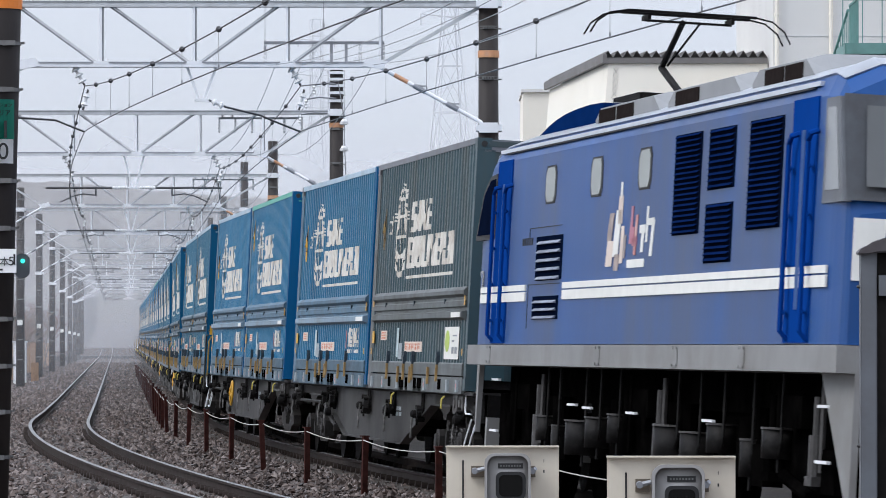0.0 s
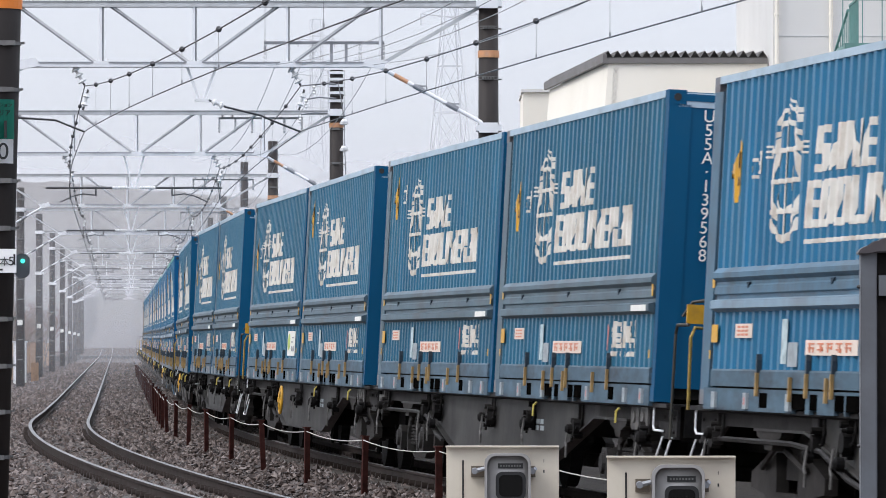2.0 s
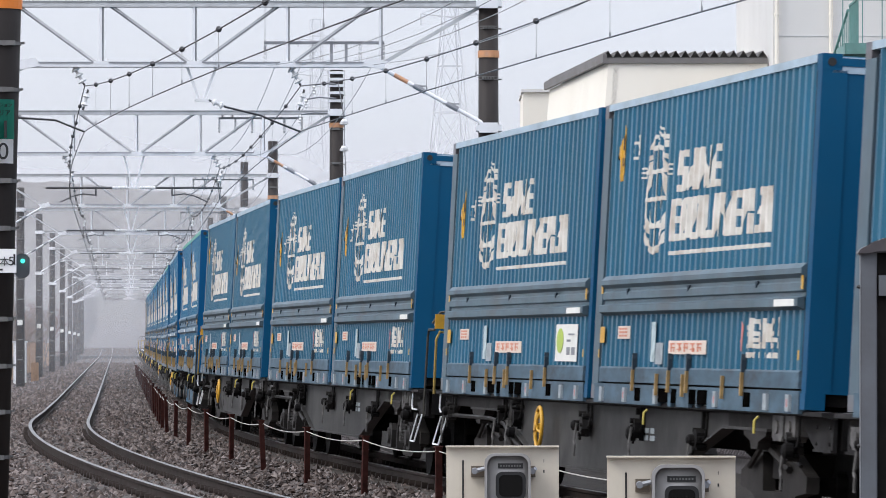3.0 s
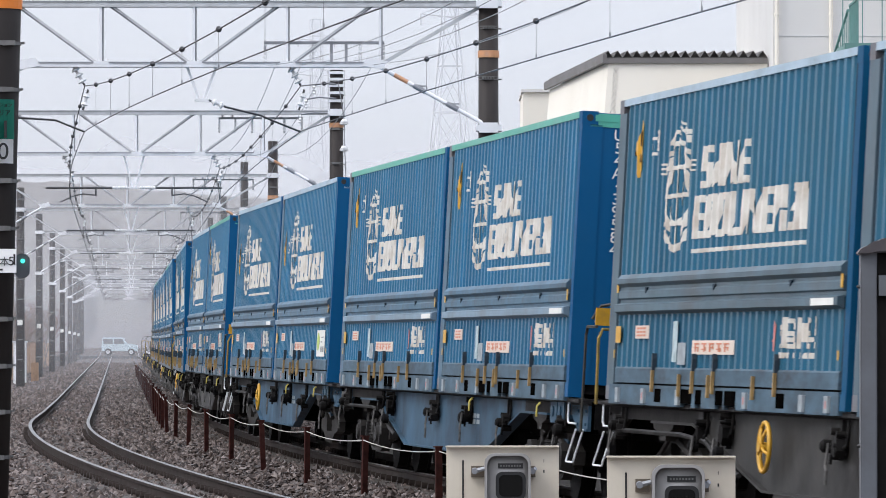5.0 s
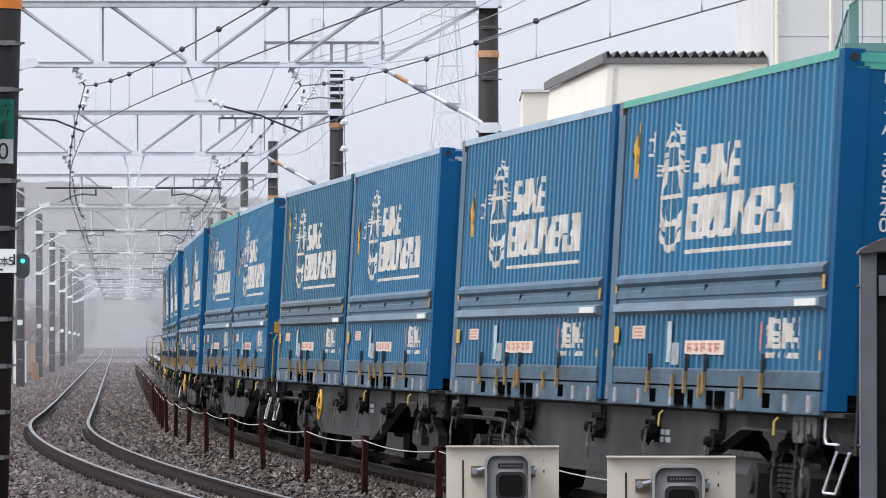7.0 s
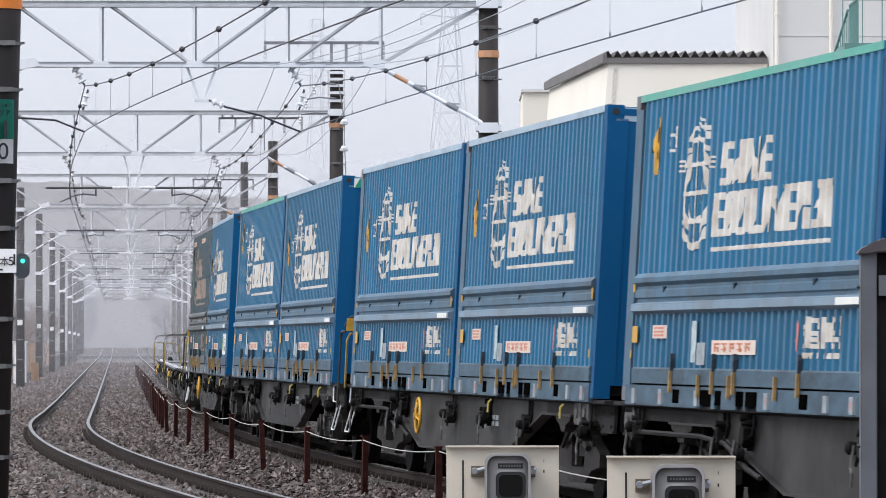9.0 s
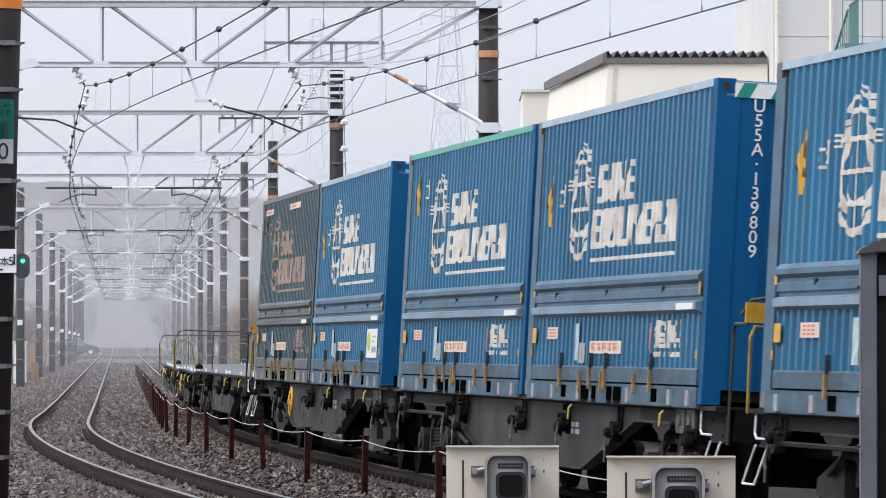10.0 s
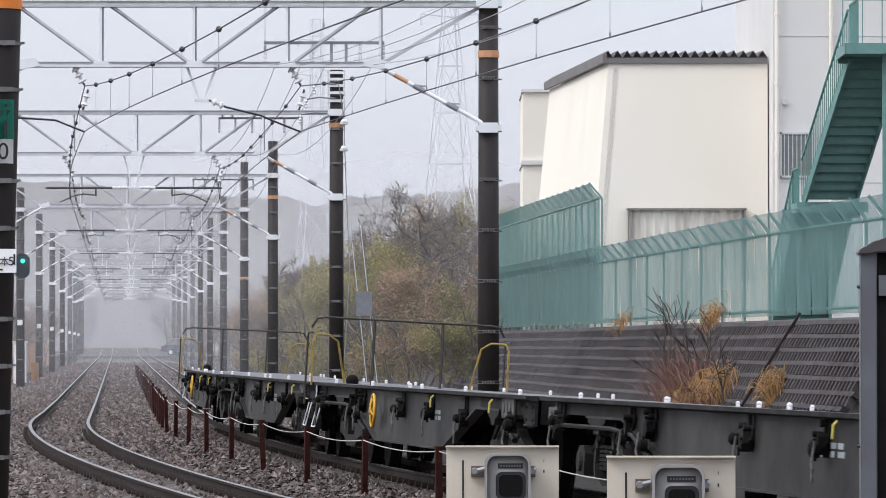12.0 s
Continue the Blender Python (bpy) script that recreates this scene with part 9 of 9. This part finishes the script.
def haze_material(name, cover, low, high):
    """Painted haze for a sheet; it thins out upwards between the heights low and high."""
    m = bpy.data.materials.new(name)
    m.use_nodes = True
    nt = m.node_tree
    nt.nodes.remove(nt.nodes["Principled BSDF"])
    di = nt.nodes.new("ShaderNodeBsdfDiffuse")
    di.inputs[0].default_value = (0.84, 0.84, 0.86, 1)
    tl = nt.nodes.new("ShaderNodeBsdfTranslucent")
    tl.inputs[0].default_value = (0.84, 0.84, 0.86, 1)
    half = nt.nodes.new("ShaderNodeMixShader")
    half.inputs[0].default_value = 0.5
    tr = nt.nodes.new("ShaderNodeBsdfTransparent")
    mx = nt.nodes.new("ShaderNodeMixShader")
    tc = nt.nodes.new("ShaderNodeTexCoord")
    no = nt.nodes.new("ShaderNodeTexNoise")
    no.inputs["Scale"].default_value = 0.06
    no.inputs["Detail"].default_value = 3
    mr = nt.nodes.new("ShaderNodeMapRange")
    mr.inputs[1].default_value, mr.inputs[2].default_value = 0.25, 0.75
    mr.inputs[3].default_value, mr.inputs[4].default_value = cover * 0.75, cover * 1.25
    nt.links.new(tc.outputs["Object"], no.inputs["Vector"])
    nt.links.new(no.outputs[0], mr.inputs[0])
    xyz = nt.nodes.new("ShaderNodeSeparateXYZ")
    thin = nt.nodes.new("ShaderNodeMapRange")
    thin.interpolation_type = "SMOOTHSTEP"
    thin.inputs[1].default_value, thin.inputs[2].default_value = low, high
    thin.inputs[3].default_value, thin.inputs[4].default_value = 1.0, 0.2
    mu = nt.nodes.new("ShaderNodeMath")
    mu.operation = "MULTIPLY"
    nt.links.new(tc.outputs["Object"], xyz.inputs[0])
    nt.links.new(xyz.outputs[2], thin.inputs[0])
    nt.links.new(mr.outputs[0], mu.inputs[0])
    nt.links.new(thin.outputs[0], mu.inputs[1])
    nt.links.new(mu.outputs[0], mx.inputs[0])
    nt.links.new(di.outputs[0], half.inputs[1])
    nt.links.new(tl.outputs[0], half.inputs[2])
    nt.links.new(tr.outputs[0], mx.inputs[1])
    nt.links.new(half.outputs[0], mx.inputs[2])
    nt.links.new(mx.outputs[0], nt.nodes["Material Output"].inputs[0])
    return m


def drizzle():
    # added upright sheets imitate distance haze, mostly denser farther off
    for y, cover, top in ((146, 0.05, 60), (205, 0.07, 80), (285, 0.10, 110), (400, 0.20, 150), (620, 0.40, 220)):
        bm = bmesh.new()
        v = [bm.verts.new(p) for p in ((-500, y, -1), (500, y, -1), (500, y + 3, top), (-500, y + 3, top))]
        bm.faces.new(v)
        setting("drizzle_sheet", bm, haze_material("drizzle_%d" % y, cover, 0.020 * y, 0.060 * y), "added translucent grey sheet standing in for distance haze", "drizzle", False, "stuff")


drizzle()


# ---- movement: everything on rails follows the curve ----
def ride(s, ahead, wheelbase, turn, lift):
    a, _ = DOWN.at(s + wheelbase)
    b, _ = DOWN.at(s - wheelbase)
    mid = (a + b) / 2
    d = a - b
    c = (DOWN.cant(s + wheelbase) + DOWN.cant(s - wheelbase)) / 2
    lean = -math.degrees(math.atan(c / GAUGE))
    m = pose(mid.x, mid.y, c / 2 + grade(s), lean, 0, math.degrees(math.atan2(d.y, d.x)))
    return m @ pose(ahead, 0, lift, 0, 0, turn)


def motions():
    for ob, s0, ahead, wheelbase, turn, lift in TRAIN:
        walk(ob, [(t * 0.25, ride(s0 + SPEED * t * 0.25, ahead, wheelbase, turn, lift)) for t in range(49)])
    # a car drives over the far level crossing from left to right
    walk(CAR, [(0.0, pose(-84.9, CAR_Y, CAR_Z)), (6.0, pose(-54.3, CAR_Y, CAR_Z)), (12.0, pose(-23.7, CAR_Y, CAR_Z))])
    walk(KEI, [(0.0, pose(-53.5, CAR_Y - 1.0, CAR_Z)), (6.0, pose(-25.05, CAR_Y - 1.0, CAR_Z)), (12.0, pose(3.4, CAR_Y - 1.0, CAR_Z))])


rails()
crib_wall()
motions()
